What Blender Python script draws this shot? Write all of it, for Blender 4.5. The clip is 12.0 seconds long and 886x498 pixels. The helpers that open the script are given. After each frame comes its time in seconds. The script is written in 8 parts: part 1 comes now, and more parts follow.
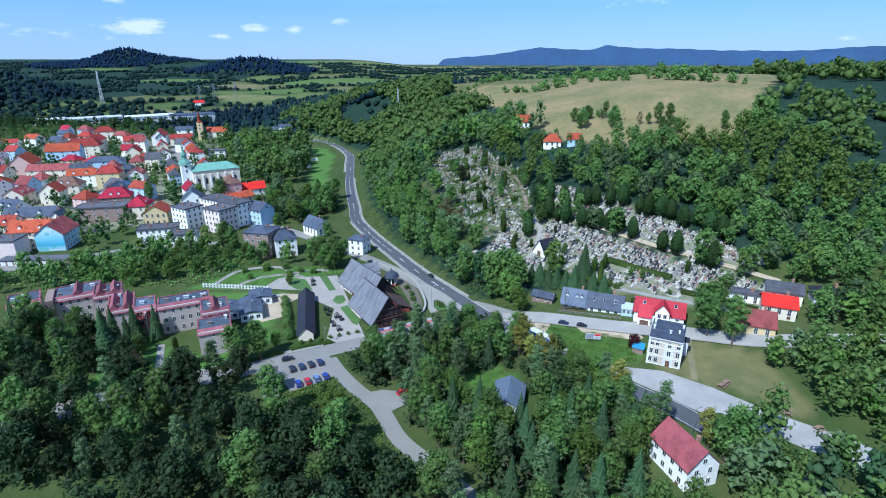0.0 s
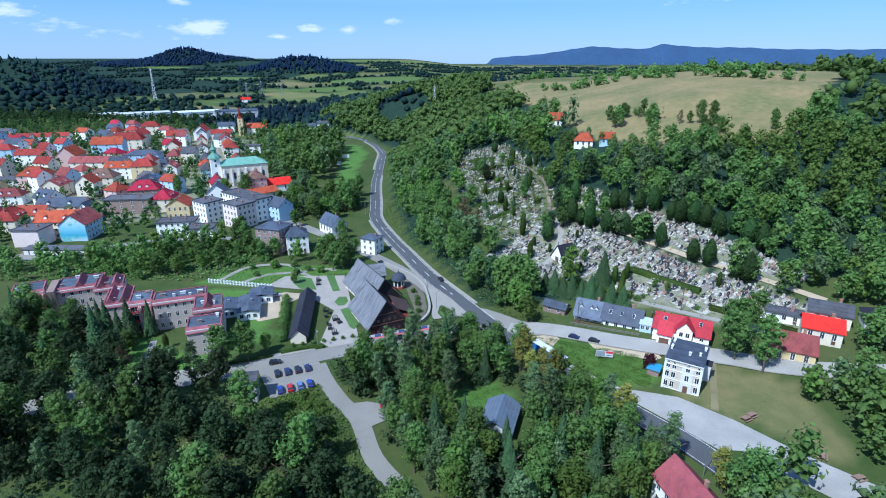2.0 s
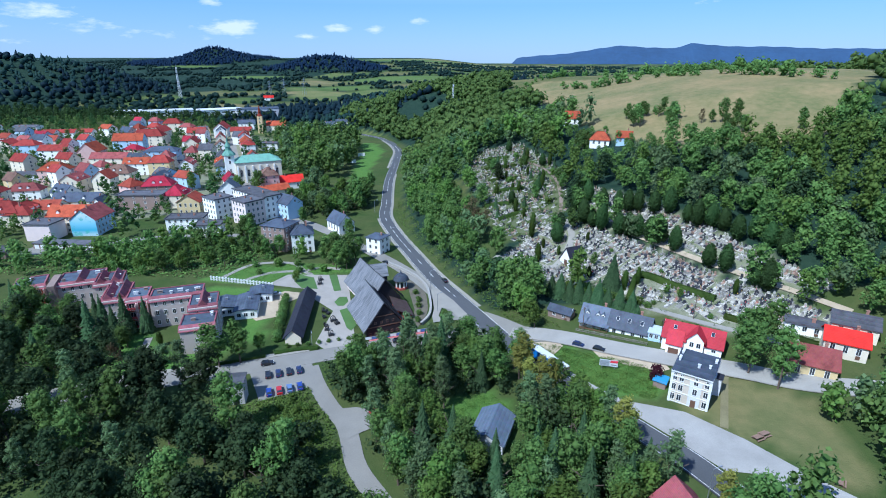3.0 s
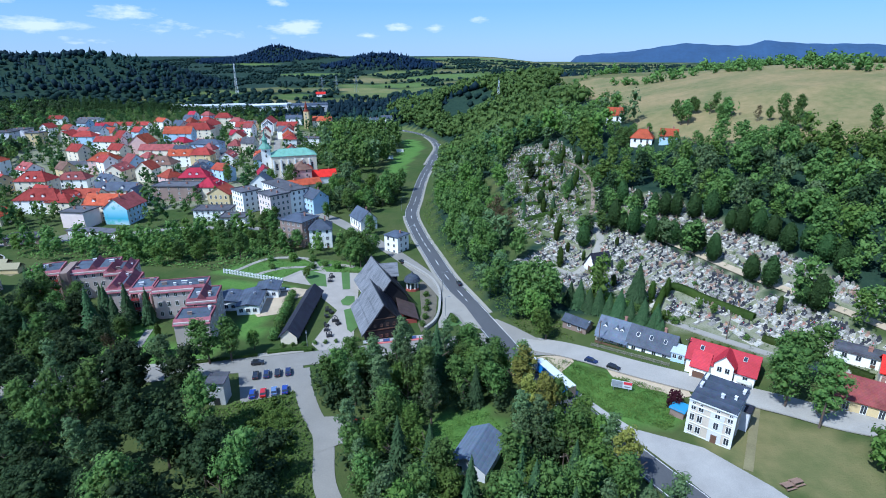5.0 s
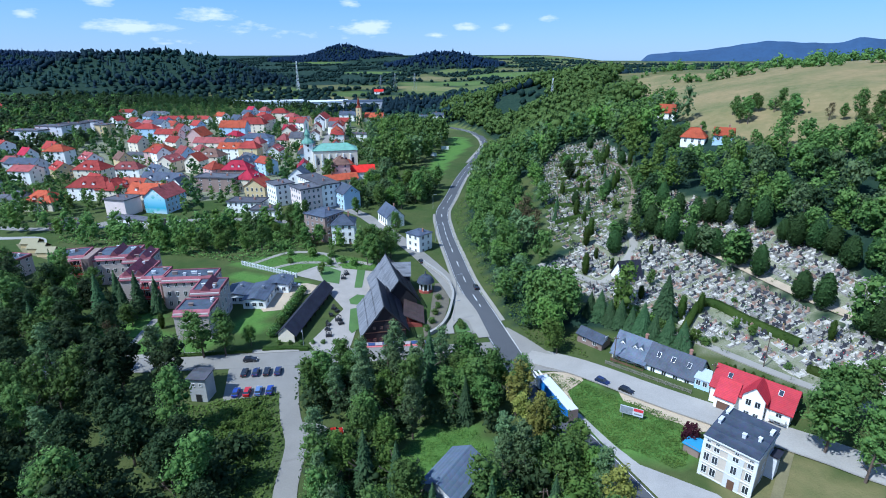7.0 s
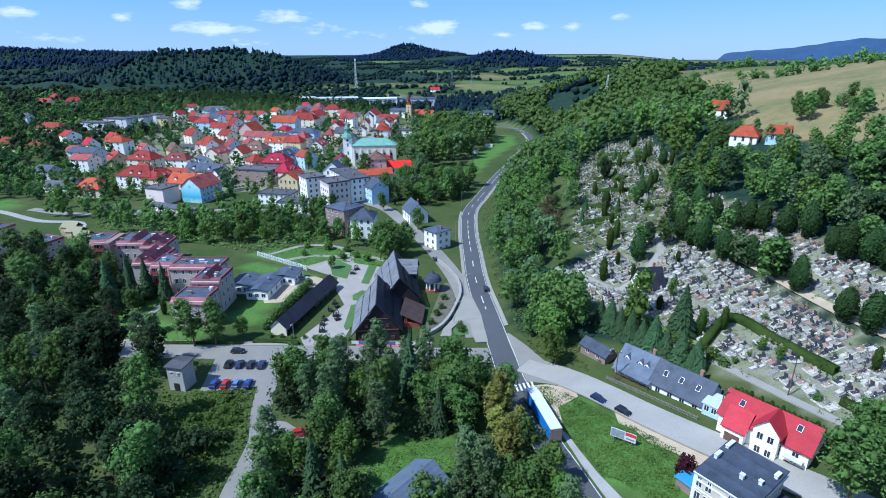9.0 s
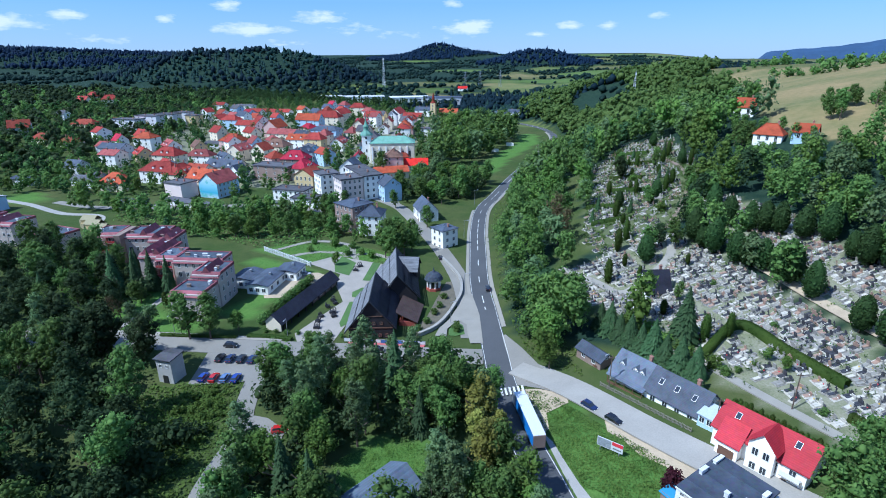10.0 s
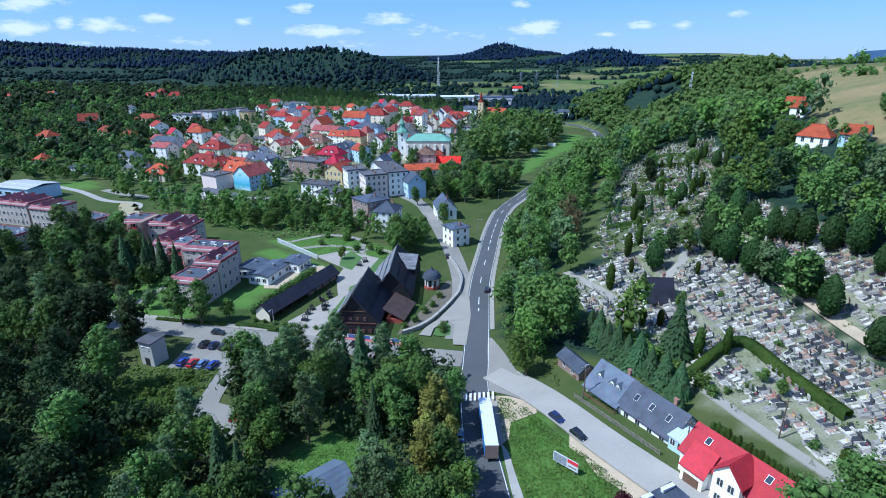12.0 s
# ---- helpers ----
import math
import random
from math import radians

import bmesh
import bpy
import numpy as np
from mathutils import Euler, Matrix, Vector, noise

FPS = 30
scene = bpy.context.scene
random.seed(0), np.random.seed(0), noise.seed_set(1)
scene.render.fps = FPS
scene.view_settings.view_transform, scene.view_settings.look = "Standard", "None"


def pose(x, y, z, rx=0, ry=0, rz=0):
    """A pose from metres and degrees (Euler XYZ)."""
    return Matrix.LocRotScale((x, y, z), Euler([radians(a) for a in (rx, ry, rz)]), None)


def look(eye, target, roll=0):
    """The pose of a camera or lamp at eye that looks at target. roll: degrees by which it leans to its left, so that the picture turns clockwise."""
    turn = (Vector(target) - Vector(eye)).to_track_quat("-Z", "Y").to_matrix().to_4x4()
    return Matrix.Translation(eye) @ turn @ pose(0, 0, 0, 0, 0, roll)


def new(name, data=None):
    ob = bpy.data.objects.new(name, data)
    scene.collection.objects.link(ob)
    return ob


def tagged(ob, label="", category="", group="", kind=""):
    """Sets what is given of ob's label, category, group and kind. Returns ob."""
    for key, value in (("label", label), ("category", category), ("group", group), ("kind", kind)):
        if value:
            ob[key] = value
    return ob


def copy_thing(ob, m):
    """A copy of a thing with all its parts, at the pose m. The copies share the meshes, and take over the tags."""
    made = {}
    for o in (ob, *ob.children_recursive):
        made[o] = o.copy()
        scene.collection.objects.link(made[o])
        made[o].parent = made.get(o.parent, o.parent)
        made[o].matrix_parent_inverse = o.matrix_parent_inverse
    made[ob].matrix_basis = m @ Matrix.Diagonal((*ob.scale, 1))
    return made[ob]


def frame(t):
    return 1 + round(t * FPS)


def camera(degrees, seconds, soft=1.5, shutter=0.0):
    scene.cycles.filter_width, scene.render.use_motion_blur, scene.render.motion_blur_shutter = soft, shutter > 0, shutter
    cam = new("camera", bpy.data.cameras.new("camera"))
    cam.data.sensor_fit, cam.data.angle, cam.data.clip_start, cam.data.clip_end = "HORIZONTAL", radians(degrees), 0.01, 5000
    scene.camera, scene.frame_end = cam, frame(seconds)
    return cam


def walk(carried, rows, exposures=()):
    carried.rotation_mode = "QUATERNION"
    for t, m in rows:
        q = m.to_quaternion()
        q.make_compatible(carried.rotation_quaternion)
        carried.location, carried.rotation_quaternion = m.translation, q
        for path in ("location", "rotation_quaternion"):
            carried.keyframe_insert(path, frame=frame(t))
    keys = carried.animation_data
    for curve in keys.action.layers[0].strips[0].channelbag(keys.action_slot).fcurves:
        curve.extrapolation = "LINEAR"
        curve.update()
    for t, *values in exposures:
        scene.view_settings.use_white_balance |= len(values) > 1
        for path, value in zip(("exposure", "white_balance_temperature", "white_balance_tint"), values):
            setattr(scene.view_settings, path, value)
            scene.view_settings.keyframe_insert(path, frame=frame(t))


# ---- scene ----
cam = camera(80.2, 12.0, soft=1.0)
METRES, EYE, TILT, LEAN, TURN = 115.0, 92.0, -19.8, 0.0, 0.0
ROWS = [
    (0.0, 0.0, 0.0, 0.0, -0.0, 0.0, -0.0),
    (0.5, 0.029, 0.0244, 0.0025, 1.19, 0.0, -0.42),
    (1.0, 0.0604, 0.0524, 0.0051, 2.46, -0.01, -0.89),
    (1.5, 0.0895, 0.0792, 0.008, 3.61, -0.05, -1.3),
    (2.0, 0.1208, 0.1089, 0.0116, 4.88, -0.11, -1.77),
    (2.5, 0.149, 0.1374, 0.0141, 6.05, -0.17, -2.18),
    (3.0, 0.1786, 0.1686, 0.0172, 7.34, -0.24, -2.67),
    (5.0, 0.2851, 0.2886, 0.0305, 13.02, -0.73, -4.64),
    (5.5, 0.3095, 0.3184, 0.0343, 14.55, -0.87, -5.18),
    (6.0, 0.3366, 0.3511, 0.039, 16.25, -1.05, -5.76),
    (6.5, 0.3619, 0.3814, 0.0426, 17.81, -1.23, -6.28),
    (7.0, 0.3901, 0.4151, 0.0459, 19.51, -1.44, -6.8),
    (9.0, 0.5008, 0.5421, 0.0584, 26.05, -2.35, -8.83),
    (9.5, 0.5287, 0.5722, 0.0617, 27.62, -2.59, -9.27),
    (10.0, 0.5602, 0.6049, 0.0659, 29.35, -2.91, -9.71),
    (10.5, 0.589, 0.6338, 0.0688, 30.9, -3.16, -10.2),
    (11.0, 0.6202, 0.6656, 0.0752, 32.61, -3.47, -10.67),
    (11.5, 0.6491, 0.6941, 0.0803, 34.15, -3.73, -11.12),
    (12.0, 0.6812, 0.7248, 0.087, 35.86, -4.04, -11.62),
]
walk(cam, [(t, pose(0, 0, EYE, TILT, LEAN, TURN) @ pose(METRES * x, METRES * y, METRES * z, 90 + pitch, roll, yaw)) for t, x, y, z, yaw, pitch, roll in ROWS],
     exposures=[(0.0, 0.4, 4880, 8), (12.0, 0.4, 4880, 8)])

# ---- world, sun ----
SUN_DIR = Vector((-0.47, -0.6, 1.0)).normalized()   # towards the sun
world = bpy.data.worlds.new("world")
scene.world = world
world.use_nodes = True
wn, wl = world.node_tree.nodes, world.node_tree.links
wn.clear()
sky = wn.new("ShaderNodeTexSky")
sky.sky_type = "NISHITA"
sky.sun_disc = False
sky.sun_elevation = math.asin(SUN_DIR.z)
sky.sun_rotation = math.atan2(SUN_DIR.x, SUN_DIR.y)
sky.altitude = 500
sky.air_density, sky.dust_density, sky.ozone_density = 1.0, 0.2, 3.0
back = wn.new("ShaderNodeBackground")
back.inputs[1].default_value = 0.15
wout = wn.new("ShaderNodeOutputWorld")
wl.new(back.outputs[0], wout.inputs[0])


def cloudy_sky():
    """Small fair-weather cumulus low over the hills, in the sky itself."""
    co = wn.new("ShaderNodeTexCoord")
    sep = wn.new("ShaderNodeSeparateXYZ")
    wl.new(co.outputs["Generated"], sep.inputs[0])

    def m(op, a, b=None, clamp=False):
        n = wn.new("ShaderNodeMath")
        n.operation, n.use_clamp = op, clamp
        for i, v in enumerate((a, b)):
            if v is None:
                continue
            if isinstance(v, (int, float)):
                n.inputs[i].default_value = v
            else:
                wl.new(v, n.inputs[i])
        return n.outputs[0]
    az = m("ARCTAN2", sep.outputs[0], sep.outputs[1])
    el = m("ARCSINE", sep.outputs[2])
    vec = wn.new("ShaderNodeCombineXYZ")
    wl.new(m("MULTIPLY", az, 26.0), vec.inputs[0])
    wl.new(m("MULTIPLY", el, 80.0), vec.inputs[1])
    big = wn.new("ShaderNodeTexNoise")
    big.inputs["Scale"].default_value, big.inputs["Detail"].default_value = 1.0, 6.0
    big.inputs["Roughness"].default_value = 0.62
    wl.new(vec.outputs[0], big.inputs["Vector"])
    puff = None
    # each puff: azimuth, elevation, half-width, half-height (radians), density
    for a, e, w, h, k in CLOUDS:
        w, h = w * 1.7, h * 1.7
        dx = m("DIVIDE", m("SUBTRACT", az, a), w)
        dy = m("DIVIDE", m("SUBTRACT", el, e), h)
        r = m("SQRT", m("ADD", m("MULTIPLY", dx, dx), m("MULTIPLY", dy, dy)))
        c = m("MULTIPLY", m("SUBTRACT", 1.0, r, True), k)
        puff = c if puff is None else m("MAXIMUM", puff, c)
    dens = m("MULTIPLY", m("SUBTRACT", m("ADD", m("MULTIPLY", puff, 0.9), m("MULTIPLY", big.outputs["Fac"], 1.5)), 1.02), 2.4, True)
    amount = m("MULTIPLY", dens, m("GREATER_THAN", puff, 0.001))
    mix = wn.new("ShaderNodeMix")
    mix.data_type = "RGBA"
    wl.new(m("MULTIPLY", amount, 0.8), mix.inputs["Factor"])
    # clear pale blue band over the horizon, deeper blue above it
    band = wn.new("ShaderNodeValToRGB")
    for e, (p, c) in zip((band.color_ramp.elements[0], band.color_ramp.elements[1], band.color_ramp.elements.new(0.5)),
                         ((0.0, (0.58, 0.82, 1.14)), (1.0, (0.15, 0.4, 1.1)), (0.45, (0.3, 0.58, 1.14)))):
        e.position, e.color = p, (*c, 1)
    wl.new(m("MULTIPLY", el, 5.2, True), band.inputs[0])
    bright = wn.new("ShaderNodeVectorMath")
    bright.operation = "SCALE"
    bright.inputs["Scale"].default_value = SKY_BAND
    wl.new(band.outputs[0], bright.inputs[0])
    blend = wn.new("ShaderNodeMix")
    blend.data_type = "RGBA"
    wl.new(m("SUBTRACT", 0.85, m("MULTIPLY", el, 1.3, True)), blend.inputs["Factor"])
    wl.new(sky.outputs[0], blend.inputs[6])
    wl.new(bright.outputs[0], blend.inputs[7])
    wl.new(blend.outputs[2], mix.inputs[6])
    mix.inputs[7].default_value = (5.0, 4.9, 5.1, 1)
    wl.new(mix.outputs[2], back.inputs[0])


SKY_BAND = 3.1
CLOUDS = [
    (-1.273, 0.074, 0.04, 0.01, 0.9), (-1.292, 0.042, 0.027, 0.011, 1.0), (-1.236, 0.051, 0.011, 0.008, 0.8), (-1.191, 0.048, 0.034, 0.01, 0.9),
    (-1.116, 0.061, 0.027, 0.008, 0.9), (-0.988, 0.059, 0.013, 0.006, 0.7), (-0.893, 0.08, 0.02, 0.008, 0.9), (-0.861, 0.044, 0.051, 0.009, 1.0),
    (-0.744, 0.064, 0.04, 0.01, 0.85), (-0.692, 0.045, 0.043, 0.009, 0.6), (-1.079, 0.028, 0.052, 0.009, 0.5), (-1.219, 0.023, 0.015, 0.004, 0.8),
    (-0.492, 0.048, 0.044, 0.011, 1.0), (-0.521, 0.087, 0.017, 0.006, 0.7), (-0.374, 0.035, 0.018, 0.005, 0.8), (-0.315, 0.048, 0.024, 0.006, 0.8),
    (-0.256, 0.047, 0.018, 0.006, 0.7), (-0.18, 0.062, 0.02, 0.007, 0.6), (-0.598, 0.034, 0.054, 0.008, 0.45), (-0.797, 0.025, 0.052, 0.006, 0.4),
    (0.62, 0.03, 0.016, 0.004, 0.7), (0.326, 0.09, 0.047, 0.008, 0.5),
]
cloudy_sky()

sun = new("sun", bpy.data.lights.new("sun", "SUN"))
sun.data.energy, sun.data.angle, sun.data.color = 4.7, radians(0.55), (1.0, 0.93, 0.78)
sun.matrix_world = look(SUN_DIR * 900, (0, 0, 0))

# ---- materials ----
def node_mat(name):
    m = bpy.data.materials.new(name)
    m.use_nodes = True
    nt = m.node_tree
    return m, nt.nodes, nt.links, nt.nodes["Principled BSDF"]


def noise_fac(nodes, links, scale, detail=5.0, rough=0.6, coords="Object", stretch=(1, 1, 1)):
    co = nodes.new("ShaderNodeTexCoord")
    mp = nodes.new("ShaderNodeMapping")
    mp.inputs["Scale"].default_value = stretch
    links.new(co.outputs[coords], mp.inputs[0])
    n = nodes.new("ShaderNodeTexNoise")
    n.inputs["Scale"].default_value, n.inputs["Detail"].default_value, n.inputs["Roughness"].default_value = scale, detail, rough
    links.new(mp.outputs[0], n.inputs["Vector"])
    return n.outputs["Fac"]


def ramp(nodes, links, fac, stops):
    r = nodes.new("ShaderNodeValToRGB")
    el = r.color_ramp.elements
    while len(el) < len(stops):
        el.new(0.5)
    for e, (p, c) in zip(el, stops):
        e.position, e.color = p, (*c, 1)
    links.new(fac, r.inputs[0])
    return r.outputs[0]


def mixc(nodes, links, fac, a, b, mode="MIX"):
    m = nodes.new("ShaderNodeMix")
    m.data_type, m.blend_type = "RGBA", mode
    for s, v in ((0, fac), (6, a), (7, b)):
        if isinstance(v, (int, float)):
            m.inputs[s].default_value = v
        elif isinstance(v, tuple):
            m.inputs[s].default_value = (*v, 1)
        else:
            links.new(v, m.inputs[s])
    return m.outputs[2]


def shade(c, k):
    return tuple(min(1, v * k) for v in c)


def surface(name, c, spread=0.25, scale=0.6, fine=6.0, rough=0.85, bump=0.15, rand=0.0, metal=0.0, stretch=(1, 1, 1)):
    """A rough surface: broad stains, fine grain, relief; rand varies it from object to object."""
    m, n, l, p = node_mat(name)
    broad = ramp(n, l, noise_fac(n, l, scale, stretch=stretch), [(0.3, shade(c, 1 - spread)), (0.7, shade(c, 1 + spread))])
    grain = noise_fac(n, l, fine, 4.0, 0.7, stretch=stretch)
    col = mixc(n, l, 0.45, broad, ramp(n, l, grain, [(0.25, shade(c, 1 - spread * 1.3)), (0.75, shade(c, 1 + spread * 1.3))]))
    if rand:
        info = n.new("ShaderNodeObjectInfo")
        hsv = n.new("ShaderNodeHueSaturation")
        mr = n.new("ShaderNodeMapRange")
        mr.inputs[3].default_value, mr.inputs[4].default_value = 1 - rand, 1 + rand
        l.new(info.outputs["Random"], mr.inputs[0])
        l.new(mr.outputs[0], hsv.inputs["Value"])
        l.new(col, hsv.inputs["Color"])
        col = hsv.outputs[0]
    l.new(col, p.inputs["Base Color"])
    p.inputs["Roughness"].default_value, p.inputs["Metallic"].default_value = rough, metal
    if bump:
        b = n.new("ShaderNodeBump")
        b.inputs["Strength"].default_value, b.inputs["Distance"].default_value = bump, 0.05
        l.new(grain, b.inputs["Height"])
        l.new(b.outputs[0], p.inputs["Normal"])
    return m


def roof_mat(name, c, rough=0.75, course=0.35, spread=0.25, gloss=0.12, rand=0.24):
    """Tiles or sheets in courses down the slope, blotched by weather and moss."""
    m, n, l, p = node_mat(name)
    co = n.new("ShaderNodeTexCoord")
    w = n.new("ShaderNodeTexWave")
    w.wave_type, w.bands_direction, w.wave_profile = "BANDS", "Z", "SAW"
    w.inputs["Scale"].default_value, w.inputs["Distortion"].default_value = 0.5 / course, 0.6
    l.new(co.outputs["Object"], w.inputs["Vector"])
    v = n.new("ShaderNodeTexVoronoi")
    v.inputs["Scale"].default_value = 2.6
    l.new(co.outputs["Object"], v.inputs["Vector"])
    blotch = ramp(n, l, noise_fac(n, l, 0.35, 6.0), [(0.28, shade(c, 1 - spread * 1.6)), (0.5, c), (0.75, shade(c, 1 + spread))])
    tile = mixc(n, l, 0.25, blotch, mixc(n, l, 0.65, v.outputs["Color"], c, "MIX"), "OVERLAY")
    col = mixc(n, l, 0.22, tile, w.outputs["Color"], "MULTIPLY")
    info = n.new("ShaderNodeObjectInfo")
    hsv = n.new("ShaderNodeHueSaturation")
    mr = n.new("ShaderNodeMapRange")
    mr.inputs[3].default_value, mr.inputs[4].default_value = 1 - rand, 1 + rand
    l.new(info.outputs["Random"], mr.inputs[0])
    l.new(mr.outputs[0], hsv.inputs["Value"])
    l.new(col, hsv.inputs["Color"])
    l.new(hsv.outputs[0], p.inputs["Base Color"])
    p.inputs["Roughness"].default_value = rough
    p.inputs["Specular IOR Level"].default_value = gloss
    b = n.new("ShaderNodeBump")
    b.inputs["Strength"].default_value, b.inputs["Distance"].default_value = 0.5, 0.06
    l.new(w.outputs["Fac"], b.inputs["Height"])
    l.new(b.outputs[0], p.inputs["Normal"])
    return m


def foliage(name, dark, light, hue=0.012):
    """Leaves: colour drifts from tree to tree, from clump to clump and within a clump; light shines through a little."""
    m, n, l, p = node_mat(name)
    geo = n.new("ShaderNodeNewGeometry")
    info = n.new("ShaderNodeObjectInfo")
    base = ramp(n, l, geo.outputs["Random Per Island"], [(0.0, dark), (0.6, tuple((a + b) / 2 for a, b in zip(dark, light))), (1.0, light)])
    big = noise_fac(n, l, 0.12, 3.0)
    col = mixc(n, l, 0.5, base, ramp(n, l, big, [(0.35, dark), (0.7, light)]))
    hsv = n.new("ShaderNodeHueSaturation")
    for inp, lo, hi in (("Hue", 0.5 - hue, 0.5 + hue), ("Value", 0.72, 1.3)):
        mr = n.new("ShaderNodeMapRange")
        mr.inputs[3].default_value, mr.inputs[4].default_value = lo, hi
        l.new(info.outputs["Random"], mr.inputs[0])
        l.new(mr.outputs[0], hsv.inputs[inp])
    l.new(col, hsv.inputs["Color"])
    l.new(hsv.outputs[0], p.inputs["Base Color"])
    p.inputs["Roughness"].default_value = 0.6
    p.inputs["Specular IOR Level"].default_value = 0.08
    tr = n.new("ShaderNodeBsdfTranslucent")
    l.new(hsv.outputs[0], tr.inputs[0])
    mx = n.new("ShaderNodeMixShader")
    mx.inputs[0].default_value = 0.44
    l.new(p.outputs[0], mx.inputs[1])
    l.new(tr.outputs[0], mx.inputs[2])
    l.new(mx.outputs[0], n["Material Output"].inputs[0])
    return m


def plain(name, c, rough=0.5, metal=0.0, spec=0.5):
    m, n, l, p = node_mat(name)
    f = noise_fac(n, l, 3.0)
    l.new(ramp(n, l, f, [(0.3, shade(c, 0.9)), (0.7, shade(c, 1.08))]), p.inputs["Base Color"])
    p.inputs["Roughness"].default_value, p.inputs["Metallic"].default_value, p.inputs["Specular IOR Level"].default_value = rough, metal, spec
    return m


def shingle_mat():
    """Weathered boards and shingles: silver grey with dark streaks down the slope and darker courses."""
    m, n, l, p = node_mat("grey_wood_shingles")
    c = (0.2, 0.205, 0.225)
    streak = noise_fac(n, l, 1.0, 5.0, 0.65, stretch=(0.25, 1.6, 0.25))
    col = ramp(n, l, streak, [(0.3, shade(c, 0.45)), (0.5, c), (0.72, shade(c, 1.35))])
    co = n.new("ShaderNodeTexCoord")
    w = n.new("ShaderNodeTexWave")
    w.wave_type, w.bands_direction, w.wave_profile = "BANDS", "Z", "SAW"
    w.inputs["Scale"].default_value, w.inputs["Distortion"].default_value = 0.9, 0.8
    l.new(co.outputs["Object"], w.inputs["Vector"])
    l.new(mixc(n, l, 0.35, col, w.outputs["Color"], "MULTIPLY"), p.inputs["Base Color"])
    p.inputs["Roughness"].default_value, p.inputs["Specular IOR Level"].default_value = 0.85, 0.15
    b = n.new("ShaderNodeBump")
    b.inputs["Strength"].default_value, b.inputs["Distance"].default_value = 0.6, 0.08
    l.new(w.outputs["Fac"], b.inputs["Height"])
    l.new(b.outputs[0], p.inputs["Normal"])
    return m


ROOFS = {
    "orange": roof_mat("orange_tiles", (0.4, 0.095, 0.045)),
    "redroof": roof_mat("red_tiles", (0.32, 0.055, 0.045)),
    "crimson": roof_mat("crimson_sheet", (0.37, 0.03, 0.06)),
    "pinkroof": roof_mat("faded_red_tiles", (0.3, 0.09, 0.085)),
    "rustroof": roof_mat("rusty_tiles", (0.29, 0.065, 0.04)),
    "maroon": roof_mat("maroon_tiles", (0.27, 0.08, 0.09)),
    "brownroof": roof_mat("brown_tiles", (0.2, 0.12, 0.09)),
    "slate": roof_mat("slate", (0.085, 0.1, 0.135), 0.6),
    "sheet": roof_mat("pale_blue_grey_sheet", (0.19, 0.23, 0.3), 0.5, 0.8, 0.12),
    "greyslate": roof_mat("grey_slate", (0.13, 0.15, 0.19), 0.65),
    "darkslate": roof_mat("dark_slate", (0.075, 0.085, 0.11), 0.6),
    "greyroof": roof_mat("roofing_felt", (0.12, 0.12, 0.135), 0.85, 1.2),
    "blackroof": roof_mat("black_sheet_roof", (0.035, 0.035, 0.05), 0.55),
    "brightred": roof_mat("bright_red_roof", (0.6, 0.035, 0.025), 0.6, 0.4, 0.15),
    "redtile": roof_mat("clean_red_tiles", (0.42, 0.042, 0.06), 0.6, 0.4, 0.12),
    "copper": roof_mat("green_copper", (0.2, 0.36, 0.29), 0.6, 0.6, 0.15),
    "shingle": shingle_mat(),
}
WALLS = {
    "white": surface("white_render", (0.86, 0.845, 0.8), 0.1, 0.25, 4.0, rand=0.06),
    "ivory": surface("ivory_stucco", (0.52, 0.45, 0.365), 0.16, 0.3, 4.0),
    "cream": surface("cream_render", (0.72, 0.64, 0.5), 0.14, 0.25, 4.0, rand=0.1),
    "pinkish": surface("pale_pink_render", (0.7, 0.58, 0.54), 0.1, 0.25, 4.0, rand=0.05),
    "pinkwall": surface("pink_render", (0.62, 0.42, 0.38), 0.12, 0.25, 4.0, rand=0.08),
    "bluewall": surface("pale_blue_render", (0.42, 0.56, 0.7), 0.1, 0.25, 4.0, rand=0.06),
    "greywall": surface("grey_render", (0.58, 0.58, 0.6), 0.16, 0.25, 4.0, rand=0.08),
    "yellow": surface("ochre_render", (0.6, 0.47, 0.25), 0.12, 0.25, 4.0, rand=0.06),
    "brown": surface("brown_render", (0.25, 0.18, 0.15), 0.18, 0.25, 4.0, rand=0.1),
    "aptwall": surface("beige_panel_render", (0.44, 0.375, 0.34), 0.12, 0.25, 4.0),
    "darkwood": surface("tarred_timber", (0.016, 0.014, 0.017), 0.35, 0.6, 8.0, 0.8, 0.4, stretch=(6, 6, 0.6)),
    "redwall": surface("brick_red_render", (0.3, 0.07, 0.05), 0.2, 0.4, 5.0),
}
GLASS = plain("window_glass", (0.03, 0.035, 0.045), 0.08, 0.0, 0.8)
FRAME = plain("window_frame_paint", (0.7, 0.7, 0.68), 0.5)
CHIMNEY = surface("chimney_brick", (0.3, 0.16, 0.12), 0.3, 1.0, 8.0)
DOOR = plain("door_wood", (0.13, 0.07, 0.045), 0.55)
METAL = plain("galvanised_steel", (0.42, 0.43, 0.45), 0.45, 0.7)
DARKMETAL = plain("dark_iron", (0.05, 0.05, 0.055), 0.5, 0.6)
CONCRETE = surface("concrete", (0.42, 0.41, 0.39), 0.18, 0.3, 5.0, rand=0.05)
STONE = surface("rubble_stone", (0.33, 0.31, 0.28), 0.3, 0.9, 4.0, bump=0.5)
ASPHALT = surface("asphalt", (0.072, 0.074, 0.08), 0.22, 0.08, 3.0, 0.85, 0.1)
OLD_ASPHALT = surface("weathered_asphalt", (0.215, 0.2, 0.176), 0.2, 0.1, 3.0, 0.9, 0.1)
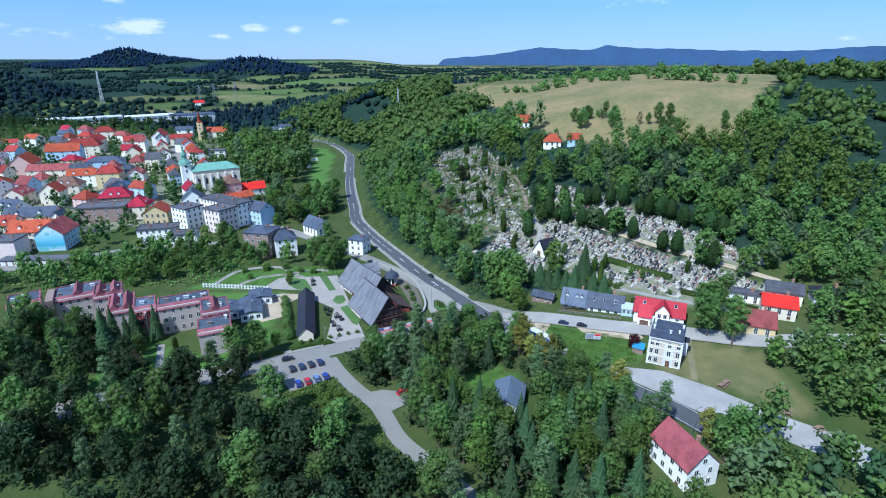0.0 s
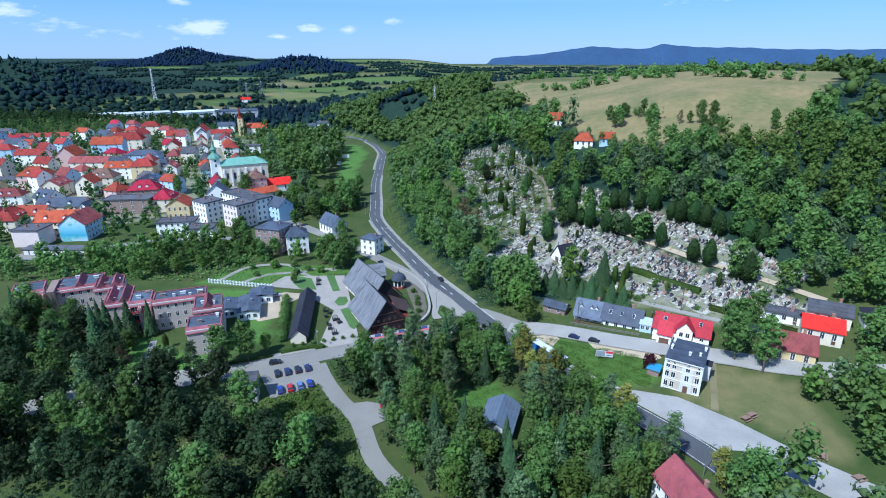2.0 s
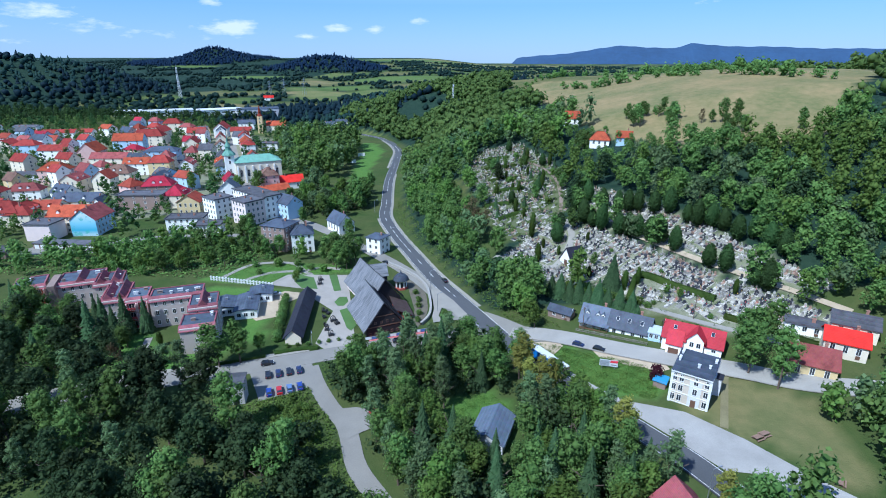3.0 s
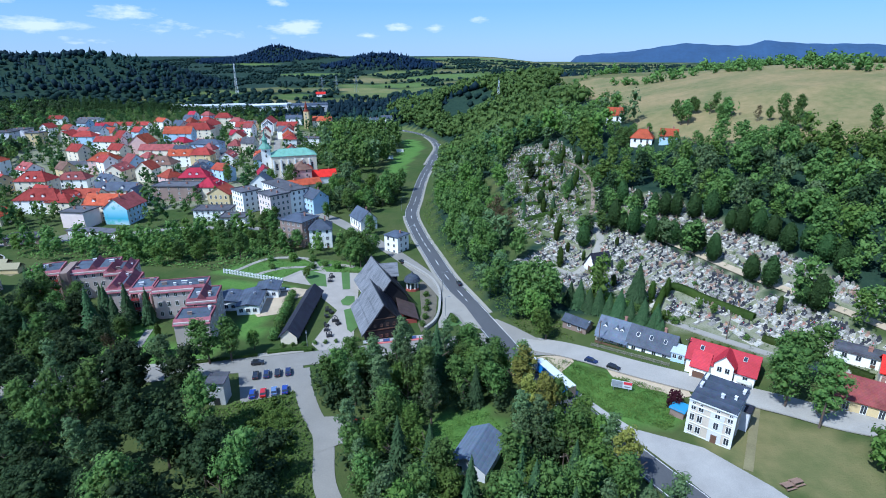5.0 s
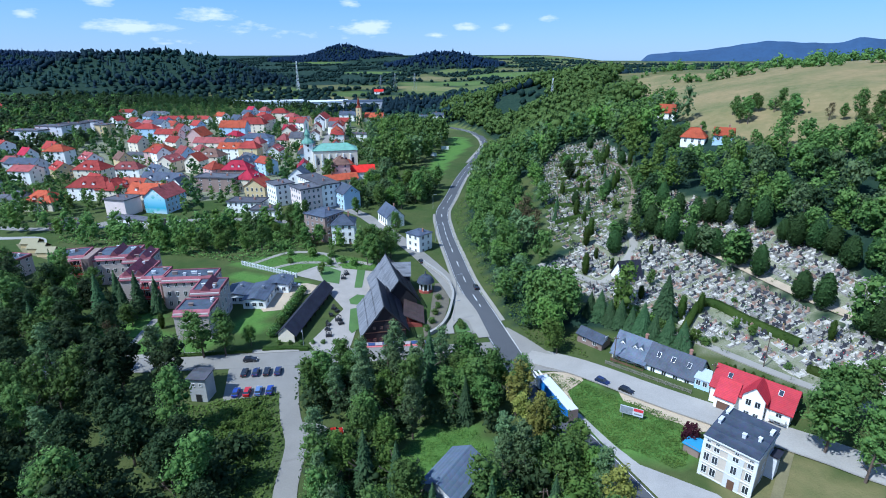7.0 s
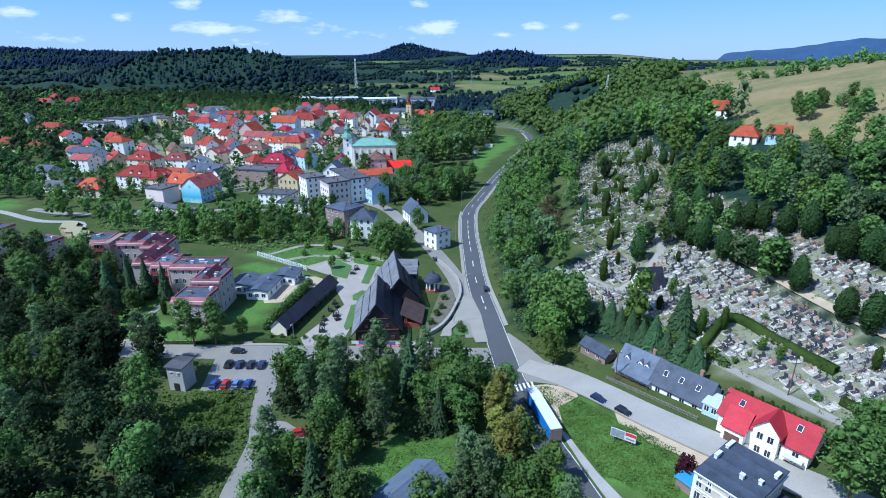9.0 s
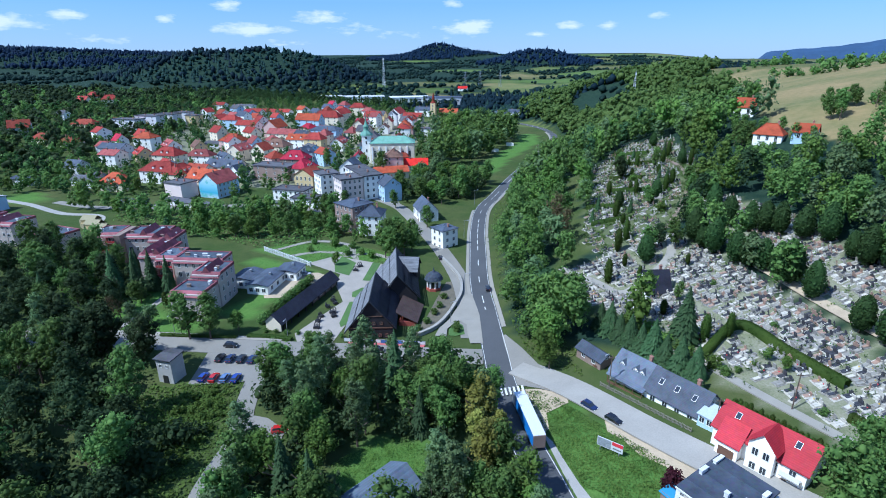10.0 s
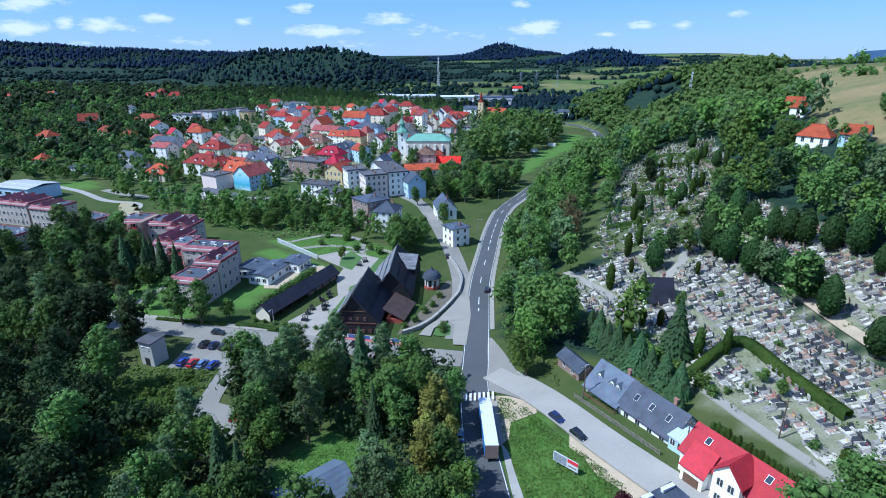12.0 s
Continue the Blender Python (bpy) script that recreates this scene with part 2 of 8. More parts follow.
DUSTY = surface("dusty_pale_asphalt", (0.3, 0.28, 0.25), 0.2, 0.12, 3.0, 0.92, 0.1)
PAVING = surface("light_paving", (0.27, 0.25, 0.215), 0.14, 0.2, 5.0, 0.9, 0.1)
CREEK = surface("dark_creek_earth", (0.12, 0.105, 0.075), 0.35, 0.5, 4.0, 0.95, 0.4)
YARD = surface("courtyard_gravel", (0.3, 0.27, 0.235), 0.18, 0.2, 5.0, 0.95, 0.2)
GRAVEL = surface("pale_gravel", (0.3, 0.285, 0.265), 0.24, 0.15, 5.0, 0.95, 0.3)
REDPAVE = surface("red_paving", (0.48, 0.13, 0.13), 0.15, 0.3, 5.0)
PAINT = surface("road_paint", (0.62, 0.62, 0.61), 0.2, 0.6, 6.0)
LAWN = surface("mown_lawn", (0.07, 0.135, 0.03), 0.3, 0.12, 2.0, 0.9, 0.3)
TRODDEN = surface("trodden_grass", (0.17, 0.15, 0.075), 0.3, 0.2, 3.0, 0.95, 0.3)
BRICKPATH = surface("worn_brick_steps", (0.2, 0.15, 0.115), 0.3, 0.4, 4.0, 0.95, 0.3)
SAND = surface("dry_earth", (0.4, 0.32, 0.22), 0.25, 0.2, 3.0, 0.95, 0.3)
BARK = surface("bark", (0.11, 0.08, 0.06), 0.4, 2.0, 9.0, 0.95, 0.5)
LEAF = {
    "broad": foliage("broad_leaves", (0.074, 0.137, 0.035), (0.205, 0.3, 0.08)),
    "light": foliage("light_leaves", (0.085, 0.155, 0.03), (0.2, 0.285, 0.065)),
    "spruce": foliage("spruce_needles", (0.042, 0.085, 0.034), (0.1, 0.165, 0.07), 0.012),
    # forest, blue, faraway: distance haze put into the colour; forest also cloud shade
    "forest": foliage("hazed_spruce_forest", (0.008, 0.02, 0.027), (0.018, 0.038, 0.048), 0.01),
    "blue": foliage("haze_blue_spruce", (0.009, 0.022, 0.046), (0.016, 0.036, 0.07), 0.006),
    "lime": foliage("clipped_lime_leaves", (0.035, 0.075, 0.022), (0.085, 0.14, 0.045)),
    "faraway": foliage("hazed_mixed_wood", (0.017, 0.042, 0.038), (0.038, 0.074, 0.06)),
    # leaf colour darkened to stand for the cloud shadow over the left wood
    "alder": foliage("cloud_dimmed_leaves", (0.03, 0.052, 0.022), (0.078, 0.11, 0.044)),
    "thuja": foliage("thuja_scales", (0.03, 0.06, 0.012), (0.09, 0.13, 0.025), 0.012),
    "yellow": foliage("yellowing_leaves", (0.2, 0.215, 0.045), (0.42, 0.41, 0.1)),
    "purple": foliage("purple_leaves", (0.03, 0.008, 0.014), (0.07, 0.02, 0.035)),
    "grey": foliage("willow_leaves", (0.09, 0.145, 0.06), (0.205, 0.27, 0.115)),
    "bare": foliage("thin_brown_leaves", (0.1, 0.08, 0.04), (0.17, 0.14, 0.07)),
}

# ---- building tools ----
def mesh_from(name, verts, faces, smooth=False):
    """A mesh from points and polygons (lists), or from arrays of points and triangles."""
    me = bpy.data.meshes.new(name)
    if isinstance(faces, np.ndarray):
        nv, nf = len(verts), len(faces)
        me.vertices.add(nv)
        me.vertices.foreach_set("co", np.ascontiguousarray(verts, dtype=np.float32).ravel())
        me.loops.add(nf * 3)
        me.loops.foreach_set("vertex_index", np.ascontiguousarray(faces, dtype=np.int32).ravel())
        me.polygons.add(nf)
        me.polygons.foreach_set("loop_start", np.arange(0, nf * 3, 3, dtype=np.int32))
        me.update(calc_edges=True)
    else:
        me.from_pydata(verts, [], faces)
        me.update()
    if smooth:
        me.polygons.foreach_set("use_smooth", np.ones(len(me.polygons), dtype=bool))
    return me


class Solid:
    """Collects boxes, prisms and strips into one mesh."""
    def __init__(self):
        self.v, self.f = [], []

    def add(self, verts, faces):
        o = len(self.v)
        self.v += [tuple(p) for p in verts]
        self.f += [tuple(i + o for i in f) for f in faces]
        return self

    def box(self, x0, y0, z0, x1, y1, z1):
        return self.add([(x0, y0, z0), (x1, y0, z0), (x1, y1, z0), (x0, y1, z0), (x0, y0, z1), (x1, y0, z1), (x1, y1, z1), (x0, y1, z1)],
                        [(3, 2, 1, 0), (4, 5, 6, 7), (0, 1, 5, 4), (1, 2, 6, 5), (2, 3, 7, 6), (3, 0, 4, 7)])

    def block(self, x, y, z, w, d, h):
        return self.box(x - w / 2, y - d / 2, z, x + w / 2, y + d / 2, z + h)

    def prism(self, poly, z0, z1):
        n = len(poly)
        v = [(x, y, z0) for x, y in poly] + [(x, y, z1) for x, y in poly]
        return self.add(v, [tuple(range(n))[::-1], tuple(range(n, 2 * n))] + [(i, (i + 1) % n, n + (i + 1) % n, n + i) for i in range(n)])

    def extrude_x(self, poly, x0, x1):
        """A profile of (y, z) drawn along x."""
        n = len(poly)
        v = [(x0, y, z) for y, z in poly] + [(x1, y, z) for y, z in poly]
        return self.add(v, [tuple(range(n))[::-1], tuple(range(n, 2 * n))] + [(i, (i + 1) % n, n + (i + 1) % n, n + i) for i in range(n)])

    def extrude_y(self, poly, y0, y1):
        n = len(poly)
        v = [(x, y0, z) for x, z in poly] + [(x, y1, z) for x, z in poly]
        return self.add(v, [tuple(range(n)), tuple(range(n, 2 * n))[::-1]] + [(i, n + i, n + (i + 1) % n, (i + 1) % n) for i in range(n)])

    def tube(self, x, y, z0, z1, r0, r1, n=8):
        v = [(x + r0 * math.cos(2 * math.pi * i / n), y + r0 * math.sin(2 * math.pi * i / n), z0) for i in range(n)]
        v += [(x + r1 * math.cos(2 * math.pi * i / n), y + r1 * math.sin(2 * math.pi * i / n), z1) for i in range(n)]
        return self.add(v, [tuple(range(n))[::-1], tuple(range(n, 2 * n))] + [(i, (i + 1) % n, n + (i + 1) % n, n + i) for i in range(n)])

    def bar(self, a, b, r, n=5):
        a, b = Vector(a), Vector(b)
        q = (b - a).to_track_quat("Z", "Y")
        v = []
        for p in (a, b):
            v += [p + q @ Vector((r * math.cos(2 * math.pi * i / n), r * math.sin(2 * math.pi * i / n), 0)) for i in range(n)]
        return self.add(v, [tuple(range(n))[::-1], tuple(range(n, 2 * n))] + [(i, (i + 1) % n, n + (i + 1) % n, n + i) for i in range(n)])

    def slab(self, poly, t):
        """A thick sheet over a polygon of points in space; its thickness t goes down."""
        n = len(poly)
        v = [tuple(p) for p in poly] + [(x, y, z - t) for x, y, z in poly]
        return self.add(v, [tuple(range(n)), tuple(range(n, 2 * n))[::-1]] + [((i + 1) % n, i, n + i, n + (i + 1) % n) for i in range(n)])

    def mesh(self, name):
        me = mesh_from(name, self.v, self.f)
        bm = bmesh.new()
        bm.from_mesh(me)
        bmesh.ops.recalc_face_normals(bm, faces=bm.faces)
        bm.to_mesh(me)
        bm.free()
        return me


def part(name, data, material, parent=None, label="", at=None):
    """Links a Solid or a mesh as one object, under a thing or a part."""
    me = data.mesh(name) if isinstance(data, Solid) else data
    if material and not me.materials:
        me.materials.append(material)
    ob = new(name, me)
    if parent:
        ob.parent = parent
    if at is not None:
        ob.matrix_basis = at
    if label:
        ob["label"] = label
    return ob


def thing(name, x, y, z, yaw=0, label="", category="", group="", kind=""):
    ob = new(name)
    ob.empty_display_size = 0.5
    ob.matrix_basis = pose(x, y, z, 0, 0, yaw)
    return tagged(ob, label, category, group, kind)


# ---- lie of the land ----
AX_Y = [-400, 0, 100, 183, 270, 331, 393, 469, 537, 617, 700, 1000, 2000, 5000]
AX_X = [300, 112, 55, 6.5, -39, -58, -71, -83, -96, -134, -220, -330, -500, -900]


def axis_x(y):
    return np.interp(y, AX_Y, AX_X)


def ridge(x, y, x0, y0, x1, y1, h, s, fall=1.0):
    """A hill along a line; its height falls off to a share of h towards the far end."""
    dx, dy = x1 - x0, y1 - y0
    t = np.clip(((x - x0) * dx + (y - y0) * dy) / (dx * dx + dy * dy), 0, 1)
    return h * (1 + (fall - 1) * t) * np.exp(-((x - x0 - t * dx) ** 2 + (y - y0 - t * dy) ** 2) / (2 * s * s))


def ground_z(x, y):
    """Height of the ground: a flat valley, the cemetery slope, the meadow plateau and the hills around."""
    x, y = np.asarray(x, float), np.asarray(y, float)
    d = (x - axis_x(y)) * 0.87 - 5
    k = np.interp(y, [100, 150, 170, 191, 205, 227, 262, 292, 340, 370, 700, 1100], [0.08, 0.1, 0.125, 0.155, 0.18, 0.23, 0.3, 0.32, 0.37, 0.41, 0.4, 0.1])
    rise = np.where(d < 110, np.maximum(d, 0), 110 + 58 * (1 - np.exp(-np.maximum(d - 110, 0) / 80)))
    z = 1.5 + k * rise
    z = z + np.interp(y, [0, 600, 1000, 1500, 2200, 3000, 4000], [0, 0, 6, 22, 48, 80, 92]) * np.where(d > 0, np.clip(1 - d / 700, 0.35, 1), 1)
    z = z + np.interp(-x, [0, 330, 600, 1200], [0, 0, 18, 30]) * np.interp(y, [0, 600, 1500], [1, 1, 0])
    z = z + ridge(x, y, 230, 470, 260, 470, 11, 130) + ridge(x, y, 185, 470, 190, 560, 4, 60)
    z = z + ridge(x, y, -810, 900, -925, 800, 62, 105) + ridge(x, y, -828, 868, -835, 862, 6, 26)
    z = z + ridge(x, y, -2600, 450, -2150, 1500, 112, 310, 0.58)
    z = z + ridge(x, y, -1475, 2560, -1460, 2568, 38, 80) + ridge(x, y, -1500, 2550, -1440, 2575, 17, 210) + ridge(x, y, -1400, 2600, -1000, 2450, 16, 110)
    z = z + ridge(x, y, -735, 2060, -690, 2060, 47, 95)
    return z


def gz(x, y):
    return float(ground_z(x, y))


def inside(px, py, poly):
    """Which of the points lie in a polygon."""
    px, py = np.asarray(px, float), np.asarray(py, float)
    res = np.zeros(px.shape, bool)
    for (x0, y0), (x1, y1) in zip(poly, poly[1:] + poly[:1]):
        cross = (y0 > py) != (y1 > py)
        res ^= cross & (px < (x1 - x0) * (py - y0) / ((y1 - y0) or 1e-9) + x0)
    return res


def near_line(px, py, line, w):
    """Which of the points lie within w of a polyline."""
    px, py = np.asarray(px, float), np.asarray(py, float)
    res = np.zeros(px.shape, bool)
    for (x0, y0), (x1, y1) in zip(line, line[1:]):
        dx, dy = x1 - x0, y1 - y0
        t = np.clip(((px - x0) * dx + (py - y0) * dy) / (dx * dx + dy * dy), 0, 1)
        res |= (px - x0 - t * dx) ** 2 + (py - y0 - t * dy) ** 2 < w * w
    return res


def smooth_line(pts, step=2.5):
    """A curve through the points, in even steps."""
    p = [Vector((*q, 0)) for q in pts]
    p = [2 * p[0] - p[1]] + p + [2 * p[-1] - p[-2]]
    out = []
    for a, b, c, d in zip(p, p[1:], p[2:], p[3:]):
        n = max(2, int((c - b).length / step))
        for i in range(n):
            t = i / n
            out.append(0.5 * ((2 * b) + (c - a) * t + (2 * a - 5 * b + 4 * c - d) * t * t + (3 * b - a - 3 * c + d) * t ** 3))
    out.append(p[-2])
    return [(v.x, v.y) for v in out]


def strip(line, left, right, lift, thick=0.3):
    """A ribbon along a line that lies on the ground, from offset left to offset right (metres, right positive)."""
    s = Solid()
    n = len(line)
    rows = []
    for i, (x, y) in enumerate(line):
        a, b = Vector(line[max(i - 1, 0)]), Vector(line[min(i + 1, n - 1)])
        t = (b - a).normalized()
        nx, ny = t.y, -t.x
        z = gz(x, y) + lift
        z0, z1 = max(z, gz(x + nx * left, y + ny * left) + lift * 0.8), max(z, gz(x + nx * right, y + ny * right) + lift * 0.8)
        rows.append(((x + nx * left, y + ny * left, z0), (x + nx * right, y + ny * right, z1)))
    v = []
    for a, b in rows:
        v += [a, b, (a[0], a[1], a[2] - thick), (b[0], b[1], b[2] - thick)]
    f = []
    for i in range(n - 1):
        o = 4 * i
        f += [(o, o + 1, o + 5, o + 4), (o + 2, o, o + 4, o + 6), (o + 1, o + 3, o + 7, o + 5)]
    return s.add(v, f)


def patch(poly, lift, step=3.0):
    """A sheet on the ground that fills a polygon."""
    bm = bmesh.new()
    fine = []
    for (x0, y0), (x1, y1) in zip(poly, poly[1:] + poly[:1]):
        n = max(1, int(math.hypot(x1 - x0, y1 - y0) / step))
        fine += [(x0 + (x1 - x0) * i / n, y0 + (y1 - y0) * i / n) for i in range(n)]
    bm.faces.new([bm.verts.new((x, y, 0)) for x, y in fine])
    xs, ys = [p[0] for p in poly], [p[1] for p in poly]
    for axis, lo, hi in ((0, min(xs), max(xs)), (1, min(ys), max(ys))):
        c = lo + step
        while c < hi:
            no = (1, 0, 0) if axis == 0 else (0, 1, 0)
            co = (c, 0, 0) if axis == 0 else (0, c, 0)
            bmesh.ops.bisect_plane(bm, geom=bm.verts[:] + bm.edges[:] + bm.faces[:], plane_co=co, plane_no=no)
            c += step
    for v in bm.verts:
        v.co.z = gz(v.co.x, v.co.y) + lift
    bmesh.ops.recalc_face_normals(bm, faces=bm.faces)
    if bm.faces and sum(f.normal.z for f in bm.faces) < 0:
        bmesh.ops.reverse_faces(bm, faces=bm.faces)
    me = bpy.data.meshes.new("patch")
    bm.to_mesh(me)
    bm.free()
    return me

# ---- roads and zones of the plan ----
MAIN_ROAD = smooth_line([(145, -20), (118, 28), (92, 75), (66, 115), (57, 125.6), (48.6, 134.8), (41, 143.3), (33.2, 152), (21.7, 167), (15, 177.5), (2.3, 197.5), (-10.6, 218), (-23.5, 242), (-38.5, 271),
                         (-51.5, 301), (-58, 331), (-71, 393), (-83, 469), (-96, 537), (-130, 608), (-185, 652), (-270, 690), (-380, 740)])
WEST_STREET = smooth_line([(-190, 80), (-150, 100), (-115, 114), (-82, 131), (-63, 140), (-48, 147), (-36, 153), (-24, 159), (-12, 164.5), (0, 170), (12, 176)])
MILL_STREET = smooth_line([(5, 183), (-3, 196), (-17, 216), (-36, 236.5), (-57, 256), (-78, 274), (-96, 287), (-130, 300), (-150, 312)])
SIDE_STREET = smooth_line([(22, 175), (34, 172), (43, 168.6), (53, 164.2), (63, 160.4), (70, 158), (85, 153), (102, 147.5), (140, 142), (190, 128)])
LOWER_ROAD = smooth_line([(50, 139.5), (58, 136), (68, 130), (78, 120), (88, 109.5), (98, 100.5), (110, 87), (132, 63), (160, 30)])
TRACK = smooth_line([(-36.5, 147), (-31, 138), (-24, 129), (-19, 124), (-16, 119), (-11, 109), (-3, 100), (6, 90), (20, 72)])
TOWN_STREET = smooth_line([(-96, 287), (-122, 310), (-146, 335), (-178, 380), (-215, 440), (-262, 520), (-300, 590)])
TOWN_LANE = smooth_line([(-110, 262), (-135, 256), (-160, 250), (-200, 222), (-232, 205), (-262, 200)])
LINES = [(MAIN_ROAD, 5.2), (WEST_STREET, 5.5), (MILL_STREET, 5.5), (SIDE_STREET, 6.2), (LOWER_ROAD, 6.0), (TRACK, 3.0), (TOWN_STREET, 5), (TOWN_LANE, 4)]
GRAVEL_ROAD = [(36, 155), (39.2, 153), (42.4, 149.5), (47, 144.8), (52.1, 140.5), (58, 138.8), (65.8, 136.4), (76.5, 127.3), (86.7, 116.1), (97.8, 106.5), (112, 92), (134, 68), (162, 36),
               (154, 30), (126, 62), (104, 86), (90, 100.5), (81.5, 108.5), (74, 117), (69, 117.5), (60, 128), (51.6, 137.2), (44, 145.5)]
CEMETERY = [(16, 228), (38, 252), (48, 250), (83, 211), (108, 186), (122, 172), (112, 160), (93, 167), (73, 181), (60, 188), (43, 204), (29, 211)]
UPPER_CEMETERY = [(-10, 345), (-4, 395), (22, 376), (37, 336), (46, 309), (46, 262), (40, 254), (24, 240), (14, 252), (5, 290)]
SIDE_CEMETERY = [(50, 285), (76, 257), (110, 212), (126, 190), (112, 186), (84, 213), (56, 250)]
CEMETERY_EDGE = [(12, 234), (21, 223), (31, 211), (37, 203), (30, 203), (18, 216), (8, 229)]
UPPER_EDGE = [(-14, 350), (3, 288), (15, 256), (21, 246), (16, 232), (8, 238), (6, 252), (-4, 286), (-22, 340)]
HILL_GARDENS = [(46, 364), (92, 352), (99, 306), (92, 288), (66, 290), (50, 318)]
MEADOW = [(24, 590), (52, 470), (58, 385), (74, 332), (104, 303), (138, 288), (172, 300), (205, 350), (260, 420), (330, 600), (250, 900), (60, 900), (0, 700)]
NORTH_LAWN = [(-88, 372), (-84, 380), (-97, 440), (-107, 525), (-126, 570), (-140, 576), (-140, 556), (-126, 520), (-114, 450), (-103, 400), (-96, 372)]
MILL_YARD = [(-36, 157), (-27, 161), (-40, 197), (-47, 216), (-72, 213), (-76, 202), (-58, 200), (-53, 192), (-42, 183), (-40, 160)]
MILL_GARDEN = [(-104, 204), (-74, 201), (-58, 214), (-46, 218), (-50, 226), (-70, 226), (-98, 218)]
FLATS_LAWN = [(-68, 158), (-58, 160), (-62, 176), (-66, 200), (-100, 200), (-96, 190), (-66, 190), (-70, 170)]
FRONT_LAWN = [(-105, 128), (-84, 136), (-66, 144), (-66, 154), (-84, 148), (-96, 160), (-104, 156)]
GREEN_SLOPE = [(27.5, 167), (35, 168.5), (44, 162.5), (60, 156), (66, 147), (58, 140.5), (49, 143), (40, 152), (31, 162)]
HOUSE_YARD = [(62, 138), (80, 150), (98, 142), (100, 128), (97, 112), (84, 122)]
PITCH = [(-306, 190), (-296, 208), (-268, 200), (-276, 184)]
CAR_PARK = [(-54, 143), (-37, 149), (-31, 139), (-36, 134), (-44, 129), (-46, 132)]
HUT_GARDEN = [(5, 130), (7, 135.5), (11, 139), (17.5, 140.5), (22, 135), (24, 128), (14, 121), (4, 126)]
CLEARING = [(-118, 74), (-90, 96), (-66, 84), (-60, 60), (-100, 50)]


def grid_axis(spans):
    out = []
    for a, b, step in spans:
        out += list(np.arange(a, b, step))
    return np.array(out + [spans[-1][1]])


def make_ground():
    """One sheet of ground to the horizon, finer where the camera passes."""
    xs = grid_axis([(-4900, -1600, 150), (-1600, -700, 40), (-700, -240, 14), (-240, 160, 4.0), (160, 460, 10), (460, 1600, 60), (1600, 4900, 200)])
    ys = grid_axis([(-3000, -200, 200), (-200, 40, 20), (40, 420, 4.0), (420, 900, 8), (900, 1800, 25), (1800, 3200, 50), (3200, 4900, 120)])
    gx, gy = np.meshgrid(xs, ys)
    x, y = gx.ravel(), gy.ravel()
    z = ground_z(x, y)
    nx, ny = len(xs), len(ys)
    i = np.arange((nx - 1) * (ny - 1))
    a = (i // (nx - 1)) * nx + i % (nx - 1)
    f = np.concatenate([np.stack([a, a + 1, a + nx + 1], 1), np.stack([a, a + nx + 1, a + nx], 1)])
    me = mesh_from("ground", np.stack([x, y, z], 1), f, smooth=True)
    cover = np.zeros((len(x), 4), np.float32)
    # land cover: red dry meadow, green mown or lush grass, blue bare earth
    cover[:, 0] = inside(x, y, MEADOW)
    for poly in (NORTH_LAWN, MILL_GARDEN, FLATS_LAWN, FRONT_LAWN, GREEN_SLOPE, PITCH, HUT_GARDEN):
        cover[:, 1] = np.maximum(cover[:, 1], inside(x, y, poly))
    for poly, k in ((CEMETERY, 0.72), (UPPER_CEMETERY, 0.22), (SIDE_CEMETERY, 0.7)):
        cover[:, 2] = np.maximum(cover[:, 2], k * inside(x, y, poly))
    town = [(-165, 300), (-215, 262), (-300, 285), (-440, 330), (-470, 440), (-430, 560), (-330, 625), (-255, 600), (-185, 430)]
    cover[:, 2] = np.maximum(cover[:, 2], 0.7 * inside(x, y, town))
    cover[:, 0] = np.maximum(cover[:, 0], 0.65 * inside(x, y, HOUSE_YARD))
    far = FIELD_NOISE(x, y)
    cover[:, 1] = np.where((y > 620) & (far > 0.2), np.maximum(cover[:, 1], 0.3), cover[:, 1])
    cover[:, 0] = np.where((y > 620) & ((far < -0.27) | (far > 0.3)), 0.4, cover[:, 0])
    hill = ridge(x, y, -800, 905, -940, 790, 1, 150) + ridge(x, y, -2150, 1500, -2600, 450, 1, 420) + ridge(x, y, -1500, 2550, -1440, 2575, 1, 230) + ridge(x, y, -730, 2060, -680, 2060, 1, 165)
    # includes the valley band where dark forest stands for a cloud shadow
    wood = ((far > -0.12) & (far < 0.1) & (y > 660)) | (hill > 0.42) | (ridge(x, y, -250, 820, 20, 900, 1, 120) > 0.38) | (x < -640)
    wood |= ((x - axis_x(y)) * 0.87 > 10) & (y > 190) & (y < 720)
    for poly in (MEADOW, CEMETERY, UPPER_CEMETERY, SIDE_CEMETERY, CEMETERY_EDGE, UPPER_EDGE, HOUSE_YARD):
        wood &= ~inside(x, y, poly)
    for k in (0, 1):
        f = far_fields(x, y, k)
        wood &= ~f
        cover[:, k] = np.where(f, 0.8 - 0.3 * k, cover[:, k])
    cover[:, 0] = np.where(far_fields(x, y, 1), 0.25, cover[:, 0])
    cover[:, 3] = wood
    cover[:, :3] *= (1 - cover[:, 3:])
    at = me.attributes.new("cover", "FLOAT_COLOR", "POINT")
    at.data.foreach_set("color", cover.ravel())
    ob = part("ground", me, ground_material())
    tagged(ob, "rolling ground with wild grass, meadows, lawns and bare earth", "ground", kind="structure")


FAR_FIELDS = [(-440, 880, 60, 26, 0), (-420, 1180, 80, 60, 0), (-395, 1330, 70, 60, 1), (-320, 1610, 150, 110, 1), (-1370, 2215, 130, 60, 1), (-500, 3000, 500, 190, 1), (-200, 3300, 700, 200, 0),
              (-760, 560, 46, 30, 1), (-560, 1500, 90, 60, 0), (-830, 1700, 120, 70, 1), (-60, 1420, 120, 60, 0)]


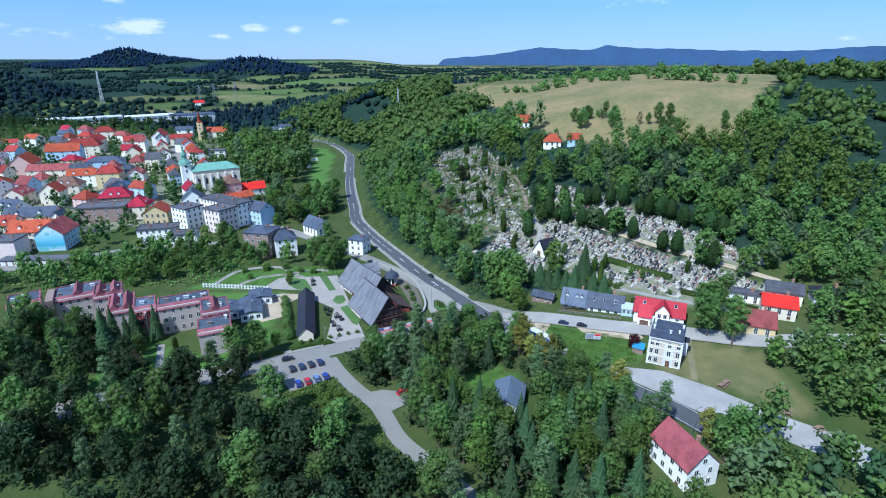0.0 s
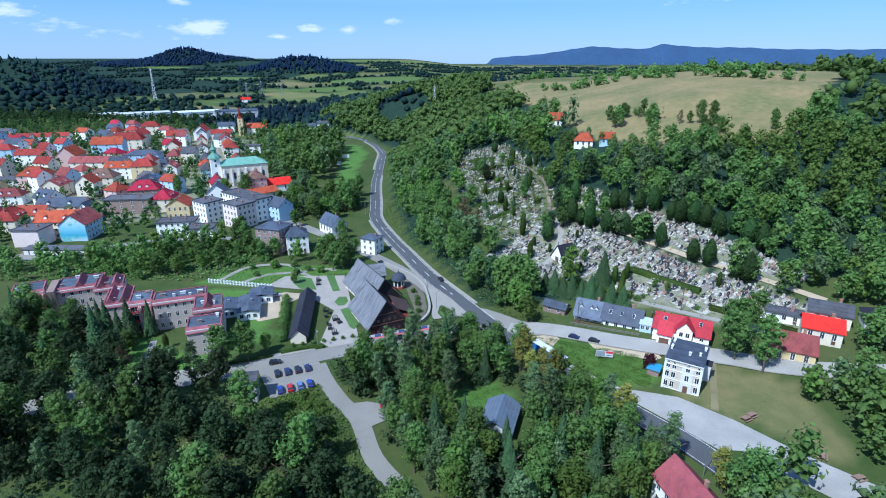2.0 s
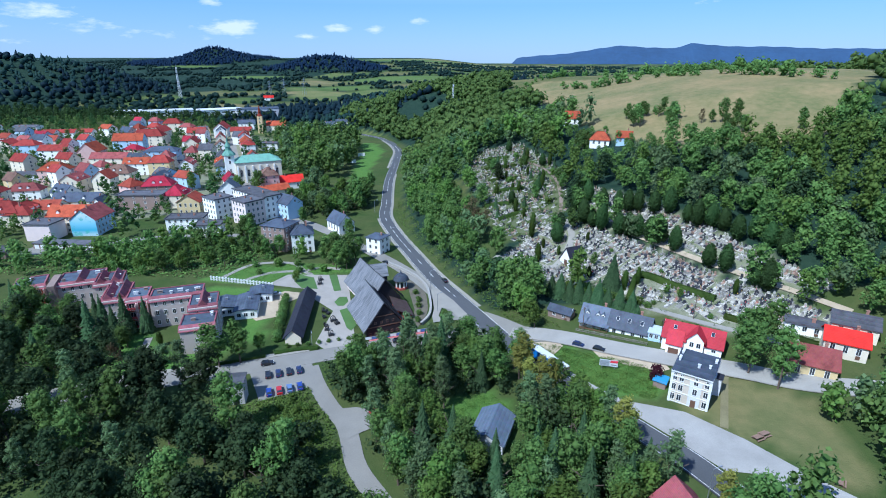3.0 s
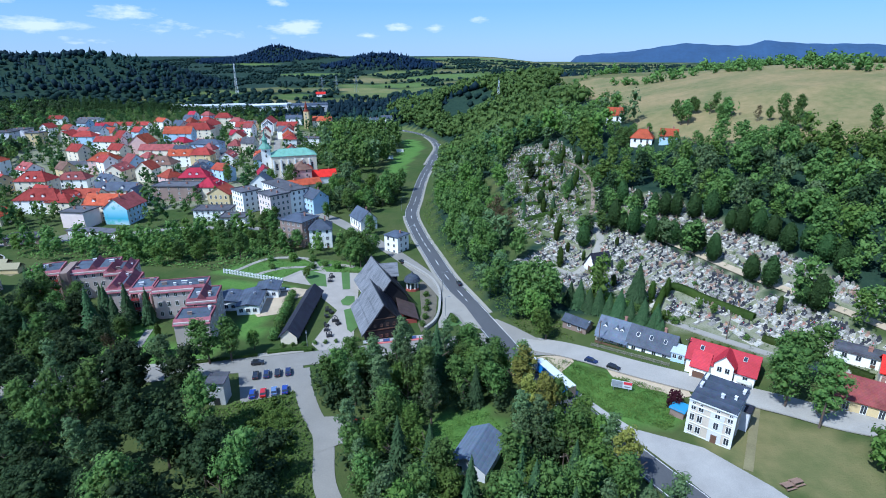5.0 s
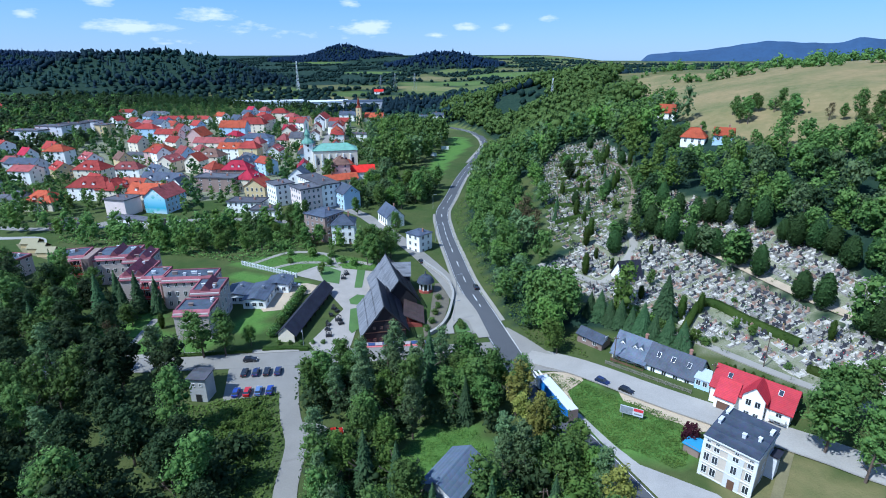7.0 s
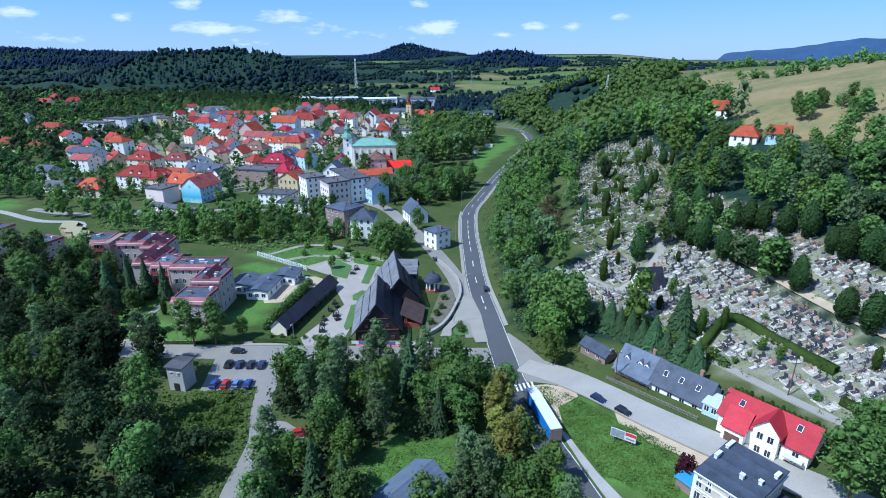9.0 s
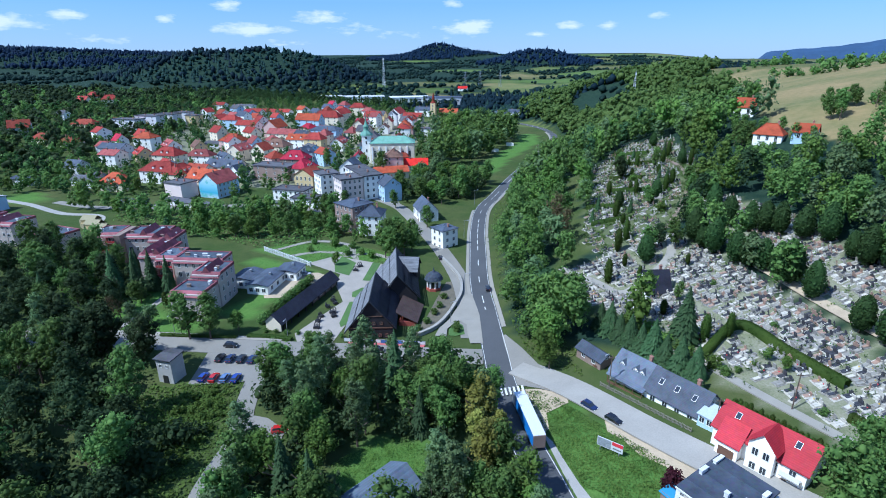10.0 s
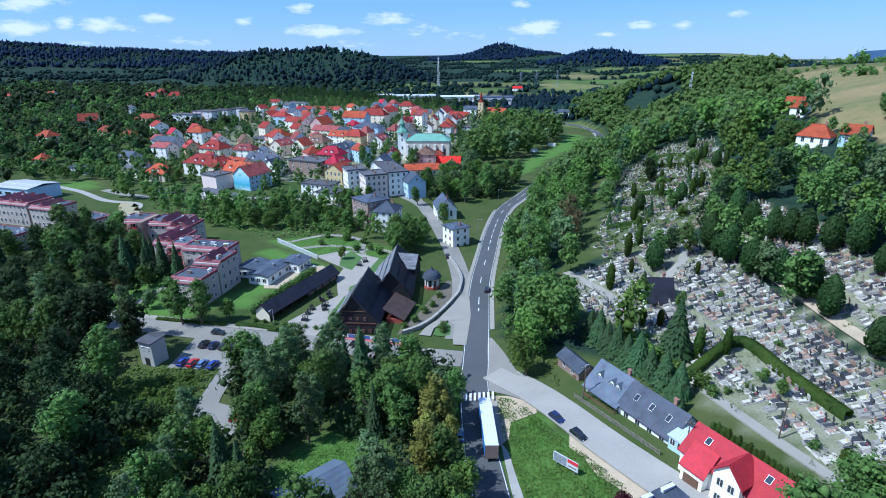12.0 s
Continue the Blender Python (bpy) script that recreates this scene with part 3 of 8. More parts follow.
def far_fields(x, y, kind):
    """Open fields in the far valley: 0 dry, 1 green."""
    hit = np.zeros(np.shape(x), bool)
    for cx, cy, rx, ry, k in FAR_FIELDS:
        if k == kind:
            hit |= ((x - cx) / rx) ** 2 + ((y - cy) / ry) ** 2 < 1
    return hit


def FIELD_NOISE(x, y):
    """Broad patchwork that decides where far fields and woods lie."""
    return (np.sin(x * 0.0117 + y * 0.0043 + 1.0) * np.sin(y * 0.0091 - x * 0.0031 + 2.1) * 0.5
            + np.sin(x * 0.0273 - 0.4) * np.sin(y * 0.0211 + x * 0.009 + 0.7) * 0.35)


def ground_material():
    m, n, l, p = node_mat("ground_cover")
    at = n.new("ShaderNodeAttribute")
    at.attribute_name = "cover"
    sep = n.new("ShaderNodeSeparateColor")
    l.new(at.outputs["Color"], sep.inputs[0])
    big, mid, small = noise_fac(n, l, 0.03, 5.0), noise_fac(n, l, 0.25, 5.0), noise_fac(n, l, 2.2, 4.0)
    tall = mixc(n, l, small, ramp(n, l, mid, [(0.3, (0.035, 0.06, 0.016)), (0.7, (0.075, 0.095, 0.028))]), ramp(n, l, big, [(0.35, (0.038, 0.07, 0.016)), (0.7, (0.1, 0.1, 0.04))]))
    dry = mixc(n, l, 0.5, ramp(n, l, big, [(0.38, (0.11, 0.135, 0.05)), (0.62, (0.27, 0.205, 0.1))]), ramp(n, l, mid, [(0.3, (0.135, 0.125, 0.05)), (0.7, (0.27, 0.2, 0.1))]))
    lawn = mixc(n, l, 0.5, ramp(n, l, mid, [(0.3, (0.06, 0.14, 0.025)), (0.7, (0.11, 0.2, 0.04))]), ramp(n, l, small, [(0.3, (0.05, 0.11, 0.02)), (0.7, (0.13, 0.21, 0.05))]))
    bare = mixc(n, l, 0.5, ramp(n, l, mid, [(0.35, (0.34, 0.31, 0.25)), (0.65, (0.15, 0.17, 0.085))]), ramp(n, l, small, [(0.3, (0.13, 0.16, 0.07)), (0.7, (0.37, 0.33, 0.26))]))
    c = mixc(n, l, sep.outputs[0], tall, dry)
    c = mixc(n, l, sep.outputs[1], c, lawn)
    c = mixc(n, l, sep.outputs[2], c, bare)
    # woodland floor: canopy shade and distance blue put into its dark colour
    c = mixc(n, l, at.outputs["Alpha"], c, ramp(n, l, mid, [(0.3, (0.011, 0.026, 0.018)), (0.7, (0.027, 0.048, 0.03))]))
    l.new(c, p.inputs["Base Color"])
    p.inputs["Roughness"].default_value = 0.95
    p.inputs["Specular IOR Level"].default_value = 0.1
    b = n.new("ShaderNodeBump")
    b.inputs["Strength"].default_value, b.inputs["Distance"].default_value = 0.6, 0.3
    l.new(small, b.inputs["Height"])
    l.new(b.outputs[0], p.inputs["Normal"])
    return m


make_ground()


def road(name, line, half, material, label, lift=0.16, left=None, right=None):
    ob = part(name, strip(line, -half if left is None else left, half if right is None else right, lift), material)
    return tagged(ob, label, "road", kind="structure")


main = road("road", MAIN_ROAD, 3.4, ASPHALT, "two-lane dark asphalt main road with white markings", 0.2)
road("road", WEST_STREET, 3.6, OLD_ASPHALT, "grey asphalt street beside the old mill", 0.18)
road("road", MILL_STREET, 3.2, OLD_ASPHALT, "pale grey narrow street leading to the town", 0.16)
road("road", SIDE_STREET, 3.7, DUSTY, "pale dusty side street before the small houses", 0.16)
tagged(part("road", patch(GRAVEL_ROAD, 0.17), GRAVEL), "wide pale gravel road beside the main road", "road", kind="structure")
road("road", TRACK, 2.3, OLD_ASPHALT, "narrow grey lane leading down into the trees", 0.14)
road("road", TOWN_STREET, 3.2, OLD_ASPHALT, "grey town street between the houses", 0.14)
road("road", TOWN_LANE, 2.4, OLD_ASPHALT, "grey lane at the edge of the town", 0.14)


def cut(line, lo, hi):
    """The part of a line whose y lies between lo and hi."""
    return [p for p in line if lo <= p[1] <= hi]


def pavement(line, left, right, material, label, lift):
    ob = part("pavement", strip(line, left, right, lift), material)
    return tagged(ob, label, "pavement", kind="structure")


pavement(cut(MAIN_ROAD, 190, 420), 3.45, 4.7, PAVING, "pale concrete pavement along the main road", 0.3)
pavement(cut(MAIN_ROAD, 206, 300), -4.6, -3.45, PAVING, "pale paved strip beside the main road", 0.3)
pavement(cut(MAIN_ROAD, 150, 164), 3.45, 4.8, PAVING, "pale kerb strip along the main road", 0.3)
pavement(cut(MAIN_ROAD, 440, 600), -5.6, -3.75, PAVING, "pale paved strip beside the far road bend", 0.3)
pavement([p for p in WEST_STREET if -24 < p[0] < -1], -6.3, -3.65, REDPAVE, "red paved footway beside the old mill", 0.28)
pavement([p for p in WEST_STREET if -110 < p[0] < -36], -5.6, -3.65, PAVING, "pale footway along the street", 0.28)
tagged(part("pavement", patch([(-4.6, 178.6), (-5.8, 183), (-6, 189), (-8.4, 200), (-10.6, 206.4), (-8.4, 208.2), (0.3, 196.6), (9, 181.8), (6, 180), (3, 184), (0, 189), (-3.4, 190), (-3.6, 184), (-1.6, 180)], 0.34), PAVING), "pale paved corner by the road junction", "pavement", kind="structure")
tagged(part("road", patch([(25.8, 166.6), (30, 168.4), (36.5, 168.6), (38, 166), (34.8, 161), (37, 156.5), (36.4, 153.6), (29, 162)], 0.15), SAND), "trodden sandy corner beside the crossing", "pavement", kind="structure")
tagged(part("pavement", patch(MILL_YARD, 0.12), YARD), "pale gravel courtyard of the old mill", "pavement", kind="structure")
tagged(part("pavement", patch([(-9.4, 175), (-8, 182), (-8.2, 189), (-10.6, 200), (-13.4, 207.5), (-18.6, 215), (-21, 213), (-17, 200), (-13, 188), (-12, 180)], 0.1), CREEK), "rough stony ground of the creek garden", "ground", kind="structure")
tagged(part("lawn", patch([(-3.2, 184.4), (-3, 189), (-0.6, 188), (2.2, 183.8), (0.4, 181.6), (-1.4, 181)], 0.22), LAWN), "small fenced garden beside the paved corner", "lawn", kind="structure")
tagged(part("pavement", patch(CAR_PARK, 0.16), OLD_ASPHALT), "small grey asphalt car park", "pavement", kind="structure")
tagged(part("pavement", patch([(17.6, 179), (25, 168), (30, 168.6), (37, 168.3), (37, 172.6), (32, 172.9), (24.4, 179.4), (19.4, 183.6), (12.6, 188.6), (11.4, 188)], 0.21), OLD_ASPHALT), "grey asphalt junction apron", "pavement", kind="structure")
tagged(part("pavement", patch([(-22.5, 128.5), (-17.4, 130), (-11, 129), (-8.5, 124.5), (-13, 121), (-17, 117)], 0.2), OLD_ASPHALT), "widened pale lane among the trees", "pavement", kind="structure")
tagged(part("pavement", patch([(-210, 222), (-172, 226), (-168, 234), (-208, 229)], 0.12), OLD_ASPHALT), "grey yard before the garages", "pavement", kind="structure")
tagged(part("pavement", patch([(-74, 178), (-66, 172), (-60, 176), (-62, 186), (-56, 196), (-66, 197), (-72, 192)], 0.13), SAND), "dry earth yard beside the clinic", "pavement", kind="structure")
tagged(part("pavement", patch([(46.5, 163.4), (48, 160), (51.5, 158.8), (55, 156), (60, 154.8), (63, 152.6), (66.5, 154), (65.5, 157.2), (58, 159.6), (52, 162)], 0.12), SAND), "sandy verge of the side street", "pavement", kind="structure")
tagged(part("pavement", strip(smooth_line([(42, 206), (58, 192), (77, 178.5), (100, 165)]), -1.1, 1.1, 0.12), PAVING), "pale cemetery path beneath the graves", "pavement", kind="structure")
tagged(part("pavement", strip(smooth_line([(-306, 185), (-270, 190), (-235, 190), (-212, 197), (-192, 182)]), -1.8, 1.8, 0.1), GRAVEL), "pale gravel path beside the pitch", "pavement", kind="structure")
tagged(part("pavement", patch([(-212, 196), (-196, 192), (-182, 187), (-182, 180), (-200, 182), (-214, 188)], 0.12), TRODDEN), "trodden ground round the tents", "pavement", kind="structure")
tagged(part("pavement", strip(smooth_line([(14, 231), (28, 222), (38, 217), (46, 236), (44, 252)]), -1.4, 1.4, 0.12), PAVING), "pale path through the cemetery", "pavement", kind="structure")
tagged(part("pavement", strip(smooth_line([(66, 236), (88, 212), (110, 192), (124, 178)]), -1.6, 1.6, 0.1, 0.12), SAND), "sandy path under the cemetery trees", "pavement", kind="structure")
tagged(part("pavement", strip(smooth_line([(42, 256), (43.5, 272), (42.5, 299), (36, 320), (26, 340)]), -0.8, 0.8, 0.15), BRICKPATH), "worn brick path up the cemetery slope", "pavement", kind="structure")
tagged(part("pavement", strip(smooth_line([(80, 151.5), (76.5, 141), (73.2, 131)]), -0.9, 0.9, 0.12), TRODDEN), "trodden path across the yard", "pavement", kind="structure")
for pts in ([(-87, 131), (-88, 140), (-95, 156)], [(-88, 204), (-80, 214), (-66, 217), (-58, 208)], [(-74, 202), (-70, 212), (-62, 222), (-52, 222)], [(-98, 206), (-92, 222), (-76, 226), (-66, 217)]):
    tagged(part("pavement", strip(smooth_line(pts), -1.1, 1.1, 0.12), PAVING), "narrow pale garden path", "pavement", kind="structure")
for poly in ([(-39.8, 183.7), (-37.4, 186), (-30.4, 173.8), (-31, 169.4), (-33, 171)], [(-43.9, 190), (-43.4, 194.6), (-40.6, 195), (-38.8, 191), (-39.4, 187.4), (-41.6, 187)],
             [(-47.2, 199.4), (-44.6, 200.4), (-51.5, 215.8), (-54.6, 214.8)], [(-69.5, 214.4), (-60, 211.4), (-54.2, 200.4), (-61, 200.6), (-66, 206)]):
    tagged(part("lawn", patch(poly, 0.2), LAWN), "small mown lawn in the mill courtyard", "lawn", kind="structure")


def lane_marks():
    """White paint: broken centre line, edge lines, zebra crossing."""
    dash = Solid()
    acc = 0.0
    seg = []
    for p, q in zip(MAIN_ROAD, MAIN_ROAD[1:]):
        acc += math.hypot(q[0] - p[0], q[1] - p[1])
        seg.append(p)
        if acc > 6:
            if len(seg) > 1 and (int(p[1] * 7.3) % 2 == 0 or p[1] < 200):
                s = strip(seg[:3], -0.13, 0.13, 0.27, 0.01)
                dash.add(s.v, s.f)
            acc, seg = 0.0, []
    part("centre_line", dash, PAINT, main)
    for off in (-3.1, 3.1):
        part("edge_line", strip(cut(MAIN_ROAD, 40, 640), off - 0.06, off + 0.06, 0.27, 0.01), PAINT, main)
    u = Vector((0.82, 0.55, 0))
    v = Vector((-0.55, 0.82, 0))
    for i in range(7):
        c = Vector((24.6, 164.7, 0)) + u * (i - 3) * 1.0
        z = max(gz(c.x + a * u.x, c.y + a * u.y) for a in (-4, -2, 0, 2, 4)) + 0.24
        pts = [c - u * 0.25 - v * 1.4, c + u * 0.25 - v * 1.4, c + u * 0.25 + v * 1.4, c - u * 0.25 + v * 1.4]
        part("zebra_stripe", Solid().slab([(p.x, p.y, z + 0.02) for p in pts], 0.02), PAINT, main)


lane_marks()

# ---- buildings ----
FOOTPRINTS = []   # x, y, radius kept free of trees
WINDOWS = {}


def window_mesh(w, h):
    """A framed window of two lights: one body whose panes sit back in the frame."""
    key = (round(w, 1), round(h, 1))
    if key not in WINDOWS:
        t = 0.09
        X, Z = (-w / 2 - t, -w / 2, -0.035, 0.035, w / 2, w / 2 + t), (-t - 0.05, 0, h, h + t)
        meshes = []
        for glazed in (False, True):
            V = [(x, -0.08, z) for z in Z for x in X] + [(x, 0.02, z) for z in Z for x in X]
            F, G = [], []
            for k in range(3):
                for i in range(5):
                    c = (k * 6 + i, k * 6 + i + 1, k * 6 + i + 7, k * 6 + i + 6)
                    if k == 1 and i in (1, 3):
                        o = len(V)
                        V += [(V[q][0], -0.02, V[q][2]) for q in c]
                        F += [(c[j], c[(j + 1) % 4], o + (j + 1) % 4, o + j) for j in range(4)]
                        if glazed:
                            G.append((o, o + 1, o + 2, o + 3))
                    else:
                        F.append(c)
            rim = [0, 1, 2, 3, 4, 5, 11, 17, 23, 22, 21, 20, 19, 18, 12, 6]
            F += [(q, p, p + 24, q + 24) for p, q in zip(rim, rim[1:] + rim[:1])]
            me = mesh_from("window", V, F + G)
            me.materials.append(FRAME)
            me.materials.append(GLASS)
            for i, p in enumerate(me.polygons):
                p.material_index = 1 if i >= len(F) else 0
            meshes.append(me)
        g = Solid().box(-w / 2, -0.03, -0.01, w / 2, -0.012, h).mesh("pane")
        g.materials.append(GLASS)
        WINDOWS[key] = (meshes[0], g, meshes[1])
    return WINDOWS[key]


def put_window(parent, x, y, z, facing, w=1.0, h=1.4, fine=False):
    """facing: 0 front (-y), 90 right (+x), 180 back, -90 left."""
    fr, g, both = window_mesh(w, h)
    ob = part("window", fr if fine else both, None, parent, at=pose(x, y, z, 0, 0, facing))
    if fine:
        part("pane", g, None, ob, "dark reflecting pane")
    return ob


def windows_on(parent, length, face, offset, storeys, sill, gap=2.9, pitch=2.7, fine=False, w=1.0, h=1.4, skip=()):
    n = max(1, int((length - 1.2) / pitch))
    step = (length - 1.2) / n
    for k in range(storeys):
        for i in range(n):
            if (k, i) in skip:
                continue
            u = -length / 2 + 0.6 + step * (i + 0.5)
            z = sill + gap * k
            if face == 0:
                put_window(parent, u, -offset, z, 0, w, h, fine)
            elif face == 90:
                put_window(parent, offset, u, z, 90, w, h, fine)
            elif face == -90:
                put_window(parent, -offset, u, z, -90, w, h, fine)
            else:
                put_window(parent, u, offset, z, 180, w, h, fine)


def body_mesh(w, d, h, rise, kind):
    s = Solid()
    if kind == "gable":
        s.extrude_x([(-d / 2, -1.5), (d / 2, -1.5), (d / 2, h), (0, h + rise), (-d / 2, h)], -w / 2, w / 2)
    else:
        s.box(-w / 2, -d / 2, -1.5, w / 2, d / 2, h)
    return s


def roof_mesh(w, d, h, rise, kind, over=0.45, t=0.22):
    s = Solid()
    a, b = w / 2 + over, d / 2 + over
    drop = rise * over / (d / 2)
    z0, z1 = h - drop + t, h + rise + t
    if kind == "gable":
        s.slab([(-a, -b, z0), (a, -b, z0), (a, 0, z1), (-a, 0, z1)], t)
        s.slab([(a, b, z0), (-a, b, z0), (-a, 0, z1), (a, 0, z1)], t)
    elif kind == "hip":
        r = max(0.0, w / 2 - d / 2 * 0.85)
        s.slab([(-a, -b, z0), (a, -b, z0), (r, 0, z1), (-r, 0, z1)], t)
        s.slab([(a, b, z0), (-a, b, z0), (-r, 0, z1), (r, 0, z1)], t)
        s.slab([(a, -b, z0), (a, b, z0), (r, 0, z1)], t)
        s.slab([(-a, b, z0), (-a, -b, z0), (-r, 0, z1)], t)
        s.bar((-r, 0, z1), (r + 0.01, 0, z1), 0.14)
        for sx in (-1, 1):
            for sy in (-1, 1):
                s.bar((sx * r, 0, z1), (sx * a, sy * b, z0), 0.12)
    else:
        s.box(-a + 0.2, -b + 0.2, h, a - 0.2, b - 0.2, h + 0.25)
        for x0, y0, x1, y1 in ((-a, -b, a, -b + 0.3), (-a, b - 0.3, a, b), (-a, -b + 0.3, -a + 0.3, b - 0.3), (a - 0.3, -b + 0.3, a, b - 0.3)):
            s.box(x0, y0, h - 0.1, x1, y1, h + 0.25 + max(rise, 0.2) * 0.6)
    return s


def chimney(parent, x, y, z, h=1.6, w=0.7):
    s = Solid().block(x, y, z, w, w * 0.8, h).block(x, y, z + h, w + 0.16, w * 0.8 + 0.16, 0.14)
    for dx in (-0.15, 0.15):
        s.tube(x + dx, y, z + h + 0.14, z + h + 0.4, 0.1, 0.09, 6)
    part("chimney", s, CHIMNEY, parent)


def house(x, y, yaw, w, d, h, rise, kind, roof, wall, label, fine=False, faces=(0, 90, -90), name="house", windowless=False, base=None, stacks=True):
    """A house: walls, roof, windows storey by storey, door and chimneys. w runs along the ridge."""
    t = thing(name, x, y, gz(x, y) if base is None else base, yaw, label, "house" if name == "house" else name.replace("_", " "))
    FOOTPRINTS.append((x, y, max(w, d) * 0.55 + 1.5))
    part("wall", body_mesh(w, d, h, rise, kind), WALLS[wall], t)
    part("roof", roof_mesh(w, d, h, rise, kind), ROOFS[roof], t)
    storeys = max(1, int((h + 0.2) / 2.9))
    gap = h / storeys
    far = math.hypot(x - 45, y - 47) > 480
    if not windowless:
        for f in faces:
            if far and f == 180:
                continue
            length, off = (w, d / 2) if f in (0, 180) else (d, w / 2)
            if far and f == -90:
                continue
            windows_on(t, length, f, off, storeys, gap * 0.32, gap, (7.0 if far else 5.0 if math.hypot(x - 45, y - 47) > 330 else 2.7), fine, 1.2 if far else 1.0, gap * 0.5)
        if kind == "gable":
            put_window(t, w / 2, 0, h + rise * 0.2, 90, 1.0, 1.2, fine)
    part("door", Solid().box(w * 0.3 - 0.5, -d / 2 - 0.12, 0, w * 0.3 + 0.5, -d / 2 - 0.04, gap * 0.28 + 0.02), DOOR, t)
    if not stacks:
        return t
    if kind != "flat" and w > 13 and rise >= 3.5 and not far and d >= 10:
        for px in (-w * 0.24, w * 0.2) if kind == "gable" else (-w * 0.1, w * 0.14):
            z, y0 = h + rise * 0.22, -d / 2 * 0.78
            ob = part("dormer", Solid().extrude_y([(px - 0.8, z), (px + 0.8, z), (px + 0.8, z + 1.2), (px, z + 1.8), (px - 0.8, z + 1.2)], y0, y0 + 2.4), WALLS["white"], t)
            part("dormer_roof", Solid().slab([(px - 1.0, y0 - 0.2, z + 1.1), (px, y0 - 0.2, z + 2.0), (px, y0 + 2.6, z + 2.0), (px - 1.0, y0 + 2.6, z + 1.1)][::-1], 0.1)
                 .slab([(px + 1.0, y0 - 0.2, z + 1.1), (px, y0 - 0.2, z + 2.0), (px, y0 + 2.6, z + 2.0), (px + 1.0, y0 + 2.6, z + 1.1)], 0.1), ROOFS[roof], ob)
    if kind != "flat":
        chimney(t, w * 0.22, 0.6, h + rise * 0.7, rise * 0.3 + 1.1)
        if w > 14:
            chimney(t, -w * 0.25, -0.5, h + rise * 0.7, rise * 0.3 + 1.0)
    else:
        chimney(t, w * 0.2, 0.5, h + 0.2, 1.1, 0.9)
        if w > 12:
            chimney(t, -w * 0.22, 0.2, h + 0.2, 1.0, 0.9)
    return t

# ---- the old paper mill and its yard ----
def dark_window(parent, x, y, z, w, h):
    """A small window in a dark timber frame."""
    ob = put_window(parent, x, y, z, 0, w, h, True)
    ob.data = ob.data.copy()
    ob.data.materials[0] = DOOR


def paper_mill():
    x0, y0 = -19.2, 168.2
    t = thing("paper_mill", x0, y0, 0.9, 24, "old timber mill, black-tarred walls under steep grey shingle roofs", "mill")
    for k in range(7):
        FOOTPRINTS.append((x0 - 0.45 * (3 + 6.5 * k), y0 + 0.89 * (3 + 6.5 * k), 9))
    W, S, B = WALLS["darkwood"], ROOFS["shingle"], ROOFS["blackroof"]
    # two ranges, each turned a little: place in the mill, turn, length, ridge height, eaves on both sides
    for ox, oy, turn, length, zr, west, east in ((0.1, 0.6, 8.5, 20.0, 12.4, 6.6, 6.6), (3.9, 20.2, 12.4, 24.6, 11.9, 6.6, 6.4)):
        at = pose(ox, oy, 0, 0, 0, turn)
        part("wall", Solid().extrude_y([(-west + 0.5, -1), (east - 0.4, -1), (east - 0.4, 4.2), (0, zr - 0.4), (-west + 0.5, 3.6)], 0, length), W, t, "tarred board walls and gable", at=at)
        # three overlapping tiers of shingles on each slope; the east slope's shade is coloured in black
        for k in range(3):
            a, b, lift = k / 3, (k + 1) / 3, 0.3 * (2 - k)
            for side, eave, z0, bow, m, word in ((-1, west + 0.7, 2.6, 1.12, S, "weathered silver-grey shingles"), (1, east + 0.6, 3.8, 1.0, B, "shingles on the shaded slope, the shade put into a black colour")):
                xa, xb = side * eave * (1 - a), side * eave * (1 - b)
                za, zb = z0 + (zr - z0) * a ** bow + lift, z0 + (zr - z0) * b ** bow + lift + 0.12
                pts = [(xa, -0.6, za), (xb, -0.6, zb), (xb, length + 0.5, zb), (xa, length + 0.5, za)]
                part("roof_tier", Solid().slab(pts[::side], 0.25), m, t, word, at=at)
        part("verge", Solid().bar((-west - 0.7, -0.65, 2.8), (0, -0.65, zr + 0.1), 0.15).bar((east + 0.6, -0.65, 4.0), (0, -0.65, zr + 0.1), 0.15), DARKMETAL, t, at=at)
        part("ridge_board", Solid().bar((0, -0.6, zr + 0.15), (0, length + 0.5, zr + 0.15), 0.16), DARKMETAL, t, at=at)
    rear, front = pose(3.9, 20.2, 0, 0, 0, 12.4), pose(0.1, 0.6, 0, 0, 0, 8.5)
    part("wall", Solid().box(-6.32, 0.5, -1, -6.14, 24, 3.0), WALLS["pinkish"], t, "pink and white rendered ground-floor wall", at=rear)
    part("wall", Solid().box(-6.32, 11, -1, -6.14, 19.5, 2.9), WALLS["pinkish"], t, "pink and white rendered ground-floor wall", at=front)
    for i in range(7):
        p = rear @ Vector((-6.33, 2.4 + 3.1 * i, 1.1))
        put_window(t, p.x, p.y, p.z, -90 + 12.4, 0.9, 1.2, True)
    for i in range(6):
        p = front @ Vector((-4.9 + 1.85 * i, -0.02, 1.4))
        dark_window(t, p.x, p.y, p.z, 0.7, 0.8)
    for i in range(4):
        p = front @ Vector((-3.0 + 2.0 * i, -0.02, 5.2))
        dark_window(t, p.x, p.y, p.z, 0.6, 0.7)
    part("beam", Solid().box(-6.1, -0.14, 4.0, 6.1, -0.02, 4.3), DOOR, t, "dark timber beam across the gable", at=front)
    part("beam", Solid().box(-3.5, -0.14, 7.6, 3.4, -0.02, 7.85), DOOR, t, "dark timber beam across the gable", at=front)
    part("door", Solid().box(-6.42, 12, 0.3, -6.33, 13.8, 2.8), DOOR, t, "arched wooden entrance door", at=rear)
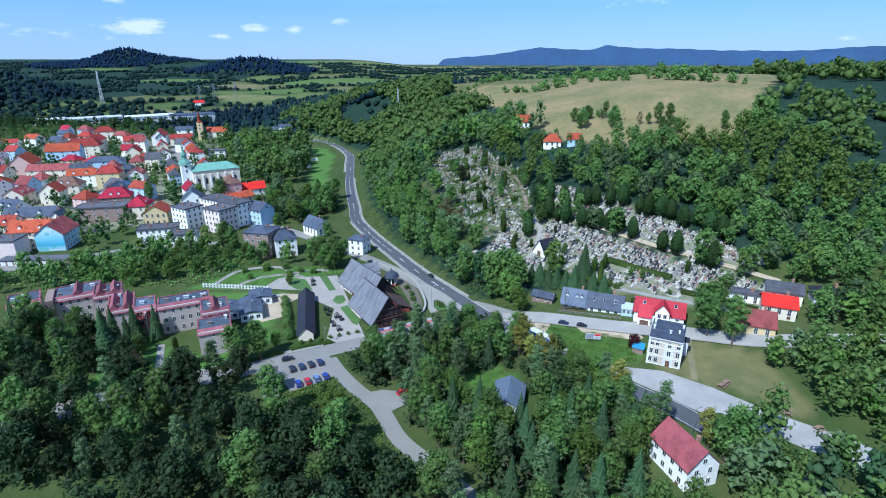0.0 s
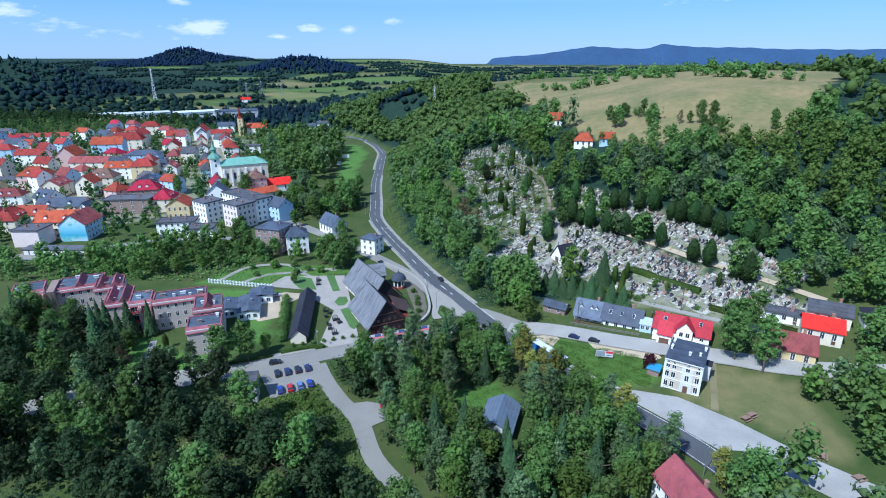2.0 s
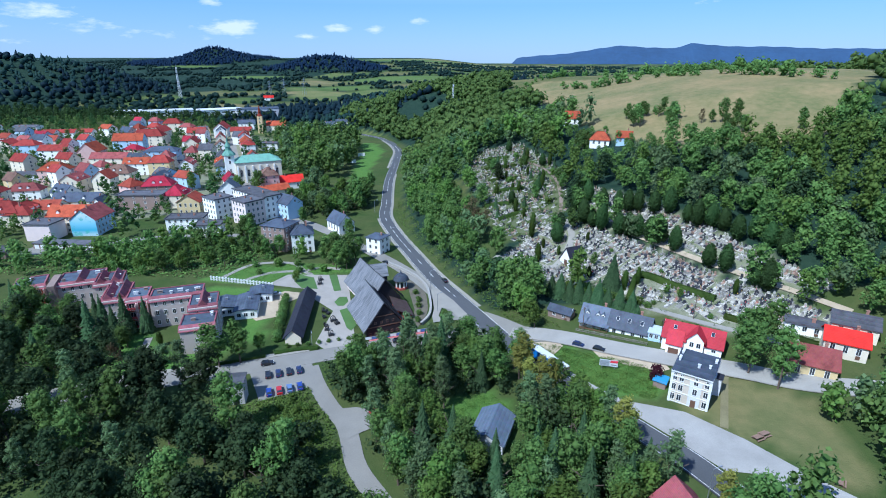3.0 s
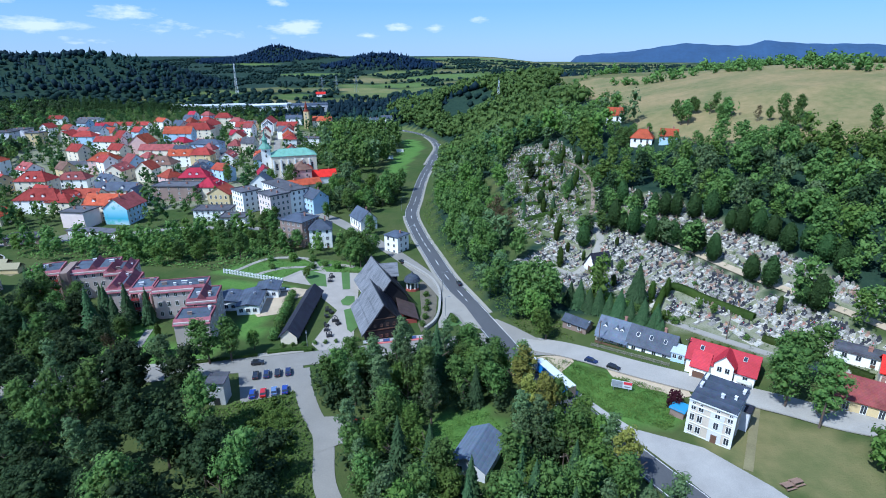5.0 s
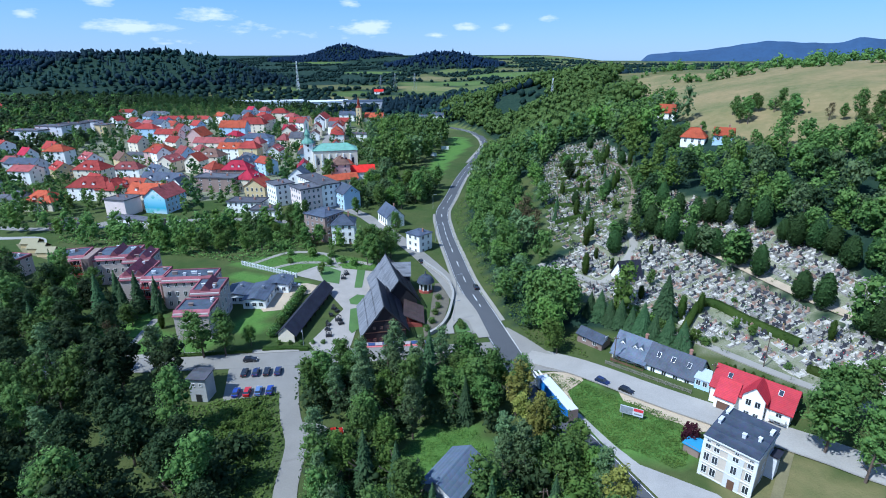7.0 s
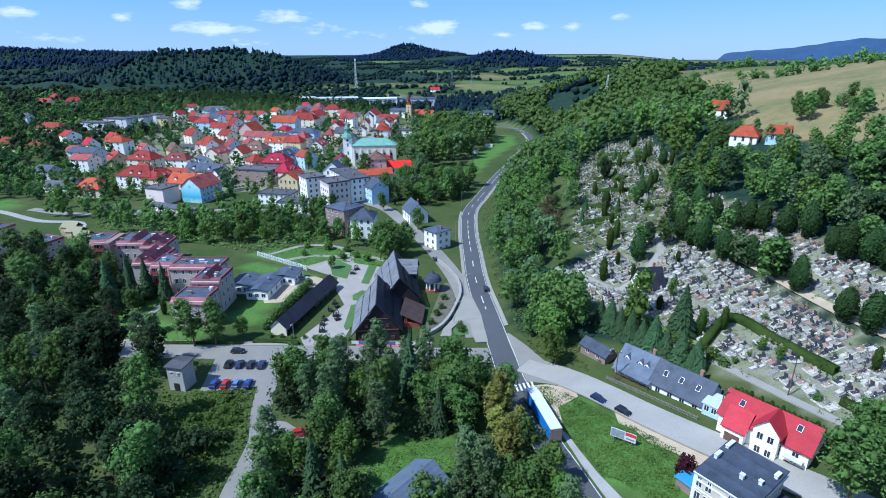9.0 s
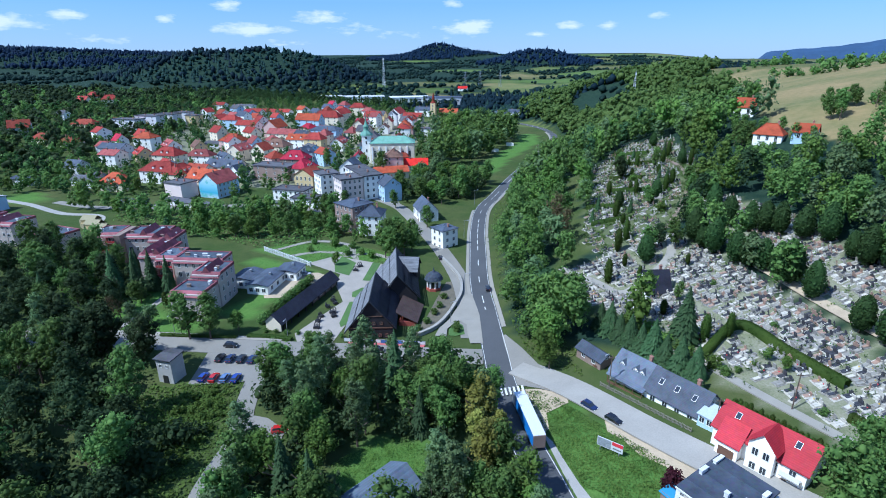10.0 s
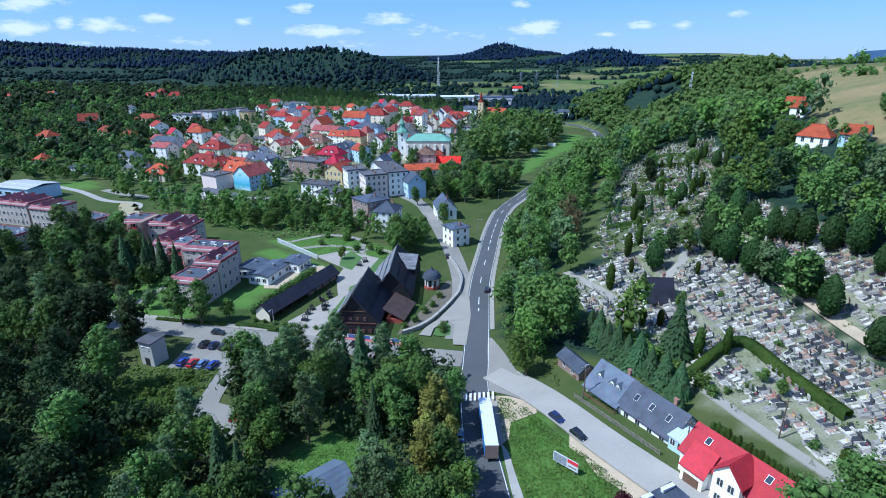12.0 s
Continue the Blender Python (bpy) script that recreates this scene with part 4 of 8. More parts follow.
    part("finial", Solid().tube(-1.4, 44.4, 11.7, 13.4, 0.12, 0.02, 6), DARKMETAL, t)
    # cross roof and lean-to towards the creek
    part("gablet_wall", Solid().extrude_x([(34.4, 3), (41.6, 3), (41.6, 8), (38, 10.9), (34.4, 8)], 1, 7.4), W, t)
    part("gablet_roof", Solid().slab([(0.2, 33.8, 7.5), (7.9, 33.8, 7.5), (7.9, 38, 11.3), (0.2, 38, 11.3)], 0.2), S, t, "small grey cross roof")
    # far slope: same shingles, its shade put into the black colour
    part("gablet_roof", Solid().slab([(0.2, 42.2, 7.5), (0.2, 38, 11.3), (7.9, 38, 11.3), (7.9, 42.2, 7.5)], 0.2), B, t, "slope of the cross roof, coloured black for its shade")
    part("porch_wall", Solid().box(6.3, 9, -1.5, 11.2, 20, 2.2), WALLS["redwall"], t, "dull red lean-to wall")
    part("porch_roof", Solid().slab([(5.4, 8.6, 5.2), (11.9, 8.6, 2.2), (11.9, 20.6, 2.2), (5.4, 20.6, 5.2)], 0.22), DARKBROWN, t, "dark brown lean-to roof")
    part("porch_end", Solid().extrude_y([(7.4, 0.6), (11.2, 0.6), (11.2, 2.2), (7.4, 4.0)], 20.05, 20.3), WALLS["white"], t, "small white gable panel")


DARKBROWN = roof_mat("dark_brown_boards", (0.085, 0.06, 0.055), 0.75)
paper_mill()


def mill_kiosk():
    """Eight-sided white drying kiosk with a dark dome."""
    x, y = -21.8, 206
    t = thing("garden_pavilion", x, y, 0.4, 0, "eight-sided white pavilion with a dark bell-shaped dome", "pavilion")
    FOOTPRINTS.append((x, y, 4))
    part("base", Solid().tube(0, 0, 0, 2.2, 2.6, 2.6, 8), WALLS["redwall"], t, "brick-red base")
    part("drum", Solid().tube(0, 0, 2.2, 4.8, 2.0, 2.0, 8), GLASS, t, "dark glazed drum")
    for i in range(8):
        a = math.pi / 4 * i
        part("post", Solid().block(2.1 * math.cos(a), 2.1 * math.sin(a), 2.2, 0.45, 0.45, 2.6), FRAME, t)
    part("cornice", Solid().tube(0, 0, 4.8, 5.15, 2.9, 3.1, 8), FRAME, t)
    d = Solid()
    prof = [(3.2, 5.15), (3.0, 5.6), (2.5, 6.5), (1.7, 7.2), (0.7, 7.6), (0.25, 8.2), (0.05, 9.2)]
    for (r0, z0), (r1, z1) in zip(prof, prof[1:]):
        d.tube(0, 0, z0, z1, r0, r1, 16)
    part("dome", d, ROOFS["slate"], t)


mill_kiosk()


def long_shed():
    x, y = -50.5, 175
    t = thing("long_shed", x, y, gz(x, y), 13.4, "long low open shed with a black roof and a pale gable", "shed")
    for k in range(6):
        FOOTPRINTS.append((x + 0.23 * (15 - 6 * k), y - 0.97 * (15 - 6 * k), 4))
    part("wall", Solid().extrude_y([(-2.6, -0.5), (2.4, -0.5), (2.4, 2.7), (-0.1, 5.0), (-2.6, 2.7)], -17, -16.7), WALLS["cream"], t, "pale stone-coloured gable")
    part("wall", Solid().box(-2.6, -16.7, -0.5, -2.35, 17, 2.7), WALLS["darkwood"], t, "dark boarded rear wall")
    for i in range(9):
        part("post", Solid().block(2.3, -15.5 + 4 * i, -0.5, 0.28, 0.28, 3.2), WALLS["darkwood"], t)
    part("wall", Solid().box(-2.3, 2, -0.5, 1.6, 17, 2.7), WALLS["brown"], t, "boarded stalls inside")
    part("roof", Solid().slab([(-3.3, -17.4, 2.35), (-0.1, -17.4, 5.25), (-0.1, 17.4, 5.25), (-3.3, 17.4, 2.35)][::-1], 0.2)
         .slab([(3.1, -17.4, 2.35), (-0.1, -17.4, 5.25), (-0.1, 17.4, 5.25), (3.1, 17.4, 2.35)], 0.2), ROOFS["blackroof"], t, "black tarred shingle roof")
    for i in range(4):
        put_window(t, 1.62, 3.5 + 3.5 * i, 0.9, 90, 0.9, 1.1, True)


long_shed()


def exhibit(x, y, yaw, k):
    """Old iron machine on show: bed, flywheel, spindle, feet."""
    t = thing("mill_machine", x, y, gz(x, y) + 0.12, yaw, "dark old iron paper machine standing on pale gravel", "machine", "old machines on show in the mill yard")
    part("bed", Solid().box(-1.0 * k, -0.5, 0.25, 1.0 * k, 0.5, 0.75), DARKMETAL, t)
    w = Solid()
    for i in range(14):
        a, b = 2 * math.pi * i / 14, 2 * math.pi * (i + 1) / 14
        w.bar((0.9 * k * math.cos(a), 0.62, 1.0 + 0.9 * k * math.sin(a)), (0.9 * k * math.cos(b), 0.62, 1.0 + 0.9 * k * math.sin(b)), 0.12)
    for i in range(3):
        a = math.pi * i / 3
        w.bar((0.9 * k * math.cos(a), 0.62, 1.0 + 0.9 * k * math.sin(a)), (-0.9 * k * math.cos(a), 0.62, 1.0 - 0.9 * k * math.sin(a)), 0.07)
    part("flywheel", w, DARKMETAL, t)
    part("spindle", Solid().bar((0, -0.7, 1.0), (0, 0.8, 1.0), 0.1), DARKMETAL, t)
    for sx in (-0.8, 0.8):
        for sy in (-0.4, 0.4):
            part("foot", Solid().block(sx * k, sy, 0, 0.2, 0.2, 0.25), DARKMETAL, t)


for ex, ey, eyaw, ek in ((-45.1, 181.7, 20, 0.6), (-42.9, 180.4, 70, 0.65), (-43.2, 177.4, 120, 0.7), (-39.2, 175.2, 30, 1.0), (-40.4, 171.4, 80, 0.6), (-39.2, 168.6, 10, 0.65), (-37.2, 173.4, 60, 0.8), (-36.6, 165.4, 30, 0.9), (-55, 205, 20, 0.9), (-56, 209, 60, 0.9)):
    exhibit(ex, ey, eyaw, ek)


def retaining_wall():
    """Rubble wall of single courses round the creek bed."""
    line = smooth_line([(-8.6, 176.5), (-7, 182), (-7.2, 189), (-9.6, 200), (-12, 207.5), (-17.4, 216.5), (-25, 224), (-34, 231.4)], 1.2)
    t = tagged(part("stone_wall", strip(line, -0.35, 0.35, 1.1, 2.4), STONE), "grey rubble stone wall curving round the creek bed", "wall", kind="structure")
    cap = Solid().box(-0.6, -0.42, 0, 0.6, 0.42, 0.12).mesh("coping")
    cap.materials.append(STONE)
    for (xa, ya), (xb, yb) in zip(line, line[1:]):
        part("coping_stone", cap, None, t, at=pose((xa + xb) / 2, (ya + yb) / 2, gz((xa + xb) / 2, (ya + yb) / 2) + 1.11, 0, 0, math.degrees(math.atan2(yb - ya, xb - xa))))


retaining_wall()


def bridge_fence():
    """Railing of white and blue panels along the red footway."""
    t = thing("railing", -24.5, 163.4, gz(-14, 168) + 0.3, 25.5, "street railing of white and blue panels beside the footway", "railing")
    n = 11
    for i in range(n + 1):
        part("post", Solid().block(2.05 * i, 0, 0, 0.1, 0.1, 1.15), METAL, t)
    for i in range(n):
        part("panel", Solid().box(2.05 * i + 0.08, -0.03, 0.15, 2.05 * i + 1.97, 0.03, 1.05), BANNERS[i % 2], t, "blue banner panel" if i % 2 else "white banner panel")
    part("top_rail", Solid().bar((0, 0, 1.15), (2.05 * n, 0, 1.15), 0.05), METAL, t)


BANNERS = (plain("white_banner", (0.7, 0.71, 0.73)), plain("blue_banner", (0.08, 0.16, 0.4)))
bridge_fence()


def colonnade():
    """White garden balustrade of posts and rails."""
    a, b = Vector((-101, 203.5)), Vector((-73, 200.4))
    t = thing("balustrade", a.x, a.y, gz(a.x, a.y), math.degrees(math.atan2(b.y - a.y, b.x - a.x)), "white concrete garden balustrade along the path", "balustrade")
    ln = (b - a).length
    n = 20
    for i in range(n + 1):
        part("post", Solid().block(ln * i / n, 0, -0.2, 0.45, 0.45, 1.9).block(ln * i / n, 0, 1.7, 0.62, 0.62, 0.14), FRAME, t)
    for z in (0.35, 1.3):
        part("rail", Solid().box(0, -0.1, z, ln, 0.1, z + 0.18), FRAME, t)


colonnade()

# ---- apartment blocks ----
BLUEFELT = roof_mat("blue_grey_felt", (0.095, 0.115, 0.15), 0.8, 1.5)
MAUVE = roof_mat("dusty_pink_sheet", (0.3, 0.115, 0.135), 0.7, 0.5)
REDRAIL = plain("red_balcony", (0.45, 0.05, 0.06))


def flats(x, y, yaw, w, d, h, label, loggias=0, blank=False, gables=0):
    """A staggered block: rendered walls, flat felt roof with low parapets, a sloping sheet band over the front, roof clutter."""
    t = thing("apartment_block", x, y, gz(x, y), yaw, label, "apartments", "chain of apartment blocks")
    FOOTPRINTS.append((x, y, max(w, d) * 0.6 + 1))
    part("wall", Solid().box(-w / 2, -d / 2, -1, w / 2, d / 2, h), WALLS["aptwall"], t)
    z1 = h + 0.75
    part("roof", Solid().box(-w / 2 + 0.25, -d / 2 + 1.5, h, w / 2 - 0.25, d / 2 - 0.25, h + 0.35), BLUEFELT, t, "blue-grey felt roof")
    part("roof_skirt", Solid().slab([(-w / 2 - 0.3, -d / 2 - 0.35, h - 0.7), (w / 2 + 0.3, -d / 2 - 0.35, h - 0.7), (w / 2 + 0.3, -d / 2 + 1.5, z1), (-w / 2 - 0.3, -d / 2 + 1.5, z1)], 0.18), MAUVE, t, "dusty pinkish red sheet")
    for a, b, c, e in ((-w / 2 - 0.12, -d / 2 + 1.5, -w / 2 + 0.3, d / 2), (w / 2 - 0.3, -d / 2 + 1.5, w / 2 + 0.12, d / 2), (-w / 2 - 0.12, d / 2 - 0.3, w / 2 + 0.12, d / 2 + 0.12)):
        part("parapet", Solid().box(a, b + 0.004, h - 0.25, c, e, z1 - 0.1), MAUVE, t)
    g = random.Random(int(x * 7 + y))
    for k in range(max(3, int(w / 2.6))):
        cx, cy, cw = g.uniform(-w / 2 + 1.2, w / 2 - 1.2), g.uniform(-d / 2 + 2.2, d / 2 - 1.2), g.uniform(0.5, 1.7)
        part("flue", Solid().block(cx, cy, h + 0.3, cw, 0.55, 0.9).block(cx, cy, h + 1.2, cw + 0.2, 0.75, 0.1), WALLS["greywall"] if k % 3 else WALLS["brown"], t)
    for k in range(gables):
        gx = -w / 2 + w * (k + 0.5) / gables
        part("roof_gable", Solid().extrude_y([(gx - 1.6, h + 0.3), (gx + 1.6, h + 0.3), (gx, h + 2.4)], -d / 2 + 1.0, d / 2 - 1.0), MAUVE, t, "pitched dusty red stair roof")
    st = max(3, int(h / 2.7))
    gap = h / st
    if blank:
        for k in range(st):
            put_window(t, -w * 0.05, -d / 2, gap * (k + 0.35), 0, 0.7, gap * 0.4, True)
    elif not loggias:
        windows_on(t, w, 0, d / 2, st, gap * 0.33, gap, 2.5, True, 0.95, gap * 0.48)
    windows_on(t, d, 90, w / 2, st, gap * 0.33, gap, 3.0, True, 0.95, gap * 0.48)
    for n in range(loggias):
        bw = w / loggias
        bx = -w / 2 + bw * (n + 0.5)
        part("loggia_recess", Solid().box(bx - bw * 0.4, -d / 2 - 0.06, 0.6, bx + bw * 0.4, -d / 2 - 0.004, h - 0.8), WALLS["redwall"], t, "deep red back wall of the loggias")
        for sx in (-1, 1):
            part("loggia_pier", Solid().block(bx + sx * bw * 0.43, -d / 2 - 0.7, 0, 0.3, 1.3, h - 0.75), WALLS["pinkwall"], t)
        for k in range(st):
            ob = part("balcony", Solid().box(bx - bw * 0.4, -d / 2 - 1.25, gap * k + 0.3, bx + bw * 0.4, -d / 2 - 0.07, gap * k + 0.46), CONCRETE, t)
            part("railing", Solid().box(bx - bw * 0.4, -d / 2 - 1.25, gap * k + 0.46, bx + bw * 0.4, -d / 2 - 1.15, gap * k + 1.3), REDRAIL, ob, "red balcony parapet")
            put_window(t, bx, -d / 2 - 0.07, gap * k + 0.7, 0, bw * 0.45, gap * 0.55, True)
    part("downpipe", Solid().bar((w * 0.3, -d / 2 - 0.08, 0), (w * 0.3, -d / 2 - 0.08, h - 0.8), 0.07), METAL, t)
    return t


flats(-75.1, 154.3, 24, 10, 9.5, 8.6, "beige apartment block with a nearly blank end wall", blank=True)
flats(-78.9, 164.2, 26, 8.6, 10.8, 10.6, "tall beige apartment block with a blue-grey flat roof", gables=1)
flats(-92.2, 170.1, 26, 16.5, 8.5, 10.2, "beige apartment block with rows of paired windows")
flats(-104.6, 167.1, 27, 6.6, 10, 10.0, "narrow apartment block with deep red loggias", loggias=2)
flats(-113.6, 168.4, 28, 8, 14.4, 9.6, "apartment block with a blank pale end wall", blank=True, gables=2)
flats(-123.6, 177.6, 30, 9, 11, 10.4, "beige apartment block with pitched dusty red stair roofs", gables=2)
tw = flats(-134.6, 177.5, 31, 14, 12, 10.2, "beige apartment block with small paired windows and a dark stair tower", gables=1)
part("stair_tower", Solid().box(-9.4, -8.6, -1, -7.1, 3.5, 11.4), WALLS["brown"], tw, "dark clad stair tower")
flats(-149.5, 170.6, 35, 9.5, 11, 10.0, "grey-beige apartment block with loggias", loggias=2)
flats(-222, 152, 20, 20, 13, 10.5, "pale apartment block at the edge of the town", gables=3)
flats(-205, 158, 20, 14, 12, 9.5, "pale apartment block with a faded red roof", gables=1)
flats(-190, 134, 20, 26, 11, 6.0, "low pale block with a faded red roof")
flats(-214, 128, 20, 20, 11, 6.5, "low pale block with a faded red eaves band")
flats(-178, 163, 10, 13, 11, 7, "low block with a faded red roof behind trees")


def clinic():
    t = thing("clinic_building", -74, 179, gz(-74, 179), 21, "low white clinic with three blue-grey sheet roofs", "clinic")
    for cx, cy, r in ((-80, 179, 6), (-72, 178, 7), (-70, 187, 7)):
        FOOTPRINTS.append((cx, cy, r))
    for ox, oy, w, d in ((-6.5, 1.5, 7.5, 9.5), (1.5, 0, 7.5, 14), (5.5, 9.5, 8, 8)):
        part("wall", Solid().box(ox - w / 2, oy - d / 2, -0.5, ox + w / 2, oy + d / 2, 3.3), WALLS["white"], t)
        part("roof", Solid().slab([(ox - w / 2 - 0.4, oy - d / 2 - 0.4, 3.3), (ox, oy - d / 2 - 0.4, 4.2), (ox, oy + d / 2 + 0.4, 4.2), (ox - w / 2 - 0.4, oy + d / 2 + 0.4, 3.3)][::-1], 0.2)
             .slab([(ox + w / 2 + 0.4, oy - d / 2 - 0.4, 3.3), (ox, oy - d / 2 - 0.4, 4.2), (ox, oy + d / 2 + 0.4, 4.2), (ox + w / 2 + 0.4, oy + d / 2 + 0.4, 3.3)], 0.2), ROOFS["slate"], t)
        for i in range(3):
            put_window(t, ox - w * 0.3 + w * 0.3 * i, oy - d / 2, 1.0, 0, 1.2, 1.3, True)
        for i in range(3):
            put_window(t, ox + w / 2, oy - d * 0.3 + d * 0.3 * i, 1.0, 90, 1.2, 1.3, True)
        part("roof_vent", Solid().block(ox + 0.8, oy + 1, 3.9, 0.8, 0.8, 0.9), METAL, t)


clinic()


# ---- houses beside the cemetery ----
def skylight(parent, x, y, z, tilt, w=0.8, h=1.2):
    ob = part("skylight", Solid().box(-w / 2 - 0.05, -h / 2 - 0.05, 0.0, w / 2 + 0.05, h / 2 + 0.05, 0.12), METAL, parent, "grey-framed roof window", at=pose(x, y, z, tilt, 0, 0))
    part("pane", Solid().box(-w / 2, -h / 2, 0.1, w / 2, h / 2, 0.14), GLASS, ob, "dark roof pane")


def dormer(parent, x, y, z, w, h, depth, roof, wall, glass=True):
    ob = part("dormer", Solid().extrude_y([(-w / 2, 0), (w / 2, 0), (w / 2, h), (0, h + w * 0.5), (-w / 2, h)], 0, depth), WALLS[wall], parent, at=pose(x, y, z))
    e = 0.2
    part("dormer_roof", Solid().slab([(-w / 2 - e, -e, h - e), (0, -e, h + w * 0.5 + 0.15), (0, depth, h + w * 0.5 + 0.15), (-w / 2 - e, depth, h - e)][::-1], 0.12)
         .slab([(w / 2 + e, -e, h - e), (0, -e, h + w * 0.5 + 0.15), (0, depth, h + w * 0.5 + 0.15), (w / 2 + e, depth, h - e)], 0.12), ROOFS[roof], ob)
    if glass:
        part("dormer_window", window_mesh(w * 0.5, h * 0.75)[2], None, ob, at=pose(0, 0, h * 0.15))


def white_tenement():
    x, y, w, d, h = 69.3, 143.7, 9.0, 10.6, 9.2
    t = thing("tenement_house", x, y, 3.9, -27, "three-storey white stuccoed house with a flat dark grey roof", "house")
    FOOTPRINTS.append((x, y, 9.5))
    part("wall", Solid().box(-w / 2, -d / 2, -1, w / 2, d / 2, h), WALLS["ivory"], t)
    part("facade_bay", Solid().box(-0.2, -d / 2 - 0.12, 0, 2.6, -d / 2 - 0.003, h - 1.6), WALLS["greywall"], t, "grey painted central bay")
    for z in (0.4, 3.3, 6.1, h - 1.4):
        part("string_course", Solid().box(-w / 2 - 0.12, -d / 2 - 0.16, z - 0.12, w / 2 + 0.12, -d / 2 - 0.003, z + 0.1), FRAME, t)
    part("cornice", Solid().box(-w / 2 - 0.35, -d / 2 - 0.4, h - 0.15, w / 2 + 0.35, d / 2 + 0.3, h + 0.12), FRAME, t)
    for sx in (-1, 1):
        part("pilaster", Solid().box(sx * w / 2 - 0.3, -d / 2 - 0.1, 0, sx * w / 2 + 0.3, -d / 2 + 0.3, h - 0.2), FRAME, t)
    part("roof", Solid().slab([(-w / 2 - 0.3, -d / 2 - 0.3, h + 0.3), (w / 2 + 0.3, -d / 2 - 0.3, h + 0.3), (w / 2 + 0.3, d / 2 + 0.3, h + 1.1), (-w / 2 - 0.3, d / 2 + 0.3, h + 1.1)], 0.3), ROOFS["slate"], t, "blue-grey felt roof")
    for cx, cy, cw, cl in ((-4.0, 4.0, 0.5, 2.2), (-4.0, 0.0, 0.5, 1.6), (0.8, -1.6, 0.6, 0.6), (3.2, -0.6, 0.5, 0.5), (4.1, 3.0, 0.5, 1.4)):
        part("chimney", Solid().block(cx, cy, h + 0.3, cw, cl, 1.1).block(cx, cy, h + 1.4, cw + 0.16, cl + 0.16, 0.12), WALLS["greywall"], t)
    for k, z in enumerate((1.0, 3.9, 6.8 - 0.1)):
        for px in (-3.8, -2.2, 1.2, 3.7):
            if k == 0 and px == 1.2:
                continue
            put_window(t, px, -d / 2 - (0.13 if px == 1.2 else 0.01), z, 0, 0.95, 1.55 if k < 2 else 1.0, True)
    for px in (-3.8, -2.2, 1.2, 3.7):
        put_window(t, px, -d / 2 - 0.01, h - 1.1, 0, 0.6, 0.5, True)
    part("door", Solid().box(0.6, -d / 2 - 0.2, 0, 1.8, -d / 2 - 0.125, 2.3), DOOR, t)
    part("porch_step", Solid().box(0.2, -d / 2 - 1.1, -0.4, 2.2, -d / 2 - 0.2, 0), CONCRETE, t)
    for k in range(3):
        for py in (-4, 0, 4):
            put_window(t, w / 2, py, 1.0 + 2.9 * k, 90, 0.9, 1.4, True)
    part("annex_wall", Solid().box(w / 2, 2, -1, w / 2 + 1.6, d / 2 - 1, 6.2), WALLS["greywall"], t)
    part("annex_roof", Solid().box(w / 2 + 0.3, 1.7, 6.2, w / 2 + 1.9, d / 2 - 0.7, 6.45), ROOFS["blackroof"], t)
    sh = thing("garden_shed", 62.3, 147.0, gz(62.3, 147), -31, "small wooden garden shed under a bright blue tarpaulin", "shed")
    part("wall", Solid().box(-1.6, -1.3, -0.3, 1.6, 1.3, 2.0), WALLS["brown"], sh)
    part("tarpaulin", Solid().slab([(-1.9, -1.6, 1.9), (1.9, -1.6, 1.9), (1.7, 1.6, 2.7), (-1.8, 1.6, 2.6)], 0.1), plain("blue_tarpaulin", (0.05, 0.22, 0.4), 0.5), sh)


white_tenement()


def red_house():
    x, y, w, d, h, r = 75.1, 164.7, 15.8, 8.4, 4.7, 3.5
    t = house(x, y, -23, w, d, h, r, "gable", "redtile", "white", "white semi-detached house with a bright red tiled roof", True, (0, 90), base=5.8, stacks=False)
    # projecting gabled bay, garages, balcony, roof windows
    part("bay_wall", Solid().extrude_y([(-2.2, -0.5), (2.2, -0.5), (2.2, 6.2), (0, 8.6), (-2.2, 6.2)], -d / 2 - 1.3, -1), WALLS["white"], t, at=pose(1.0, 0, 0))
    part("bay_roof", Solid().slab([(-2.7, -d / 2 - 1.7, 5.95), (0, -d / 2 - 1.7, 8.95), (0, -0.5, 8.95), (-2.7, -0.5, 5.95)][::-1], 0.2)
         .slab([(2.7, -d / 2 - 1.7, 5.95), (0, -d / 2 - 1.7, 8.95), (0, -0.5, 8.95), (2.7, -0.5, 5.95)], 0.2), ROOFS["redtile"], t, at=pose(1.0, 0, 0))
    for px in (0.1, 1.9):
        put_window(t, px, -d / 2 - 1.31, 4.0, 0, 0.9, 1.4, True)
        put_window(t, px, -d / 2 - 1.31, 1.0, 0, 0.9, 1.4, True)
    for gx in (-4.4,):
        part("garage_wing", Solid().box(gx - 2.0, -d / 2 - 1.6, -0.5, gx + 2.0, -d / 2 + 0.2, 3.6), WALLS["white"], t)
        part("garage_roof", Solid().slab([(gx - 2.3, -d / 2 - 2.0, 3.5), (gx + 2.3, -d / 2 - 2.0, 3.5), (gx + 2.3, -d / 2 + 1.4, 6.9), (gx - 2.3, -d / 2 + 1.4, 6.9)], 0.2), ROOFS["redtile"], t)
        part("garage_door", Solid().box(gx - 1.4, -d / 2 - 1.68, 0, gx + 1.4, -d / 2 - 1.603, 2.3), DOOR, t, "brown garage door")
    part("balcony", Solid().box(4.2, -d / 2 - 1.3, 2.6, 7.4, -d / 2 - 0.01, 2.8), CONCRETE, t)
    part("balcony_parapet", Solid().box(4.2, -d / 2 - 1.3, 2.8, 7.4, -d / 2 - 1.18, 3.7), FRAME, t)
    tilt = math.degrees(math.atan2(r, d / 2))
